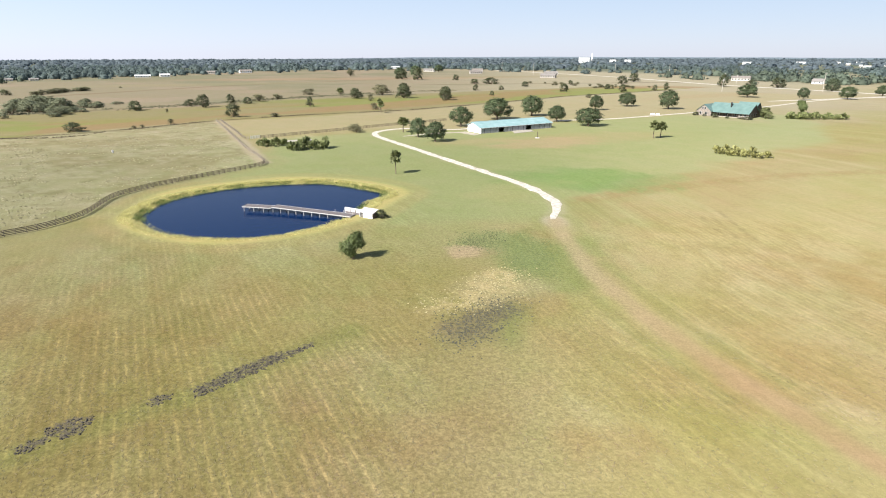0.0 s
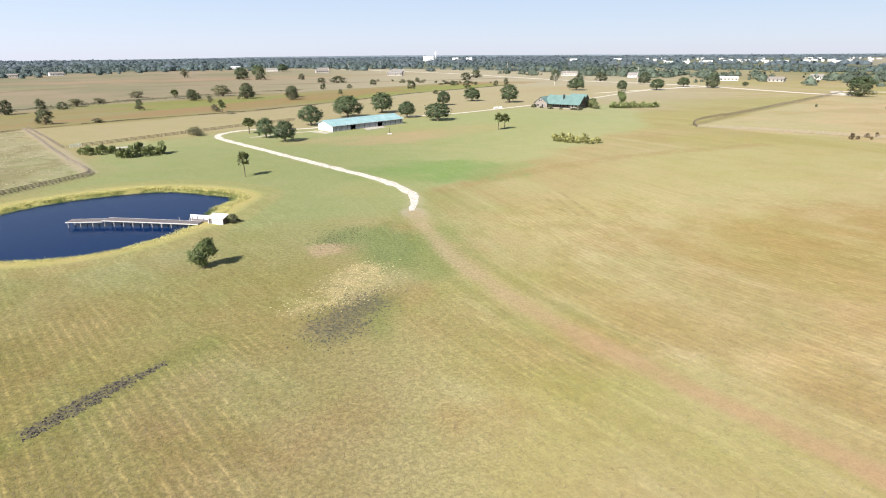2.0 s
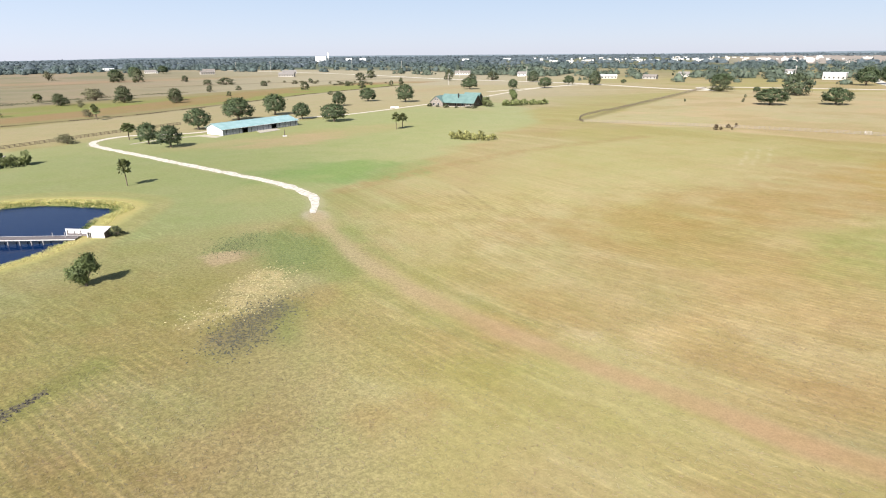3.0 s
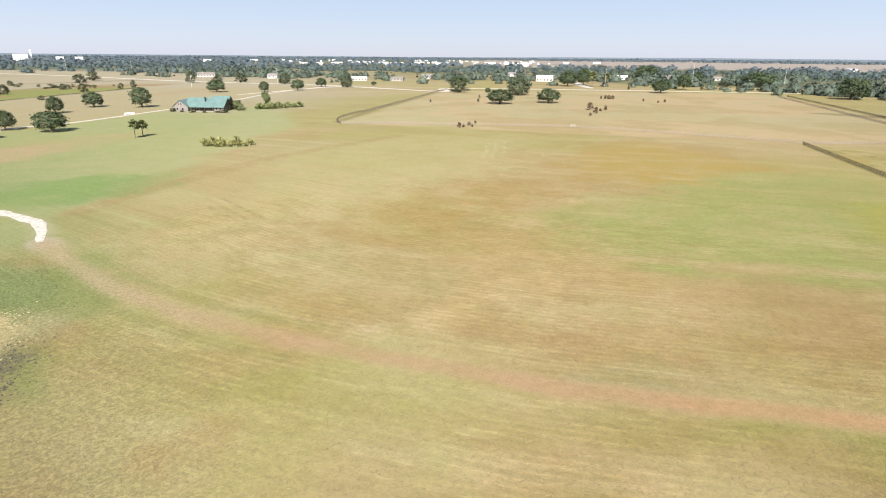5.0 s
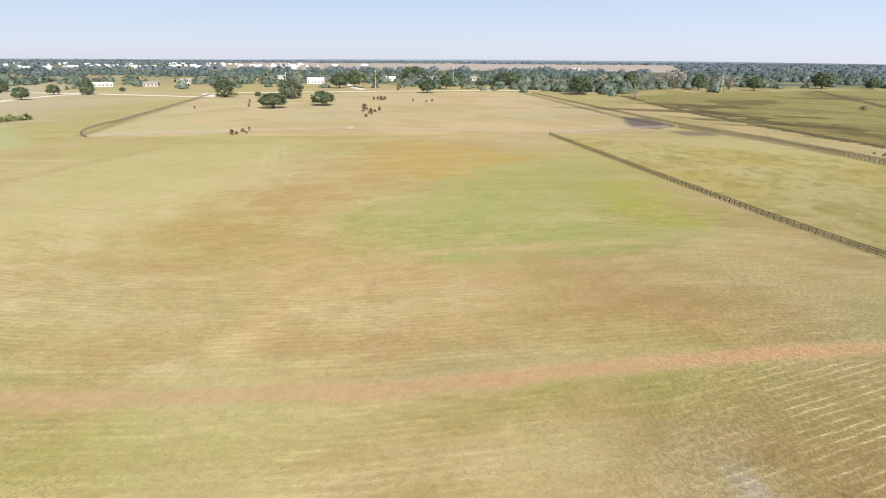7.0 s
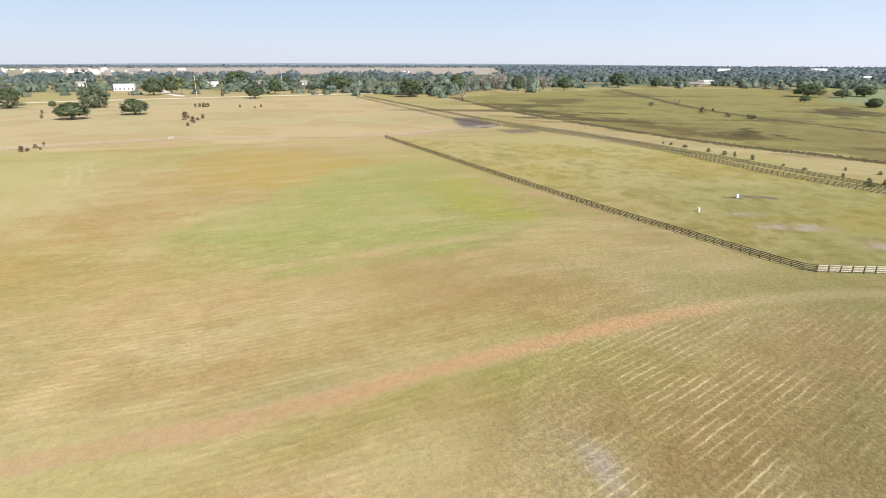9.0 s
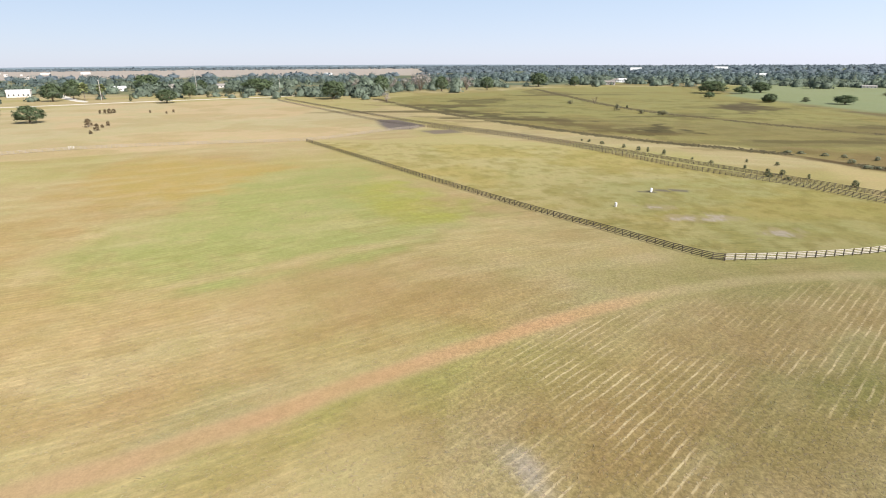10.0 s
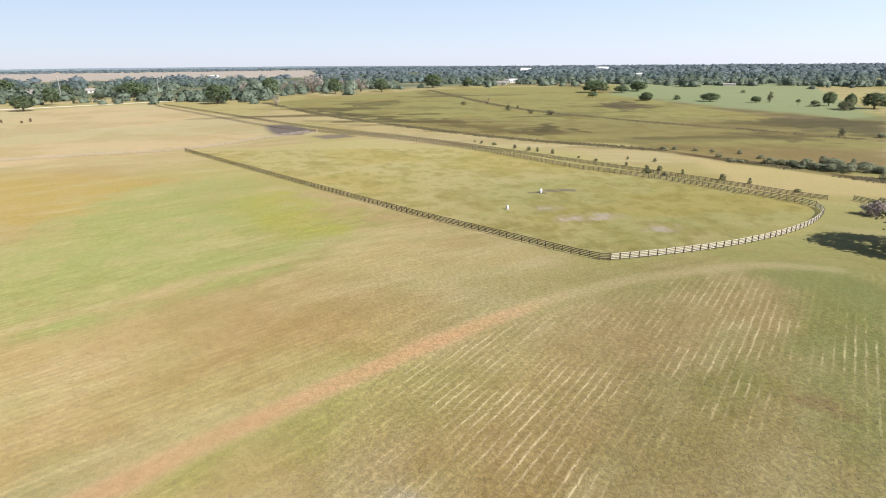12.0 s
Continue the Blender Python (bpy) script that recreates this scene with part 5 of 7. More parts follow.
plant("brown", 450.8, 218.9, 2.7, 3.1)
plant("brown", 454.2, 214.2, 3.2, 3.2)
plant("brown", 450.5, 222.4, 2.2, 2.7)
plant("cypress", 436.0, 295.4, 21.3, 16.1)
plant("cypress", 403.0, 493.6, 13.6, 14.2)
plant("cypress", 391.5, 591.6, 14.8, 12.1)
plant("dead", 497.8, -167.8, 10.4, 7.1)
plant("oak", -3.2, 244.2, 9.4, 8.2)
plant("oak", -11.2, 258.3, 8.0, 8.3)
plant("oak", 9.3, 298.7, 12.2, 9.8)
plant("oak", 75.7, 300.2, 14.6, 9.0)
plant("oak", 63.0, 319.9, 9.9, 8.7)
plant("oak", 31.2, 331.8, 16.9, 11.6)
plant("oak", 53.7, 351.1, 14.3, 11.7)
plant("oak", 102.2, 389.3, 9.6, 9.6)
plant("oak", 153.2, 395.9, 13.5, 12.3)
plant("oak", 346.9, 250.7, 20.3, 10.2)
plant("oak", 132.0, 418.0, 13.0, 9.3)
plant("oak", 380.2, 230.4, 17.9, 10.4)
plant("oak", 351.7, -400.7, 8.2, 11.2)
plant("oak", 348.8, -420.2, 18.4, 11.5)
plant("oak", 439.6, 332.0, 6.1, 4.7)
plant("oak", 295.3, 479.8, 9.7, 9.2)
plant("oak", 384.3, -416.7, 11.0, 10.6)
plant("oak", 263.3, 506.8, 17.5, 10.4)
plant("oak", 434.1, -391.8, 8.9, 5.4)
plant("oak", 332.8, 481.5, 13.8, 10.0)
plant("oak", 493.1, -322.6, 12.9, 7.4)
plant("oak", 462.8, -368.6, 18.5, 7.2)
plant("oak", 564.7, 217.4, 18.9, 12.3)
plant("oak", 603.1, 67.6, 26.3, 17.6)
plant("oak", 482.7, 403.8, 21.5, 12.2)
plant("oak", 559.5, -303.3, 10.5, 5.8)
plant("oak", 388.3, 517.5, 12.1, 9.1)
plant("oak", 449.4, 502.0, 6.2, 4.3)
plant("oak", 641.3, 222.7, 14.5, 16.4)
plant("oak", 606.7, 343.3, 21.1, 16.9)
plant("oak", 699.0, 23.2, 20.2, 20.2)
plant("oak", 640.9, 341.1, 19.0, 19.1)
plant("oak", 644.4, -351.2, 33.0, 13.2)
plant("oak", 632.1, -379.4, 17.6, 7.6)
plant("oak", 748.8, -52.1, 17.9, 17.9)
plant("oak", 650.4, -412.8, 21.7, 10.9)
plant("oak", 770.6, -113.6, 18.3, 16.1)
plant("oak", 663.4, -419.6, 16.7, 11.1)
plant("oak", 770.0, 182.0, 41.1, 16.5)
plant("oak", 813.0, 266.2, 15.9, 14.3)
plant("oak", 866.7, -204.5, 28.6, 18.8)
plant("oak", 873.1, -260.6, 14.8, 14.0)
plant("oak", 842.1, 349.1, 37.1, 20.6)
plant("oak", -46.0, 992.9, 19.5, 18.2)
plant("oak", -73.4, 1011.9, 19.9, 14.6)
plant("oak", -9.0, 1288.9, 21.1, 14.3)
plant("palm", -14.6, 174.4, 3.1, 6.8)
plant("palm", 93.0, 253.1, 3.7, 6.9)
plant("palm", 97.1, 255.7, 4.0, 6.2)
plant("palm", -19.0, 275.1, 5.0, 6.5)
plant("palm", -39.5, 372.3, 3.8, 6.3)
plant("palm", -41.7, 388.1, 3.6, 6.8)
plant("palm", -90.9, 522.6, 5.5, 6.8)
plant("palm", 390.8, -393.3, 3.2, 4.6)
plant("palm", 620.1, 319.2, 9.2, 15.4)
plant("palm", 632.6, 307.9, 8.1, 14.4)
plant("shrub", -13.9, 124.2, 2.8, 2.0)
plant("shrub", 165.6, -118.7, 2.1, 1.0)
plant("shrub", 171.3, -116.0, 2.6, 1.6)
plant("shrub", 190.5, -131.6, 1.6, 1.3)
plant("shrub", 197.9, -125.0, 1.2, 1.2)
plant("shrub", -178.9, 279.0, 9.8, 4.7)
plant("shrub", -125.1, 346.6, 8.8, 8.4)
plant("shrub", -95.4, 419.0, 5.6, 7.3)
plant("shrub", 322.3, 297.1, 1.6, 2.0)
plant("shrub", -206.0, 390.3, 10.9, 6.5)
plant("shrub", 351.0, 273.8, 1.9, 2.7)
plant("shrub", -170.0, 413.7, 11.0, 9.1)
plant("shrub", -183.5, 423.6, 9.3, 5.1)
plant("shrub", -148.9, 445.6, 7.7, 5.1)
plant("shrub", -162.5, 447.6, 7.4, 7.2)
plant("shrub", 2.2, 480.1, 12.7, 9.3)
plant("shrub", 447.0, -177.1, 2.1, 2.5)
plant("shrub", 386.6, 300.5, 2.0, 2.4)
plant("shrub", -73.8, 498.4, 11.2, 7.4)
plant("shrub", -33.6, 505.1, 15.5, 10.8)
plant("shrub", 2.3, 507.4, 11.8, 9.8)
plant("shrub", 125.4, 503.7, 4.9, 3.4)
plant("shrub", 346.5, -391.2, 13.5, 6.5)
plant("shrub", -79.1, 528.6, 9.8, 7.4)
plant("shrub", 44.7, 535.4, 4.4, 4.4)
plant("shrub", -37.0, 546.2, 14.5, 10.9)
plant("shrub", 380.7, -399.5, 8.7, 4.9)
plant("shrub", 427.2, 357.4, 18.4, 9.7)
plant("shrub", 495.2, -323.4, 12.5, 6.3)
plant("shrub", 121.9, 591.7, 9.6, 7.9)
plant("shrub", 33.9, 608.8, 6.5, 6.6)
plant("shrub", 495.5, -357.4, 7.2, 4.2)
plant("shrub", 179.3, 586.8, 8.2, 7.6)
plant("shrub", 61.7, 621.3, 5.7, 4.5)
plant("shrub", 217.8, 604.1, 5.5, 6.1)
plant("shrub", 593.8, 262.8, 3.5, 7.6)
plant("shrub", 177.0, 632.7, 6.8, 5.6)
plant("shrub", 237.3, 625.1, 6.4, 7.7)
plant("shrub", -406.2, 545.1, 10.8, 5.4)
plant("shrub", 654.7, 207.8, 4.5, 5.8)
plant("shrub", 670.2, 176.8, 5.2, 5.9)
plant("shrub", 96.3, 689.3, 9.6, 5.8)
plant("shrub", 157.9, 729.3, 7.7, 5.6)
plant("shrub", 690.8, 291.9, 6.8, 4.8)
plant("shrub", 322.3, 679.0, 10.8, 14.4)
plant("shrub", 60.9, 750.8, 20.3, 8.1)
plant("shrub", 374.6, 658.6, 18.0, 10.8)
plant("shrub", 735.4, 210.1, 15.8, 6.5)
plant("shrub", 41.2, 764.9, 12.3, 6.1)
plant("shrub", 360.2, 689.5, 11.1, 7.4)
plant("shrub", 227.5, 750.3, 13.4, 10.4)
plant("shrub", 261.2, 809.9, 16.1, 11.3)
plant("shrub", 18.9, 867.2, 9.9, 8.4)
plant("shrub", -38.0, 890.3, 18.9, 17.4)
plant("shrub", -62.6, 908.3, 22.9, 13.8)
plant("shrub", 156.9, -174.5, 5.8, 2.6, "brush_green", "low grey green brush in the marsh")
plant("shrub", 153.8, -177.8, 6.3, 2.7, "brush_green", "low grey green brush in the marsh")
plant("shrub", 161.5, -173.4, 5.1, 2.2, "brush_green", "low grey green brush in the marsh")
plant("shrub", 152.0, -183.9, 5.6, 2.5, "brush_green", "low grey green brush in the marsh")
plant("shrub", 149.1, -186.7, 4.8, 2.4, "brush_green", "low grey green brush in the marsh")
plant("shrub", 181.5, -157.6, 3.5, 1.2, "brush_green", "low grey green brush in the marsh")
plant("shrub", 168.9, -171.6, 4.5, 2.2, "brush_green", "low grey green brush in the marsh")
plant("shrub", 180.6, -160.6, 2.3, 0.9, "brush_green", "low grey green brush in the marsh")
plant("shrub", 171.7, -170.1, 4.6, 2.0, "brush_green", "low grey green brush in the marsh")
plant("shrub", 174.5, -167.5, 5.4, 2.3, "brush_green", "low grey green brush in the marsh")
plant("shrub", 192.4, -160.5, 3.0, 1.5, "brush_green", "low grey green brush in the marsh")
plant("shrub", 185.1, -173.3, 3.2, 1.4, "brush_green", "low grey green brush in the marsh")
plant("shrub", 196.4, -173.6, 2.3, 1.6, "brush_green", "low grey green brush in the marsh")
plant("shrub", 203.6, -166.4, 2.3, 1.3, "brush_green", "low grey green brush in the marsh")
plant("shrub", 208.6, -162.6, 2.7, 1.2, "brush_green", "low grey green brush in the marsh")
plant("shrub", 216.8, -153.2, 3.3, 1.2, "brush_green", "low grey green brush in the marsh")
plant("shrub", 214.3, -157.0, 3.2, 1.2, "brush_green", "low grey green brush in the marsh")
plant("thin", -41.3, 274.6, 6.9, 3.5)
plant("thin", -43.1, 279.1, 5.7, 3.8)
plant("thin", -156.6, 291.9, 3.0, 1.4)
plant("thin", -153.8, 295.1, 3.0, 1.6)
plant("thin", -146.3, 310.5, 3.6, 3.2)
plant("thin", 228.2, -258.3, 3.8, 4.3)
plant("shrub", 217.5, -269.5, 5.1, 2.2, "brush_green", "low grey green brush in the marsh")
plant("thin", -101.2, 348.5, 7.0, 2.3)
plant("thin", -45.2, 392.3, 4.6, 3.3)
plant("thin", -48.2, 405.7, 5.4, 4.1)
plant("thin", -178.5, 376.4, 2.3, 2.5)
plant("thin", 385.1, -178.2, 8.0, 3.3)
plant("shrub", -257.3, 339.4, 5.3, 3.7, "brush_green", "grey green thicket bush in dry marsh")
plant("shrub", -238.4, 359.6, 12.2, 4.6, "brush_green", "grey green thicket bush in dry marsh")
plant("thin", 398.1, -168.4, 4.5, 3.0)
plant("shrub", -269.3, 362.4, 11.4, 7.3, "brush_green", "grey green thicket bush in dry marsh")
plant("thin", 426.0, -161.1, 4.9, 5.3)
plant("shrub", -260.6, 377.5, 10.8, 6.2, "brush_green", "grey green thicket bush in dry marsh")
plant("shrub", -276.4, 388.5, 13.2, 7.7, "brush_green", "grey green thicket bush in dry marsh")
plant("thin", -58.3, 473.5, 5.5, 3.2)
plant("thin", -146.7, 466.6, 11.8, 6.2)
plant("shrub", -251.4, 426.2, 6.6, 3.4, "brush_green", "grey green thicket bush in dry marsh")
plant("thin", -61.5, 494.7, 4.9, 3.9)
plant("shrub", -263.1, 426.4, 7.7, 3.4, "brush_green", "grey green thicket bush in dry marsh")
plant("thin", -138.9, 491.6, 9.8, 4.6)
plant("shrub", -304.3, 418.8, 16.3, 6.0, "brush_green", "grey green thicket bush in dry marsh")
plant("thin", 499.1, -146.8, 5.7, 3.3)
plant("thin", -56.3, 544.6, 17.1, 7.8)
plant("thin", -95.9, 550.1, 7.3, 7.3)
plant("thin", -124.8, 545.2, 11.9, 6.1)
plant("thin", -61.1, 578.4, 16.1, 8.0)
plant("thin", 434.3, -406.5, 5.8, 9.3)
plant("shrub", -388.8, 585.0, 10.5, 3.5, "brush_green", "grey green thicket bush in dry marsh")
plant("shrub", -381.1, 591.1, 12.2, 3.6, "brush_green", "grey green thicket bush in dry marsh")
plant("shrub", -379.2, 610.5, 14.2, 3.7, "brush_green", "grey green thicket bush in dry marsh")
plant("thin", 730.4, 119.0, 14.1, 9.9)
plant("shrub", -388.0, 638.7, 9.8, 3.2, "brush_green", "grey green thicket bush in dry marsh")
plant("thin", 569.0, -495.3, 6.0, 3.5)
plant("shrub", -366.2, 668.9, 4.1, 1.7, "brush_green", "grey green thicket bush in dry marsh")
plant("thin", -161.4, 1033.7, 14.9, 13.6)
plant("young", -16.3, 96.7, 5.1, 5.4)
plant("young", 227.2, 367.9, 9.6, 8.3)


def sheet(name, cx, cy, cz, sx, sy, sz, quads, size, mat, label, category, seed, group="", level=1, heart=(0.66, 0.86)):
    """A wood seen from afar: lumpy crowns, each a dense heart of foliage under loose leaves, built in one go."""
    rng = np.random.RandomState(seed)
    k = len(cx)
    mid, ext = np.stack([cx, cy, cz], -1)[:, None, :], np.stack([sx, sy, sz], -1)[:, None, :]
    ph = rng.uniform(0, 6, (k, 1, 3))

    def swell(e):
        return 1 + 0.16 * np.sin(e[:, :, :1] * 5 + ph[:, :, :1]) + 0.13 * np.sin(e[:, :, 1:2] * 6 + ph[:, :, 1:2]) + 0.10 * np.sin(e[:, :, 2:] * 7 + ph[:, :, 2:])

    # loose leaves
    d = rng.normal(size=(k, quads, 3))
    d /= np.linalg.norm(d, axis=2, keepdims=True)
    d[:, :, 2] = np.where(d[:, :, 2] > 0, d[:, :, 2], d[:, :, 2] * 0.25)
    c = mid + d * rng.uniform(0.86, 1.02, (k, quads, 1)) * swell(d) * ext
    nrm = d * 1.0 + rng.normal(size=d.shape) * 0.45
    nrm /= np.linalg.norm(nrm, axis=2, keepdims=True)
    nrm *= np.sign((nrm * d).sum(2, keepdims=True))
    u = np.cross(nrm, rng.normal(size=d.shape))
    u /= np.linalg.norm(u, axis=2, keepdims=True)
    w = np.cross(nrm, u)
    s = (np.asarray(size) * np.sqrt(sx * sz) / np.mean(np.sqrt(sx * sz)))[:, None, None] * rng.uniform(0.6, 1.3, (k, quads, 1))
    v = np.stack([c - u * s, c - w * s * 0.7, c + u * s, c + w * s * 0.7], 2).reshape(-1, 3)
    soft = d * 0.85 + nrm * 0.18 + np.array([0, 0, 0.15])
    soft = np.repeat((soft / np.linalg.norm(soft, axis=2, keepdims=True)).reshape(-1, 3), 4, 0)
    # dense hearts
    ball = bmesh.new()
    bmesh.ops.create_icosphere(ball, subdivisions=level, radius=1.0)
    bv = np.array([tuple(q.co) for q in ball.verts])
    bf = np.array([[q.index for q in f.verts] for f in ball.faces])
    ball.free()
    e = np.repeat(bv[None], k, 0)
    e[:, :, 2] = np.where(e[:, :, 2] > 0, e[:, :, 2], e[:, :, 2] * 0.25)
    hv = (mid + e * rng.uniform(heart[0], heart[1], (k, len(bv), 1)) * swell(e) * ext).reshape(-1, 3)
    hf = (bf[None] + (np.arange(k) * len(bv))[:, None, None]).reshape(-1, 3) + len(v)
    hn = e + rng.normal(size=e.shape) * 0.16 + np.array([0, 0, 0.15])
    hn = (hn / np.linalg.norm(hn, axis=2, keepdims=True)).reshape(-1, 3)
    nf = k * quads
    me = bpy.data.meshes.new(name)
    me.vertices.add(len(v) + len(hv))
    me.vertices.foreach_set("co", np.concatenate([v, hv]).astype(np.float32).ravel())
    me.loops.add(nf * 4 + hf.size)
    me.loops.foreach_set("vertex_index", np.concatenate([np.arange(nf * 4), hf.ravel()]).astype(np.int32))
    me.polygons.add(nf + len(hf))
    me.polygons.foreach_set("loop_start", np.concatenate([np.arange(nf) * 4, nf * 4 + np.arange(len(hf)) * 3]).astype(np.int32))
    me.update(calc_edges=True)
    me.normals_split_custom_set_from_vertices(np.concatenate([soft, hn]).tolist())
    me.materials.append(mat)
    return tagged(new(name, me), label, category, group, "stuff")


# woods that close the plain
rng = np.random.RandomState(4)


# open yards before the houses
HOMES = [(697.0, 429.6), (838.0, 384.4), (907.9, 344.3), (816.5, 568.5), (916.8, 270.4), (921.2, -327.7), (1022.3, -391.2), (65.1, 1174.0), (170.6, 958.7), (423.0, 838.9), (471.6, 741.6), (518.6, 608.7), (548.1, 565.1), (629.8, 587.9), (-507.2, 1001.9), (-481.7, 1027.5), (-418.1, 1256.7), (-463.5, 1182.5), (-628.8, 852.4), (-602.1, 870.7), (-127.4, 1605.1), (-29.8, 1325.3), (77.1, 1320.4), (198.8, 1089.8), (468.6, 739.6), (933.6, 347.8), (1039.4, -388.1), (1358.0, -858.1), (738.1, -616.2), (1846.6, 223.0)]


def wood_points(n, near, deep, power, grain, level, seed):
    ta = rng.uniform(-48, 150, n)
    tr = np.interp(ta, W_AZ, W_R0) * near[0] + near[1] + deep * rng.uniform(0, 1, n) ** power
    tx, ty = tr * np.sin(np.radians(ta)), tr * np.cos(np.radians(ta))
    depth = (tr - np.interp(ta, W_AZ, W_R0) * near[0] - near[1]) / deep
    ok = lattice_noise(tx, ty, grain, seed, 3) > level - 0.10 * np.clip(depth * 2.2, 0, 1) - 0.09 * smooth01(ta, 98, 110) - 0.10 * (1 - smooth01(ta, -22, -6)) + 0.05 * smooth01(ta, 0, 14) * (1 - smooth01(ta, 56, 70)) * (tr < 1600)
    ok &= ~((ta > 34) & (ta <= 50) & (tr > 1800) & (tr < 3300) & (rng.uniform(0, 1, n) > 0.3))
    ok &= ~((ta > 50) & (ta < 92) & (tr > 1750) & (tr < 3600))
    for hx, hy in HOMES:
        ok &= np.abs(line_distance(tx, ty, [(hx * 0.84, hy * 0.84), (hx * 1.01, hy * 1.01)])[0]) > 6
    return tx[ok], ty[ok]


tx, ty = wood_points(7200, (1.0, 0.0), 800, 1.1, 110, 0.55, 21)
sx_, sy_ = wood_points(420, (0.92, 0.0), 250, 1.0, 60, 0.45, 23)
tx, ty = np.append(tx, sx_), np.append(ty, sy_)
hh = 4.5 + 9.5 * rng.uniform(0, 1, len(tx)) ** 1.4
ww = hh * rng.uniform(0.50, 0.95, len(tx))
# crowns past about 1.1 km take the haze-tinted leaves
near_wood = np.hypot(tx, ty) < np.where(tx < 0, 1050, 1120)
for sel, mt, lab, sd in ((near_wood, "wood_far", "mixed green woodland among scattered houses", 6), (~near_wood, "wood_mid", "green woodland behind the houses, leaves tinted with haze", 9)):
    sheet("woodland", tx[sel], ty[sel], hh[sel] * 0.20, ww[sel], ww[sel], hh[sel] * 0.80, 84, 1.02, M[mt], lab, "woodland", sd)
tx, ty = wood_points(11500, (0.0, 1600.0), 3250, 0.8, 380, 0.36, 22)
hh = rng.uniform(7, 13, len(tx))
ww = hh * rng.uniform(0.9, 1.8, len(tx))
sheet("distant_woods", tx, ty, hh * 0.15, ww, ww, hh * 0.85, 5, 4.5, M["wood_distant"], "distant woods along the horizon, tinted blue green with haze", "woodland", 7, "", 1, (0.8, 0.95))


def backdrop():
    """The last line of woods under the sky, distance haze put into its colour and glow."""
    m = bpy.data.materials.new("haze_glow_woods")
    m.use_nodes = True
    n, ln = m.node_tree.nodes, m.node_tree.links
    p = n["Principled BSDF"]
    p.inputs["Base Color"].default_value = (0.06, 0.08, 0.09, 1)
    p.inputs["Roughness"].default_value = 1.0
    # blue-grey emission imitates haze over the woods
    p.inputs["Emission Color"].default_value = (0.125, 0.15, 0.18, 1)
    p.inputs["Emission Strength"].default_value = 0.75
    v, f, k = [], [], 1440
    r2 = random.Random(8)
    for i in range(k):
        a = i * 2 * math.pi / k
        b = (math.degrees(a) + 180) % 360 - 180
        top = np.interp(b, [-60, -22, -11, 0, 10, 45, 66, 92, 102, 112, 122, 150], [2, 2, 8, 18, 20, 10, 20, 20, 14, 5, 2, 2]) + 2 * noise.noise(Vector((math.cos(a) * 9, math.sin(a) * 9, 0))) + r2.uniform(-0.8, 0.8)
        for r, z in ((4960, -8), (4960, top), (4975, top), (4975, -8)):
            v.append((r * math.sin(a), r * math.cos(a), z))
    for i in range(k):
        j = (i + 1) % k
        for c in range(3):
            f.append((i * 4 + c, j * 4 + c, j * 4 + c + 1, i * 4 + c + 1))
    return tagged(mesh_object("backdrop", v, f, m), "line of far woods on the horizon, painted hazy blue and faintly glowing", "backdrop", kind="structure")


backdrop()


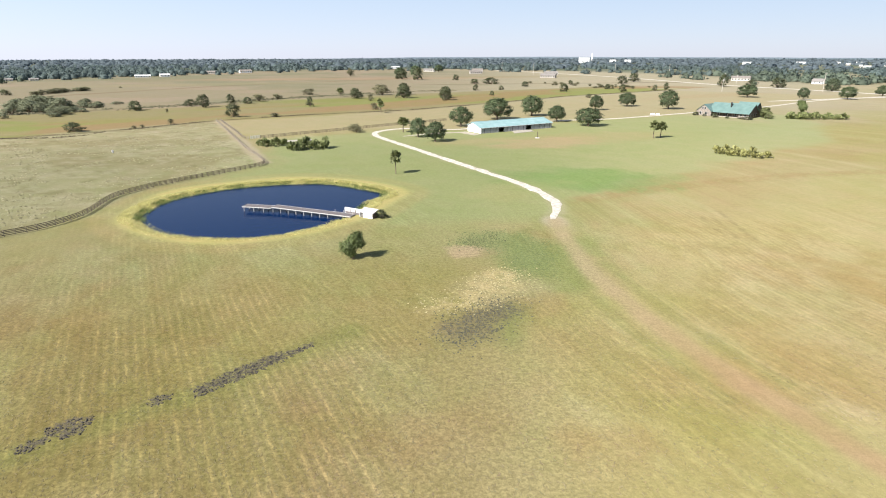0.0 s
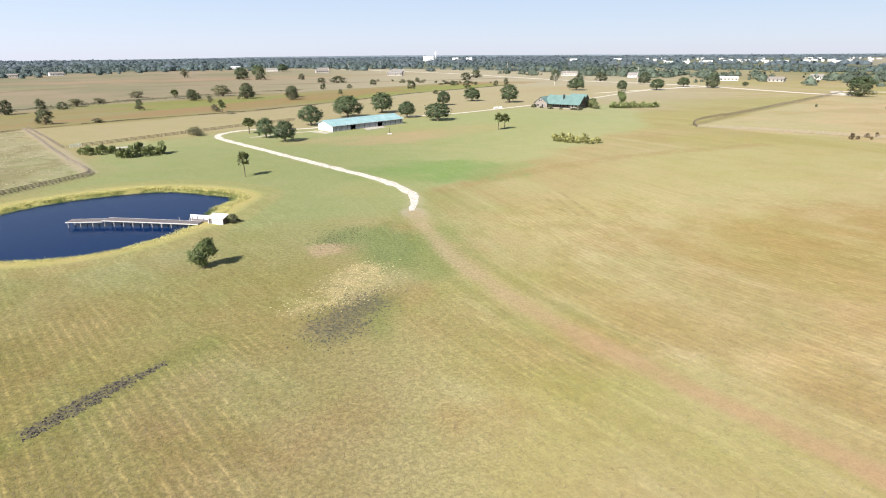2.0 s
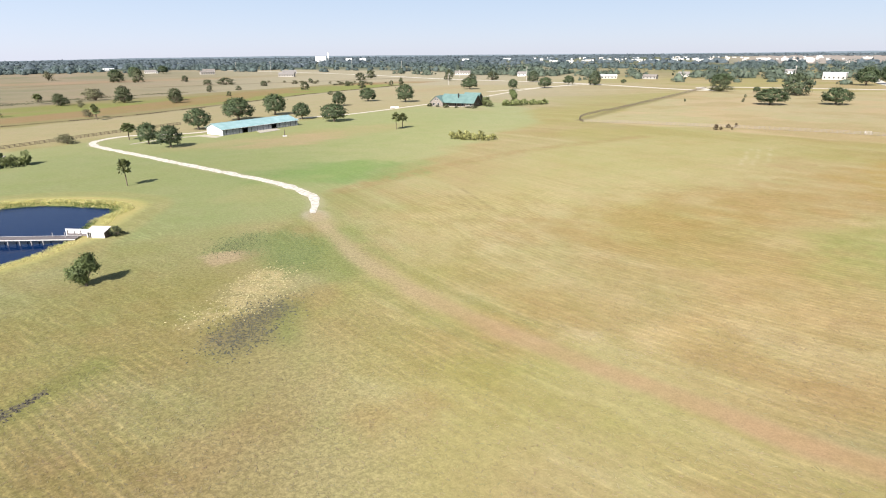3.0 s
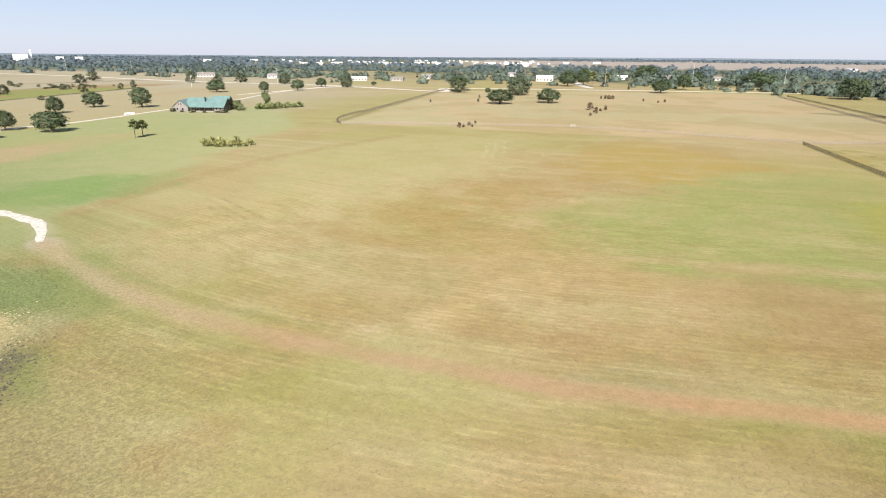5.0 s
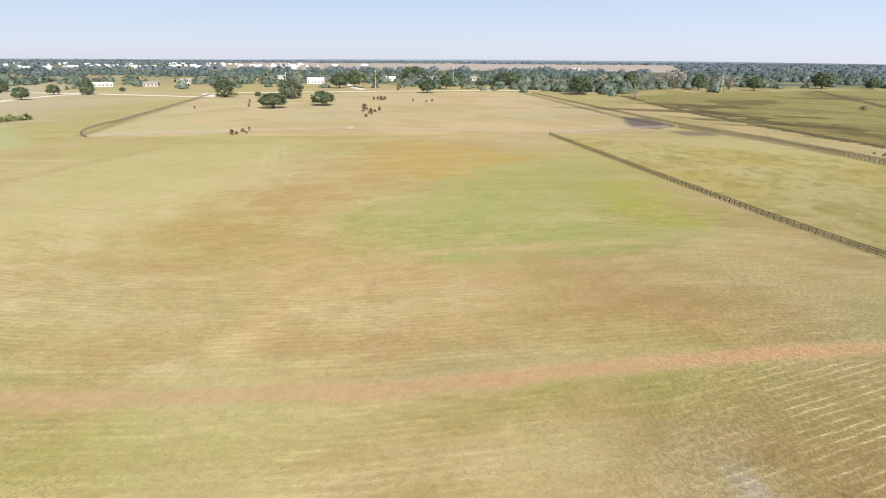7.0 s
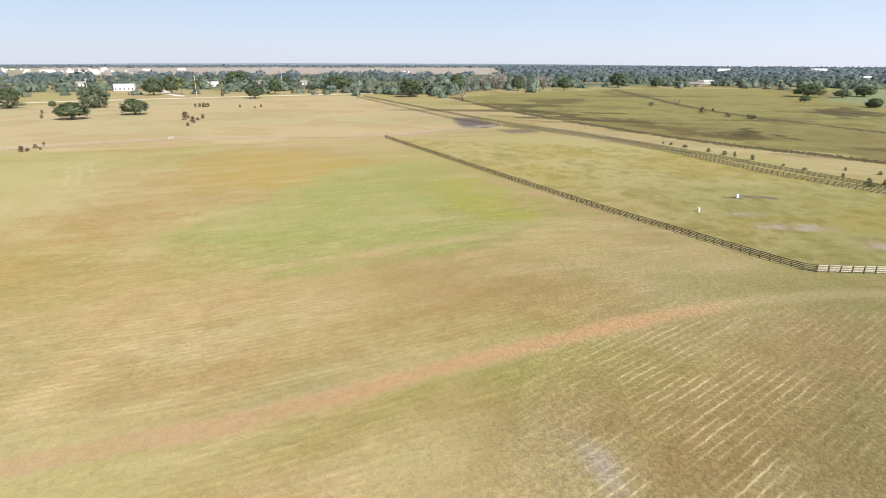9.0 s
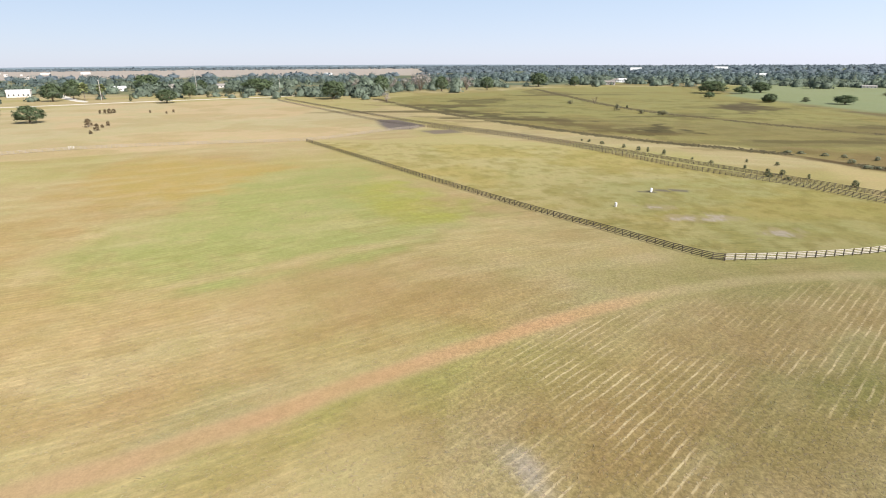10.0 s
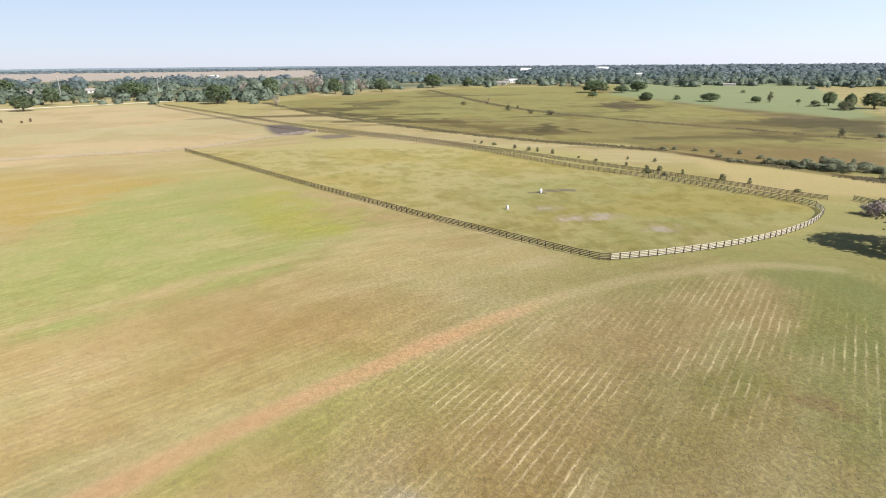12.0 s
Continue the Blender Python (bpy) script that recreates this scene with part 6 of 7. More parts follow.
# ---------------------------------------------------------------- fences
def fence(pts, spacing, label, pick=None, rails=4, closed=False, height=1.38, name="fence", wood="board_brown", posts="board_lit"):
    """Boards nailed to posts. pick: the stretch (from, to) in bays whose boards are single parts."""
    line = spline(pts, spacing, closed)
    root = thing(name, pose(line[0].x, line[0].y, 0), label, "fence")
    o = line[0]
    rng = random.Random(len(line))
    pick = pick or (0, 60)
    post = board = None
    rest_v, rest_f, post_v, post_f = [], [], [], []

    def block(v, f, c, u, w, hl, hw, z0, z1):
        k = len(v)
        for s, t in ((-1, -1), (1, -1), (1, 1), (-1, 1)):
            for z in (z0, z1):
                v.append((c.x + u.x * hl * s + w.x * hw * t, c.y + u.y * hl * s + w.y * hw * t, z))
        f += [(k, k + 1, k + 3, k + 2), (k + 2, k + 3, k + 5, k + 4), (k + 4, k + 5, k + 7, k + 6), (k + 6, k + 7, k + 1, k), (k + 1, k + 7, k + 5, k + 3), (k, k + 2, k + 4, k + 6)]

    n_post = 0
    zs = [0.30 + (height - 0.42) * q / (rails - 1) for q in range(rails)]
    for i, p in enumerate(line):
        nxt = line[i + 1] if i + 1 < len(line) else None
        u = ((nxt or p) - (p if nxt else line[i - 1])).normalized()
        w = Vector((-u.y, u.x))
        ang = math.degrees(math.atan2(u.y, u.x))
        if pick[0] - 80 <= i <= pick[1] + 80 and n_post < 290:
            n_post += 1
            m = pose(p.x - o.x, p.y - o.y, 0, rng.uniform(-2, 2), rng.uniform(-2, 2), ang + rng.uniform(-4, 4))
            if post is None:
                bm = box_bm(-0.06, 0.06, -0.06, 0.06, -0.2, height, 0.012)
                post = part("post", bm, M[posts], root)
                post.matrix_basis = m
            else:
                again(post, m)
        else:
            block(post_v, post_f, p - o, u, w, 0.055, 0.055, -0.1, height)
        if nxt is None:
            continue
        mid, ln_ = (p + nxt) / 2, (nxt - p).length
        for z in zs:
            zz = z + rng.uniform(-0.02, 0.02)
            if pick[0] <= i < pick[1] and (pick[1] - pick[0]) * rails <= 300:
                m = pose(mid.x - o.x + w.x * 0.095, mid.y - o.y + w.y * 0.095, zz, 0, rng.uniform(-0.8, 0.8), ang) @ Matrix.Diagonal((ln_ + 0.03, 1, 1, 1))
                if board is None:
                    board = part("board", box_bm(-0.5, 0.5, -0.02, 0.02, -0.075, 0.075), M[wood], root)
                    board.matrix_basis = m
                else:
                    again(board, m)
            else:
                block(rest_v, rest_f, mid - o + w * 0.095, u, w, ln_ / 2, 0.02, zz - 0.07, zz + 0.07)
    if rest_v:
        mesh_object("far_boarding", rest_v, rest_f, M[wood], root)["kind"] = "stuff"
    if post_v:
        mesh_object("far_posting", post_v, post_f, M[posts], root)["kind"] = "stuff"
    return root


# paddock fence in runs, sun and shade put into the board colour
fence([(272.7, 43.2), (203.1, 4.9), (145.1, -27.5), (114.5, -46.5), (98.8, -56.6), (96.2, -59.9)], 1.95, "four-board fence along the mown field, boards toned dark as shaded", (32, 104), wood="board_shaded_dark_post", posts="board_shaded_dark_post")
fence([(96.2, -59.9), (96.0, -69.2), (96.6, -80.9), (98.3, -92.8), (102.0, -106.1), (106.9, -117.1), (113.4, -126.6), (118.8, -129.8)], 1.95,
      "four-board fence on dark posts, boards toned pale as sunlit", (0, 50), wood="board_sunlit", posts="board_shaded_dark_post")
fence([(118.8, -129.8), (125.3, -128.8), (138.5, -122.5), (155.2, -116.3), (171.6, -106.8), (190.6, -95.8), (238.2, -76.9), (284.1, -50.6), (328.8, -14.4)], 1.95,
      "four-board fence of weathered grey boards along a farm lane", (0, 74), height=1.5, wood="board_lit", posts="board_shaded_dark_post")
fence([(184.9, 232.3), (197.5, 222.0), (219.8, 193.9), (255.6, 141.4), (268.7, 91.5), (277.1, 43.2), (306.4, 12.6), (327.9, -12.1)], 1.95, "low pale weathered board fence across the dry pasture", (0, 70), 3, wood="fence_grey", posts="fence_grey")
fence([(184.9, 232.3), (191.0, 243.5), (205.2, 256.9), (231.6, 272.0), (252.3, 281.5), (456.0, 397.0)], 1.95, "dark board fence running up to the road", (0, 70), 4)
fence([(605.3, 116.9), (445.1, 37.0), (346.3, -15.0), (292.9, -52.1), (246.2, -79.4), (201.7, -101.1), (170.7, -116.7), (145.6, -128.4), (130.7, -134.5), (122.2, -139.7)], 1.95,
      "long board fence with brush beside a dark ditch", (185, 255), 4)
fence([(591.5, 121.9), (445.9, 52.3), (361.4, 10.6), (328.8, -14.4)], 1.95, "board fence along the muddy paddock edge", (0, 40), 3)
fence([(121.9, -145.1), (114.7, -145.8), (106.5, -146.0)], 1.95, "short grey board fence end beside a shrub", (0, 20), 4)
fence([(-112, 86), (-90.0, 109.7), (-85.0, 116.0), (-82.7, 126.4), (-85.2, 142.7), (-82.7, 152.4), (-78.6, 160.3), (-64.5, 181.4), (-60.7, 188.2), (-61.0, 193.5)],
      1.95, "curving board fence behind the pond", (12, 86), 4)
fence([(-61.0, 193.5), (-67.8, 207.3), (-75.3, 220.3), (-89.2, 248.0), (-107.6, 285.5), (-128.2, 326.7)], 1.95, "faded board fence along a dirt lane", (0, 60), 3, wood="fence_grey", posts="fence_grey")
fence([(-125.7, 326.6), (-104.2, 285.5), (-88.8, 255.1), (-84.6, 251.5)], 1.95, "board fence beside a grassy lane", (0, 30), 3, wood="fence_grey", posts="fence_grey")
fence([(-81.0, 254.1), (-64.4, 268.2), (-45.8, 284.9), (-24.9, 303.8), (2.0, 325.2)], 1.95, "low board fence behind the lawn", (0, 60), 3, posts="board_brown")


def gate(ax, ay, bx, by):
    u = Vector((bx - ax, by - ay))
    n, ang = u.length, math.degrees(math.atan2(by - ay, bx - ax))
    root = thing("gate", pose(ax, ay, 0, 0, 0, ang), "white painted double farm gate", "gate")
    for k in range(2):
        x0 = k * n / 2 + 0.08
        x1 = (k + 1) * n / 2 - 0.08
        for j in range(4):
            z = 0.3 + j * 0.33
            part("rail", box_bm(x0, x1, -0.03, 0.03, z, z + 0.14), M["white"], root)
        for x in (x0, (x0 + x1) / 2, x1):
            part("upright", box_bm(x - 0.06, x + 0.06, -0.05, 0.05, 0.15, 1.5), M["white"], root)
    return root


gate(-84.6, 251.5, -81.0, 254.1)


# ---------------------------------------------------------------- pond edge, dock and shed
def reeds():
    rng = np.random.RandomState(12)
    n = 130000
    x, y = rng.uniform(-80, -4, n), rng.uniform(100, 175, n)
    d_in = np.abs(line_distance(x, y, pond_pts + pond_pts[:1])[0])
    ok = inside(x, y, bank_pts) & (~inside(x, y, pond_pts) | (d_in < 0.7))
    ok &= lattice_noise(x, y, 2.6, 31, 2) > 0.25
    gap = line_distance(x, y, [(-20.2, 125.1), (-26.9, 128.1)])[0]
    ok &= np.abs(gap) > 1.8
    ok &= d_in < 4.2 + 2.4 * (lattice_noise(x, y, 8, 34, 2) - 0.5)
    ok &= (y > 124) | (rng.uniform(0, 1, n) < 0.4)
    x, y, d_in = x[ok], y[ok], d_in[ok]
    h = 0.10 + np.where(y > 124, 0.30, 0.18) * lattice_noise(x, y, 3.5, 33, 2) * np.exp(-((d_in - 1.5) / 3.2) ** 2) * 1.5
    a = rng.uniform(0, 3.14, len(x))
    lean = rng.normal(0, 1.3, (len(x), 2))
    w = rng.uniform(0.04, 0.10, len(x))
    zg = np.where(inside(x, y, pond_pts), -0.8, -0.75 * (1 - smooth01(d_in, 0, 2.5)))
    z0, h = zg - 0.08, h * 0.8 + 0.05
    ux, uy = np.cos(a) * w, np.sin(a) * w
    v = np.stack([np.stack([x - ux, y - uy, z0], -1), np.stack([x + ux, y + uy, z0], -1),
                  np.stack([x + ux * 0.5 + lean[:, 0] * h, y + uy * 0.5 + lean[:, 1] * h, zg + h * 1.05], -1), np.stack([x - ux * 0.6 + lean[:, 0] * h, y - uy * 0.6 + lean[:, 1] * h, zg + h], -1)], 1).reshape(-1, 3)
    wet = (d_in < 1.7) & (lattice_noise(x, y, 9, 35, 2) > 0.40) & (y > 122)
    v4 = v.reshape(-1, 4, 3)
    for sel, mt, lab in ((~wet, "reed", "yellow green reeds and rushes on the pond's bank"), (wet, "rush", "dark green rushes at the water's edge")):
        vv = v4[sel].reshape(-1, 3)
        me = bpy.data.meshes.new("reeds")
        me.from_pydata(vv.tolist(), [], np.arange(len(vv)).reshape(-1, 4).tolist())
        me.materials.append(M[mt])
        tagged(new("reeds", me), lab, "reeds", kind="stuff")


reeds()


def dock():
    root = thing("dock", pose(0, 0, 0), "weathered wooden fishing dock with white edge boards on piles", "dock")
    runs = [(Vector((-48.5, 132.8)), Vector((-41.0, 131.2)), 0.50, 0.50), (Vector((-41.1, 131.7)), Vector((-21.0, 124.3)), 0.62, 0.25)]
    plank = pile = None
    for k, (a, b, za, zb) in enumerate(runs):
        u = (b - a).normalized()
        w = Vector((-u.y, u.x))
        if w.y < 0:
            w = -w
        ln_, wid = (b - a).length, 2.3
        ang = math.degrees(math.atan2(u.y, u.x))
        slope = math.degrees(math.atan2(zb - za, ln_))
        n = int(ln_ / 0.24)
        for i in range(n):
            t = (i + 0.5) / n
            c = a + (b - a) * t + w * wid / 2
            m = pose(c.x, c.y, za + (zb - za) * t, 0, -slope, ang) @ pose(0, 0, random.uniform(-0.01, 0.01), 0, 0, random.uniform(-0.6, 0.6))
            if plank is None:
                plank = part("plank", box_bm(-0.11, 0.11, -wid / 2, wid / 2, -0.05, 0.0), M["deck"], root)
                plank.matrix_basis = m
            else:
                again(plank, m)
        for off, nm in ((-0.06, "edge_board"), (wid + 0.06, "edge_board")):
            c = (a + b) / 2 + w * off
            e = part(nm, box_bm(-ln_ / 2, ln_ / 2, -0.04, 0.04, -0.16, 0.02), M["white_old"], root, "worn white edge board")
            e.matrix_basis = pose(c.x, c.y, (za + zb) / 2, 0, -slope, ang)
        for off in (0.15, wid - 0.15):
            c = (a + b) / 2 + w * off
            e = part("joist", box_bm(-ln_ / 2, ln_ / 2, -0.05, 0.05, -0.30, -0.06), M["pile"], root)
            e.matrix_basis = pose(c.x, c.y, (za + zb) / 2, 0, -slope, ang)
        np_ = max(3, int(ln_ / 2.1))
        for i in range(np_ + (0 if k == 0 else -2)):
            t = (i + 0.2) / np_
            for off in (0.0, wid):
                c = a + (b - a) * t + w * off
                m = pose(c.x, c.y, 0, random.uniform(-2, 2), random.uniform(-2, 2), 0)
                if pile is None:
                    bm = bmesh.new()
                    limb(bm, (0, 0, -2.2), (0, 0, 0.42), 0.12, 0.10, 8)
                    pile = part("dock_post", bm, M["pile"], root)
                    pile.matrix_basis = m
                else:
                    again(pile, m)
    a = Vector((-25.0, 127.2))
    for i in range(4):
        c = a + (Vector((-18.5, 124.5)) - a) * (i / 3)
        e = part("rail_post", box_bm(-0.05, 0.05, -0.05, 0.05, -0.2, 1.3), M["pile"], root)
        e.matrix_basis = pose(c.x, c.y, 0.0)
    return root


dock()


def shed():
    a, b = Vector((-23.7, 127.8)), Vector((-15.9, 123.2))
    u = (b - a).normalized()
    n, ang = (b - a).length, math.degrees(math.atan2(u.y, u.x))
    d = 1.9
    root = thing("boat_shed", pose(a.x, a.y, 0, 0, 0, ang), "low white wooden shed with a sloping roof at the dock", "shed")
    t = 0.12
    x1 = n * 0.60
    part("front_wall", box_bm(x1 + 0.9, n, 0, t, -0.1, 1.15), M["white"], root)
    # black sheet in place of the shed's unlit inside
    part("doorway", box_bm(x1, x1 + 0.88, 0.3, 0.35, -0.1, 1.05), M["stall_dark"], root, "dark panel for the shade inside the doorway")
    part("side_wall", box_bm(x1 - t, x1, t, d, -0.1, 1.05), M["white"], root)
    bm = bmesh.new()
    prism(bm, [(0.0, -0.1), (d, -0.1), (d, 1.72), (0.0, 1.2)], n + 0.003, n + t)
    for v in bm.verts:
        v.co = Vector((v.co.y, v.co.x, v.co.z))
    bmesh.ops.recalc_face_normals(bm, faces=bm.faces[:])
    # dark timber colour stands in for shade on this end
    part("end_wall", bm, M["log"], root, "boarded end wall coloured dark for its shaded side")
    part("back_wall", box_bm(x1, n, d, d + t, -0.1, 1.6), M["white_old"], root)
    bm = bmesh.new()
    prism(bm, [(-0.2, 1.15), (d + 0.2, 1.78), (d + 0.2, 1.85), (-0.2, 1.22)], x1 - 0.15, n + 0.25)
    for v in bm.verts:
        v.co = Vector((v.co.y, v.co.x, v.co.z))
    bmesh.ops.recalc_face_normals(bm, faces=bm.faces[:])
    part("roof", bm, M["white_old"], root, "worn white sloping roof")
    part("screen", box_bm(0, x1 - 0.2, d - 0.6, d - 0.5, -0.1, 1.35), M["white"], root, "white boarded screen along the landing")
    for k in range(3):
        part("screen_post", box_bm(0.4 + k * 1.4, 0.5 + k * 1.4, d - 0.75, d - 0.62, -0.1, 1.1), M["log"], root)
    part("bench", box_bm(0.3, n * 0.5, 1.1, 1.6, 0.0, 0.45), M["deck"], root)
    return root


shed()


# ---------------------------------------------------------------- barn
def frame_of(ax, ay, bx, by):
    """The pose whose x runs from a to b, and the length between them."""
    return pose(ax, ay, 0, 0, 0, math.degrees(math.atan2(by - ay, bx - ax))), math.hypot(bx - ax, by - ay)


def barn():
    m, n = frame_of(18.0, 269.4, 55.1, 291.9)
    root = thing("barn", m, "long stable barn with a teal metal roof and white end walls", "barn")
    d, eave, ridge, ry = 11.5, 2.55, 4.7, 7.2
    for x in (0.0, n - 0.2):
        bm = bmesh.new()
        prism(bm, [(0.12, -0.1), (d, -0.1), (d, 3.0), (ry, ridge - 0.15), (0.12, eave - 0.05)], x, x + 0.2)
        for v in bm.verts:
            v.co = Vector((v.co.y, v.co.x, v.co.z))
        bmesh.ops.recalc_face_normals(bm, faces=bm.faces[:])
        part("end_wall", bm, M["white"], root, "white end wall")
    part("back_wall", box_bm(0.2, n - 0.2, d - 0.2, d, -0.1, 3.0), M["white"], root)
    for nm, p0, p1 in (("roof", (-0.22, eave - 0.06), (ry, ridge)), ("roof", (ry, ridge), (d + 0.5, 2.85))):
        bm = bmesh.new()
        prism(bm, [p0, p1, (p1[0], p1[1] + 0.10), (p0[0], p0[1] + 0.10)], -0.6, n + 0.6)
        for v in bm.verts:
            v.co = Vector((v.co.y, v.co.x, v.co.z))
        bmesh.ops.recalc_face_normals(bm, faces=bm.faces[:])
        r = part(nm, bm, M["teal"], root)
        L = math.hypot(p1[0] - p0[0], p1[1] - p0[1])
        seam = part("seam", box_bm(-0.02, 0.02, 0, L, 0, 0.05), M["teal"], r)
        tilt = math.degrees(math.atan2(p1[1] - p0[1], p1[0] - p0[0]))
        cnt = int(n / 0.9)
        for i in range(cnt):
            mm = pose(-0.3 + (n + 0.6) * i / cnt, p0[0], p0[1] + 0.10, tilt, 0, 0)
            if i == 0:
                seam.matrix_basis = mm
            else:
                again(seam, mm)
    part("ridge_cap", box_bm(-0.6, n + 0.6, ry - 0.2, ry + 0.2, ridge + 0.06, ridge + 0.16), M["teal"], root)
    bays = 13
    bw = n / bays
    for i in range(bays):
        x0 = i * bw
        if i in (3, 8):
            # black sheet paints the unlit aisle
            part("aisle", box_bm(x0 + 0.1, x0 + bw - 0.1, 2.6, 2.7, 0.0, 2.4), M["stall_dark"], root, "dark panel for the shade inside the aisle")
        else:
            part("stall_front", box_bm(x0 + 0.15, x0 + bw * 0.52, 0.0, 0.1, 0.0, 2.3), M["stall"], root)
            part("stall_door", box_bm(x0 + bw * 0.60, x0 + bw - 0.15, -0.02, 0.06, 0.0, 2.1), M["stall"], root)
            # black sheet behind the fronts paints the stall's inner shade
            part("stall_opening", box_bm(x0 + 0.1, x0 + bw - 0.1, 0.5, 0.56, 0.0, 2.4), M["stall_dark"], root, "dark panel for the shade inside the stall")
        part("front_post", box_bm(x0 - 0.08, x0 + 0.08, -0.10, 0.06, -0.1, eave - 0.05), M["stall"], root)
    part("fascia", box_bm(-0.6, n + 0.6, -0.28, -0.23, eave - 0.16, eave - 0.02), M["white"], root)
    return root


barn()


def slab(name, pts, h, mat, label):
    v = [(x, y, -0.05) for x, y in pts] + [(x, y, h) for x, y in pts]
    k = len(pts)
    f = [tuple(range(k))[::-1], tuple(range(k, 2 * k))] + [(i, (i + 1) % k, k + (i + 1) % k, k + i) for i in range(k)]
    return tagged(mesh_object(name, v, f, mat), label, "slab")


slab("concrete_pad", [(33.3, 279.7), (43.3, 284.0), (44.0, 277.4), (33.9, 270.2)], 0.12, M["slab"], "pale concrete wash pad before the barn")
slab("yard_sand", [(10.5, 277.8), (17.4, 267.4), (14.6, 263.5), (8.4, 271.5)], 0.03, M["sand"], "pale sandy yard at the barn's end")


def pump():
    root = thing("water_pump", pose(41.9, 253.9, 0), "dark standpipe on a small white base", "pump")
    part("base", box_bm(-0.9, 0.9, -0.7, 0.7, -0.05, 0.35, 0.05), M["white_old"], root, "white base")
    bm = bmesh.new()
    limb(bm, (0, 0, 0.3), (0, 0, 2.9), 0.14, 0.12, 8)
    part("pipe", bm, M["log"], root)
    return root


pump()


# ---------------------------------------------------------------- ranch house
def gable_roof(root, x0, x1, y0, y1, eave, ridge, mat, along="x", over=0.6, ends=True, wall=None, thick=0.16):
    """Two slopes over a rectangle; the ridge runs along x or y."""
    mid = (y0 + y1) / 2 if along == "x" else (x0 + x1) / 2
    lo, hi = (y0, y1) if along == "x" else (x0, x1)
    a0, a1 = (x0, x1) if along == "x" else (y0, y1)
    rise = (ridge - eave) / (mid - lo)
    for s in (0, 1):
        e = lo - over if s == 0 else hi + over
        ze = eave - over * rise
        bm = bmesh.new()
        prism(bm, [(e, ze), (mid, ridge), (mid, ridge + thick), (e, ze + thick)], a0 - over, a1 + over)
        if along == "x":
            for v in bm.verts:
                v.co = Vector((v.co.y, v.co.x, v.co.z))
        bmesh.ops.recalc_face_normals(bm, faces=bm.faces[:])
        part("roof", bm, mat, root)
    if ends and wall:
        for a in (a0, a1 - 0.25):
            bm = bmesh.new()
            prism(bm, [(lo, eave), (hi, eave), (mid, ridge - 0.02)], a, a + 0.25)
            if along == "x":
                for v in bm.verts:
                    v.co = Vector((v.co.y, v.co.x, v.co.z))
            bmesh.ops.recalc_face_normals(bm, faces=bm.faces[:])
            part("gable", bm, wall, root)


def window(root, x, y, z, w, h, face):
    """face: the axis that it looks along, -1 for the front, 1 for the right end."""
    if face < 0:
        f = part("window", box_bm(x - w / 2 - 0.1, x + w / 2 + 0.1, y - 0.06, y - 0.003, z - 0.1, z + h + 0.1), M["white_old"], root)
        part("pane", box_bm(x - w / 2, x + w / 2, y - 0.09, y - 0.062, z, z + h), M["glass"], f)
    else:
        f = part("window", box_bm(x + 0.003, x + 0.06, y - w / 2 - 0.1, y + w / 2 + 0.1, z - 0.1, z + h + 0.1), M["white_old"], root)
        part("pane", box_bm(x + 0.062, x + 0.09, y - w / 2, y + w / 2, z, z + h), M["glass"], f)


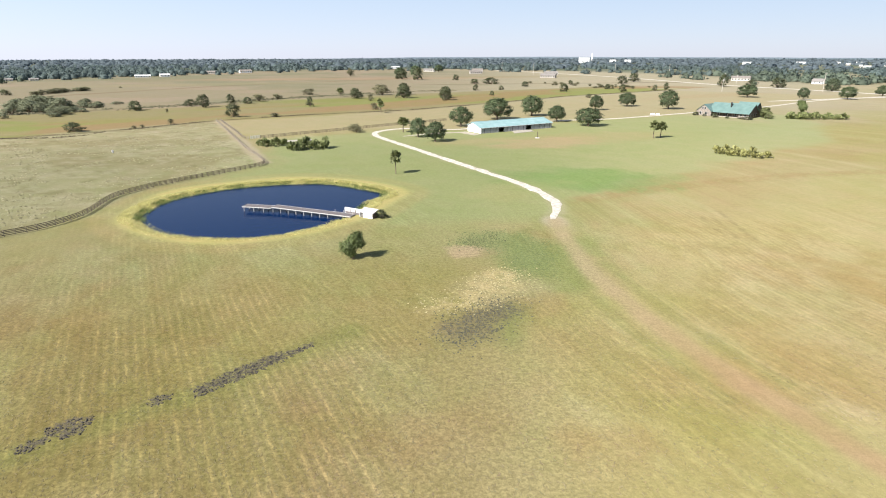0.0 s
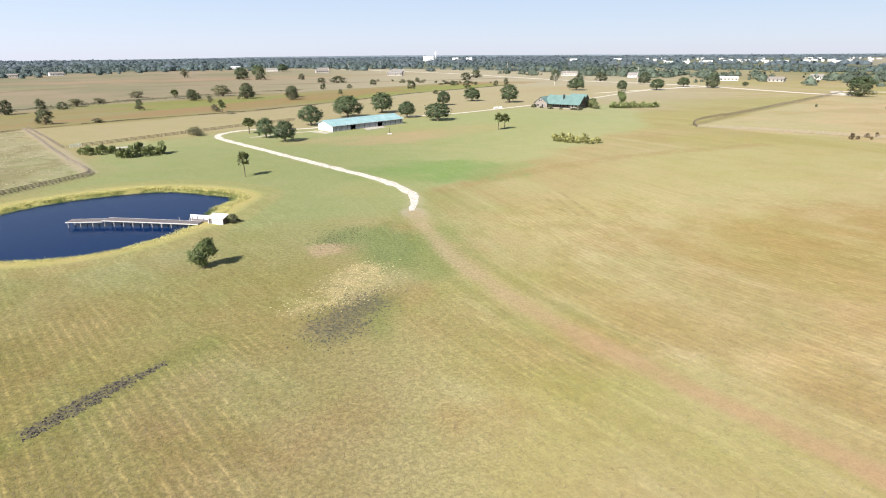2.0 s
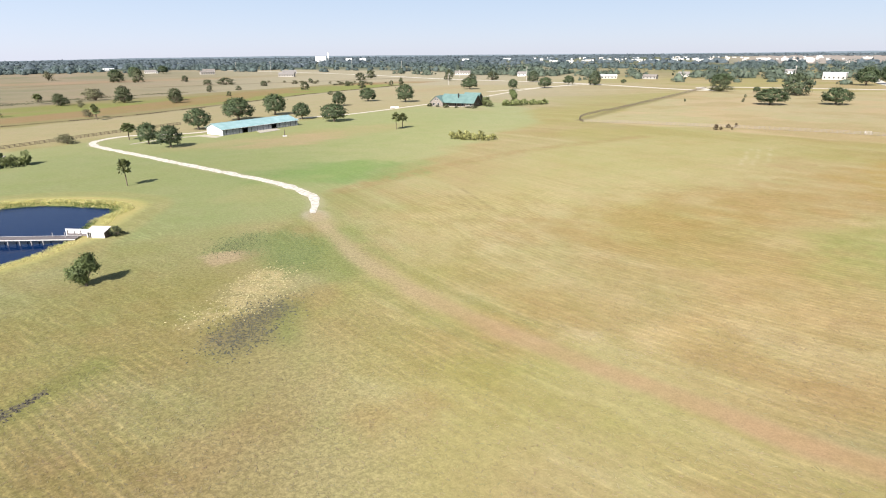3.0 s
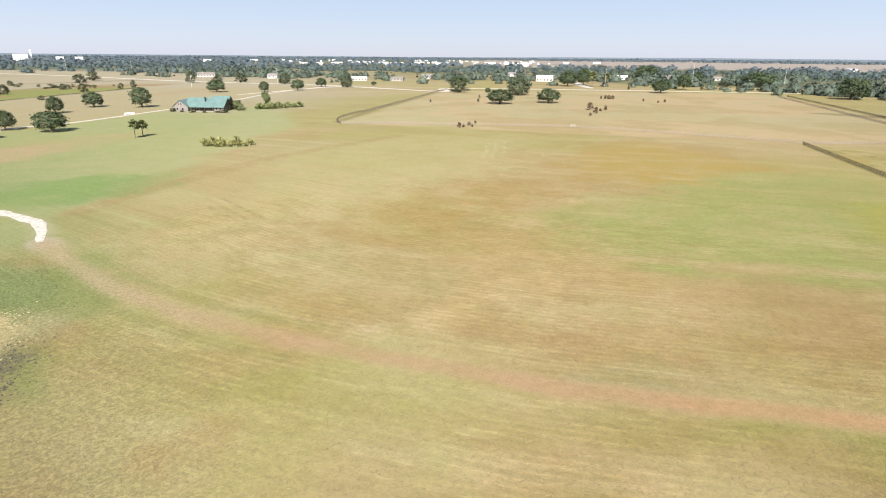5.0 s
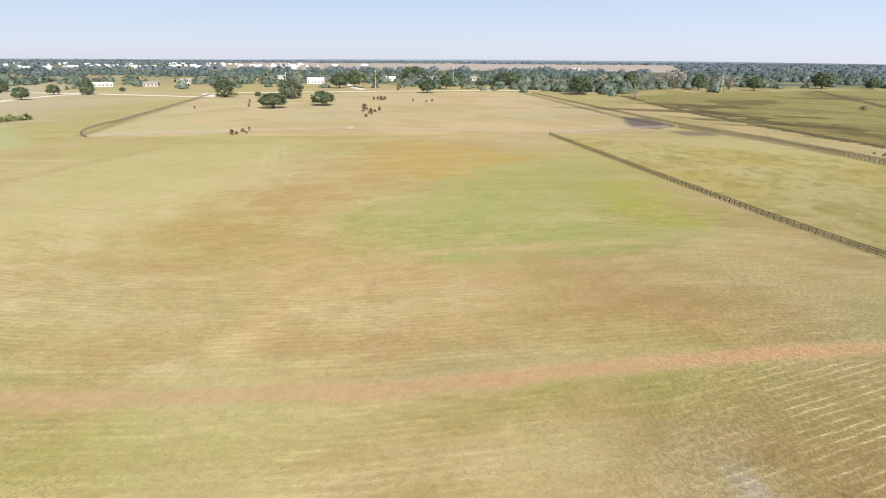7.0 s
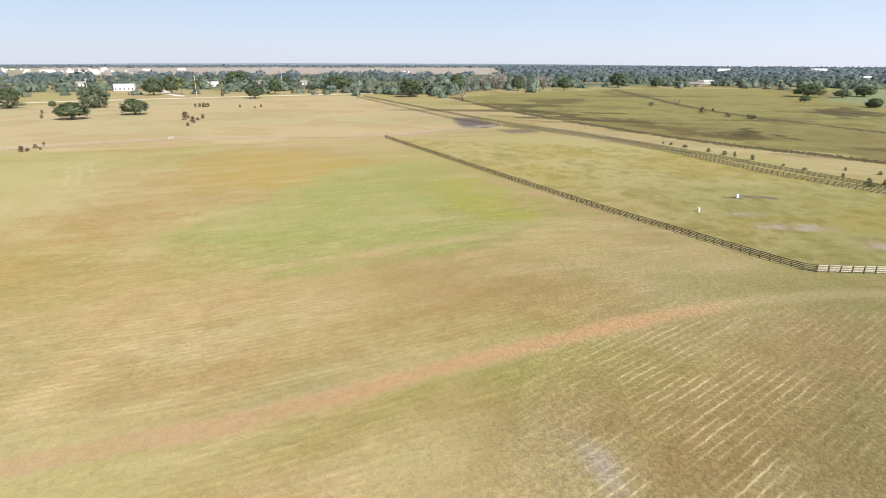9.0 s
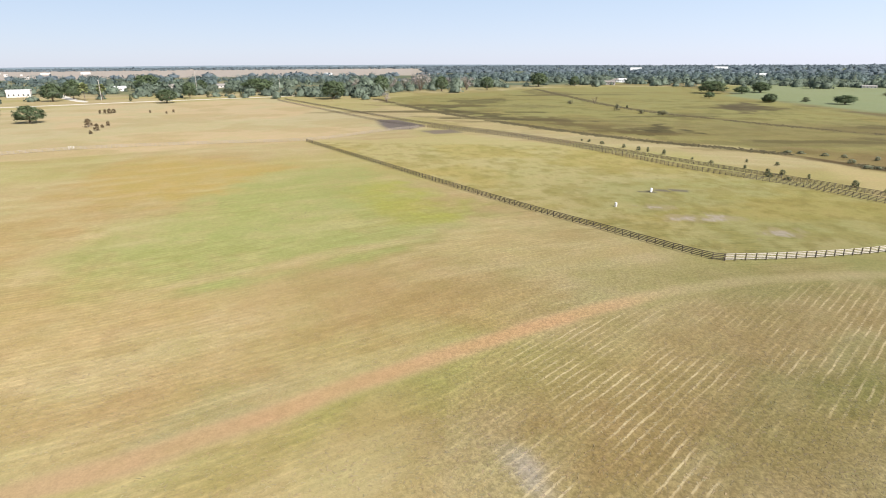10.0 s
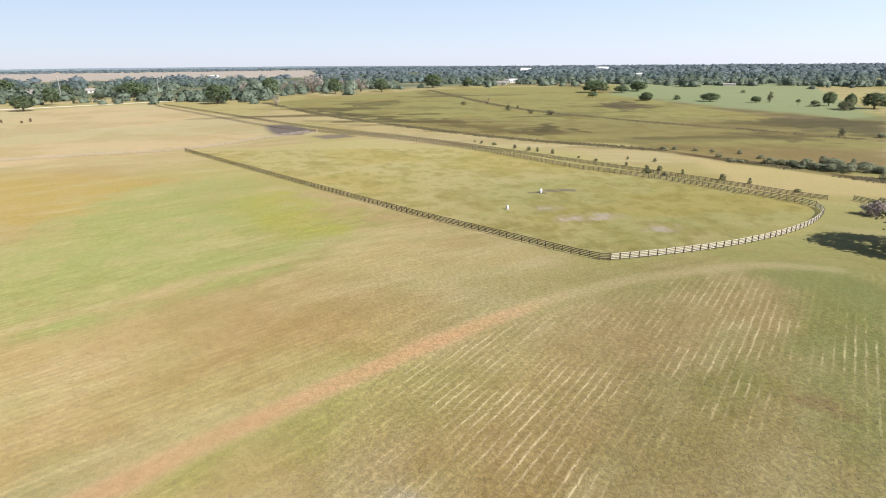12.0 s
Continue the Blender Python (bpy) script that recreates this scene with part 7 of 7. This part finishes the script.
def ranch_house():
    m, n = frame_of(156.8, 357.0, 176.1, 333.6)
    root = thing("ranch_house", m, "stone and timber ranch house with a green metal roof", "house")
    d = 13.0
    wing = n * 0.30
    # left wing, its gable to the front
    part("wing_wall", box_bm(0, wing, -2.0, d, -0.1, 3.0), M["stone"], root, "pale stone wall")
    gable_roof(root, 0, wing, -2.0, d, 3.0, 6.6, M["teal_dark"], "y", 0.5, True, M["stone"])
    for x, z, w, h in ((wing * 0.42, 3.9, 0.8, 1.2), (wing * 0.58, 3.9, 0.8, 1.2), (wing * 0.30, 0.9, 1.1, 1.4), (wing * 0.66, 0.9, 1.1, 1.4)):
        window(root, x, -2.0, z, w, h, -1)
    # main body behind a porch
    part("main_wall", box_bm(wing, n * 0.80, 2.4, d, -0.1, 2.9), M["log"], root, "dark timber wall")
    part("main_wall", box_bm(n * 0.80, n, 0.3, d, -0.1, 2.9), M["stone"], root, "pale stone wall")
    gable_roof(root, wing * 0.75, n, -0.4, d + 0.4, 2.8, 7.6, M["teal_dark"], "x", 0.6, True, M["log"])
    part("end_boarding", box_bm(n + 0.003, n + 0.08, 0.3, d, -0.1, 2.85), M["log"], root, "dark timber boarding")
    for y in (3.2, 6.4, 9.6):
        window(root, n + 0.08, y, 0.9, 1.2, 1.4, 1)
    for k in range(6):
        x = wing + 0.6 + (n * 0.80 - wing - 0.8) * k / 5
        part("porch_post", box_bm(x - 0.12, x + 0.12, -0.3, -0.06, -0.1, 2.75), M["log"], root)
    part("porch_floor", box_bm(wing, n * 0.80, -0.4, 2.4, -0.1, 0.25), M["slab"], root)
    for k in range(3):
        window(root, wing + 2.5 + k * (n * 0.5 - 5) / 2, 2.4, 0.8, 1.3, 1.4, -1)
    for x in (n * 0.85, n * 0.93):
        window(root, x, 0.3, 0.9, 0.9, 1.3, -1)
    part("front_door", box_bm(n * 0.55 - 0.55, n * 0.55 + 0.55, 2.32, 2.397, 0.25, 2.35), M["log"], root)
    # taller part at the back right
    part("rear_wall", box_bm(n * 0.62, n * 0.97, d - 1, d + 6, -0.1, 3.6), M["log"], root)
    gable_roof(root, n * 0.62, n * 0.97, d - 5, d + 6, 3.6, 8.2, M["teal_dark"], "x", 0.5, True, M["log"])
    ch = part("chimney", box_bm(n * 0.585, n * 0.585 + 0.7, 3.2, 3.9, 4.0, 8.3, 0.04), M["stall_dark"], root, "dark chimney stack")
    part("chimney_cap", box_bm(n * 0.585 - 0.1, n * 0.585 + 0.8, 3.1, 4.0, 8.304, 8.45), M["roof_a"], ch)
    return root


ranch_house()
for bx, by, w, h in ((154.7, 354.9, 4.5, 2.2), (157.3, 348.5, 3.0, 1.4), (160.1, 341.7, 4.5, 2.4), (172.7, 328.0, 5.5, 1.8), (170.7, 331.0, 3.5, 1.2), (164.6, 334.9, 3.0, 1.2)):
    plant("shrub", bx, by, w, h, "", "low clipped foundation bush by the house")
plant("young", 187.5, 338.9, 8.5, 6.5, "palm")
plant("shrub", 187.5, 333.3, 6.0, 4.5, "palm")


# ---------------------------------------------------------------- palmetto thickets
def thicket(cx, cy, length, depth, turn, height, mat, label, seed, n):
    rng = np.random.RandomState(seed)
    a = rng.uniform(-1, 1, n)
    b = rng.uniform(-1, 1, n) * np.sqrt(np.clip(1 - a * a, 0.05, 1))
    c, s = math.cos(radians(turn)), math.sin(radians(turn))
    x, y = cx + a * length / 2 * c - b * depth / 2 * s, cy + a * length / 2 * s + b * depth / 2 * c
    v, f = [], []
    r = random.Random(seed)
    for px_, py_ in zip(x, y):
        h = height * r.uniform(0.25, 1.0) ** 0.8 * (1.5 if r.random() < 0.15 else 1.0)
        head = Vector((px_, py_, h * 0.6))
        for k in range(16):
            an, el = r.uniform(0, 6.283), r.uniform(-0.35, 1.35)
            d = Vector((math.cos(an) * math.cos(el), math.sin(an) * math.cos(el), math.sin(el)))
            sd = d.orthogonal().normalized()
            sd.rotate(Matrix.Rotation(r.uniform(0, 3.1), 3, d))
            ln_ = h * r.uniform(0.35, 0.55)
            tip, mid, w = head + d * ln_, head + d * ln_ * 0.6, ln_ * 0.38
            q = len(v)
            v += [head - Vector((0, 0, h * 0.15)), mid - sd * w, tip, mid + sd * w]
            f.append((q, q + 1, q + 2, q + 3))
        q = len(v)
        v += [Vector((px_ - 0.12, py_, 0)), Vector((px_ + 0.12, py_, 0)), Vector((px_ + 0.1, py_ + 0.1, h * 0.6)), Vector((px_ - 0.1, py_ - 0.1, h * 0.6))]
        f.append((q, q + 1, q + 2, q + 3))
    return tagged(mesh_object("palmetto_thicket", v, f, M[mat]), label, "thicket", "palmetto thickets", "stuff")


thicket(109.5, 207.2, 20, 8, -42, 2.3, "palmetto", "yellow green palmetto thicket on the lawn", 41, 120)
thicket(214.5, 331.6, 34, 10, -5, 2.8, "palm_light", "green palmetto thicket beside a small tree", 42, 220)
thicket(-70.0, 233.3, 11, 8, 10, 2.9, "palm", "palmetto clump at a concrete slab", 43, 55)
thicket(-53.2, 224.3, 16, 9, 25, 3.2, "palm", "dark green palmetto clump on the lawn", 44, 95)
slab("concrete_slab", [(-68.8, 236.4), (-56.6, 239.4), (-56.7, 247.7), (-68.6, 244.5)], 0.55, M["slab"], "pale concrete block among palmettos")


# ---------------------------------------------------------------- houses, town and poles beyond the road
HOUSES = [0]


def small_house(x, y, w, h, wall="wall_a", roof="roof_a", flat=False, label="pale bungalow with a shingled roof among trees"):
    HOUSES[0] += 1
    h, w = (h, w) if flat else (min(h, 7.5) * 0.85, min(w, 24.0))
    d = w * 0.55 if w < 30 else w * 0.4
    turn = math.degrees(math.atan2(-x, y)) + (HOUSES[0] * 37) % 30 - 15
    root = thing("house" if not flat else "building", pose(x, y, 0, 0, 0, turn), label, "house" if not flat else "building", "houses beyond the road" if not flat else "pale town buildings")
    part("wall", box_bm(-w / 2, w / 2, -d / 2, d / 2, -0.3, h * (0.6 if not flat else 1)), M[wall], root)
    if flat:
        part("roof", box_bm(-w / 2 - 0.3, w / 2 + 0.3, -d / 2 - 0.3, d / 2 + 0.3, h + 0.004, h + 0.5), M[roof], root)
    else:
        gable_roof(root, -w / 2, w / 2, -d / 2, d / 2, h * 0.6, h, M[roof], "x", 0.5, True, M[wall])
    nw = max(2, min(8, int(w / 4)))
    for k in range(nw):
        xx = -w / 2 + w * (k + 0.5) / nw
        part("window", box_bm(xx - 0.7, xx + 0.7, -d / 2 - 0.08, -d / 2 - 0.004, h * 0.18, h * 0.45), M["glass"], root)
    return root


small_house(697.0, 429.6, 22.8, 7.6, "wall_a", "roof_w", True, "white metal warehouse beyond the road")
small_house(838.0, 384.4, 16.5, 13.2, "white", "roof_w", False, "white two-storey house among trees")
small_house(907.9, 344.3, 23.1, 7.1, "wall_b", "roof_b")
small_house(816.5, 568.5, 12.2, 11.4, "white", "roof_a")
small_house(916.8, 270.4, 14.3, 7.1, "wall_a", "roof_a")
small_house(921.2, -327.7, 31.1, 7.8, "wall_b", "roof_b")
small_house(1022.3, -391.2, 13.4, 9.6, "white", "roof_w")
small_house(65.1, 1174.0, 27.1, 10.4, "wall_b", "roof_b")
small_house(170.6, 958.7, 28.8, 9.9, "wall_b", "roof_a")
small_house(423.0, 838.9, 25.1, 8.1, "wall_a", "roof_b")
small_house(471.6, 741.6, 11.6, 7.5, "white", "roof_a")
small_house(518.6, 608.7, 20.6, 5.9, "wall_a", "roof_w")
small_house(548.1, 565.1, 17.0, 6.4, "wall_b", "roof_b")
small_house(629.8, 587.9, 13.7, 7.6, "wall_a", "roof_a")
small_house(-507.2, 1001.9, 26.8, 4.8, "white", "roof_w")
small_house(-481.7, 1027.5, 15.7, 5.9, "white", "roof_w")
small_house(-418.1, 1256.7, 26.3, 8.4, "white", "roof_b")
small_house(-463.5, 1182.5, 20.3, 6.8, "wall_b", "roof_b")
small_house(-628.8, 852.4, 14.7, 4.9, "wall_a", "roof_a")
small_house(-602.1, 870.7, 11.6, 4.2, "wall_a", "roof_a")
small_house(-127.4, 1605.1, 24.4, 10.7, "white", "roof_w")
small_house(-29.8, 1325.3, 25.2, 10.1, "wall_a", "roof_a")
small_house(77.1, 1320.4, 32.7, 11.3, "wall_a", "roof_b")
small_house(198.8, 1089.8, 29.1, 10.4, "wall_b", "roof_a")
small_house(468.6, 739.6, 10.6, 6.4, "white", "roof_a")
small_house(933.6, 347.8, 28.2, 6.3, "wall_b", "roof_b")
small_house(1039.4, -388.1, 27.2, 8.4, "white", "roof_b")
small_house(1358.0, -858.1, 34.7, 10.1, "white", "roof_w")
small_house(738.1, -616.2, 16.4, 4.1, "wall_a", "roof_a")
small_house(1846.6, 223.0, 23.1, 9.9, "white", "roof_w")

# the town on the horizon
TL = "long pale commercial building in the far town"
r3 = random.Random(17)
for k in range(110):
    b = radians(33 + 28 * r3.random() ** 0.9)
    r = r3.uniform(1800, 3000)
    small_house(r * math.sin(b), r * math.cos(b), 6 + 24 * r3.random() ** 2, r3.uniform(4, 7.5), r3.choice(("white", "wall_a", "wall_a")), "roof_w", True, TL)
for az_, r, w, h in ((13.3, 2600, 42, 24), (14.0, 2620, 5, 40), (15.9, 2500, 24, 16), (17.2, 2500, 24, 16), (27, 2400, 26, 10), (31, 2500, 30, 10), (63, 2600, 30, 6), (112, 2300, 40, 14), (119, 2600, 50, 14)):
    small_house(r * math.sin(radians(az_)), r * math.cos(radians(az_)), w, h, "white", "roof_w", True, "tall white building standing over far woods")


def utility_pole(x, y, h):
    root = thing("utility_pole", pose(x, y, 0, 0, 0, (x * 13) % 40 - 20), "weathered wooden power pole with a crossarm", "power pole", "power poles by the road")
    bm = bmesh.new()
    limb(bm, (0, 0, -0.5), (0, 0, h), 0.26, 0.18, 8)
    part("pole", bm, M["pole"], root)
    part("crossarm", box_bm(-1.4, 1.4, -0.09, 0.09, h - 1.3, h - 1.1), M["pole"], root)
    for q in (-1.2, 0.0, 1.2):
        part("insulator", box_bm(q - 0.08, q + 0.08, -0.08, 0.08, h - 1.1, h - 0.8), M["white_old"], root)
    return root


utility_pole(280.0, 589.6, 11.9)
utility_pole(379.8, 587.4, 18.0)
utility_pole(376.7, 757.1, 10.8)
utility_pole(521.2, 357.3, 19.8)
utility_pole(621.6, 303.9, 20.3)
utility_pole(761.9, 255.4, 26.0)
utility_pole(862.7, 173.2, 18.4)
utility_pole(722.6, -74.0, 20.0)
utility_pole(340.7, 714.6, 13.7)
utility_pole(424.6, 1113.0, 19.1)
utility_pole(171.6, 1122.9, 21.4)
utility_pole(343.7, 1185.9, 20.3)
utility_pole(130.9, 1318.0, 20.1)


def feeder(x, y):
    root = thing("hay_feeder", pose(x, y, 0, 0, 0, 20) @ Matrix.Diagonal((0.6, 0.6, 0.6, 1)), "white tubular hay feeder ring on dry grass", "feeder")
    for k in range(4):
        m = pose(0, 0, 0, 0, 0, 90 * k)
        for z in (0.1, 0.9, 1.5):
            e = part("rail", box_bm(-1.7, 1.7, 1.66, 1.74, z, z + 0.1), M["white_old"], root)
            e.matrix_basis = m
        e = part("corner_post", box_bm(1.62, 1.76, 1.62, 1.76, -0.05, 1.65), M["white_old"], root)
        e.matrix_basis = m
    return root


feeder(260.9, 142.4)


def trough(x, y, turn):
    root = thing("white_barrier", pose(x, y, 0, 0, 0, turn), "low white painted jump stand on the lawn", "jump stand")
    part("panel", box_bm(-1.6, 1.6, -0.1, 0.1, 0.1, 1.1), M["white"], root)
    part("panel", box_bm(2.2, 4.4, -0.1, 0.1, 0.1, 1.1), M["white"], root)
    for q in (-1.6, 1.6, 2.2, 4.4):
        part("foot", box_bm(q - 0.1, q + 0.1, -0.5, 0.5, -0.05, 0.15), M["white"], root)
    return root


trough(128.5, 355.3, 10)

r4 = random.Random(29)
for k in range(15):
    q = Vector((-275.6, 363.9)).lerp(Vector((-243.7, 382.2)), r4.random()).lerp(Vector((-328.6, 469.7)), r4.random() * 0.7)
    plant("shrub", q.x, q.y, r4.uniform(11, 19), r4.uniform(5, 8.5), "brush_green", "grey green thicket bush in dry marsh")
for k in range(12):
    q = Vector((-382.8, 561.0)).lerp(Vector((-371.6, 625.1)), r4.random())
    plant("thin", q.x, q.y + r4.uniform(-15, 15), r4.uniform(9, 15), r4.uniform(3, 5))
for k in range(34):
    q = Vector((122.0, 751.7)).lerp(Vector((219.5, 648.5)), r4.random())
    plant("thin", q.x + r4.uniform(-25, 25), q.y + r4.uniform(-30, 30), r4.uniform(3, 8), r4.uniform(1.6, 3.6))

for k in range(30):
    q = Vector((178.3, -155.9)).lerp(Vector((141.1, -178.9)), r4.random()).lerp(Vector((161.3, -203.3)), r4.random() * 0.7)
    plant("shrub", q.x, q.y, r4.uniform(2.5, 6), r4.uniform(1.2, 3.2), "brush_green", "low grey green brush in the marsh")
for k in range(30):
    q = Vector((-262, 352)).lerp(Vector((-300, 420)), r4.random())
    plant("shrub", q.x + r4.uniform(-10, 45), q.y + r4.uniform(-8, 40), r4.uniform(5, 11), r4.uniform(2, 5), "brush_green", "grey green thicket bush in dry marsh")
# the big oak whose shade falls across the paddock's end
plant("oak", 83.2, -120.0, 18.0, 14.0)
plant("shrub", 112.0, -142.6, 5.0, 3.0, "dry")
for k in range(16):
    q = Vector((262.2, -84.3)).lerp(Vector((126.7, -142.9)), (k * 0.618) % 1.0)
    plant("shrub", q.x, q.y, 1.2 + (k % 3) * 0.5, 0.9 + (k % 4) * 0.4)
plant("thin", 109.5, -135.3, 4.2, 3.0, "bare", "dry pinkish brush at the fence's end")
plant("thin", 107.2, -136.1, 5.0, 3.6, "bare", "dry pinkish brush at the fence's end")


def feed_barrel(x, y, h, label, skin="white"):
    root = thing("feed_barrel", pose(x, y, 0), label, "barrel", "barrels in the pastures")
    for nm, rings, mat in (("drum", ((0.0, 0.27), (0.06, 0.30), (0.33, 0.31), (0.36, 0.33), (0.64, 0.33), (0.67, 0.31), (0.94, 0.30), (1.0, 0.27)), skin), ("lid", ((1.0, 0.28), (1.04, 0.28), (1.06, 0.20)), "white_old")):
        bm = bmesh.new()
        for (z0, r0), (z1, r1) in zip(rings, rings[1:]):
            limb(bm, (0, 0, z0 * h), (0, 0, z1 * h), r0 * h, r1 * h, 12)
        part(nm, bm, M[mat], root)
    return root


feed_barrel(153.7, -70.7, 1.05, "white plastic water barrel on dark-streaked paddock ground")
feed_barrel(137.9, -54.8, 1.05, "dull cream feed barrel in paddock grass", "white_old")
feed_barrel(-125.1, 215.3, 1.05, "dull cream feed barrel in a grazed field", "white_old")
plant("bare", 838.4, -5.8, 16, 14)
plant("bare", 848.0, -23.4, 18, 13)
plant("bare", 859.1, -39.4, 17, 13)
plant("bare", 803.9, 61.6, 19, 15)
plant("bare", 885.5, -66.7, 21, 13)
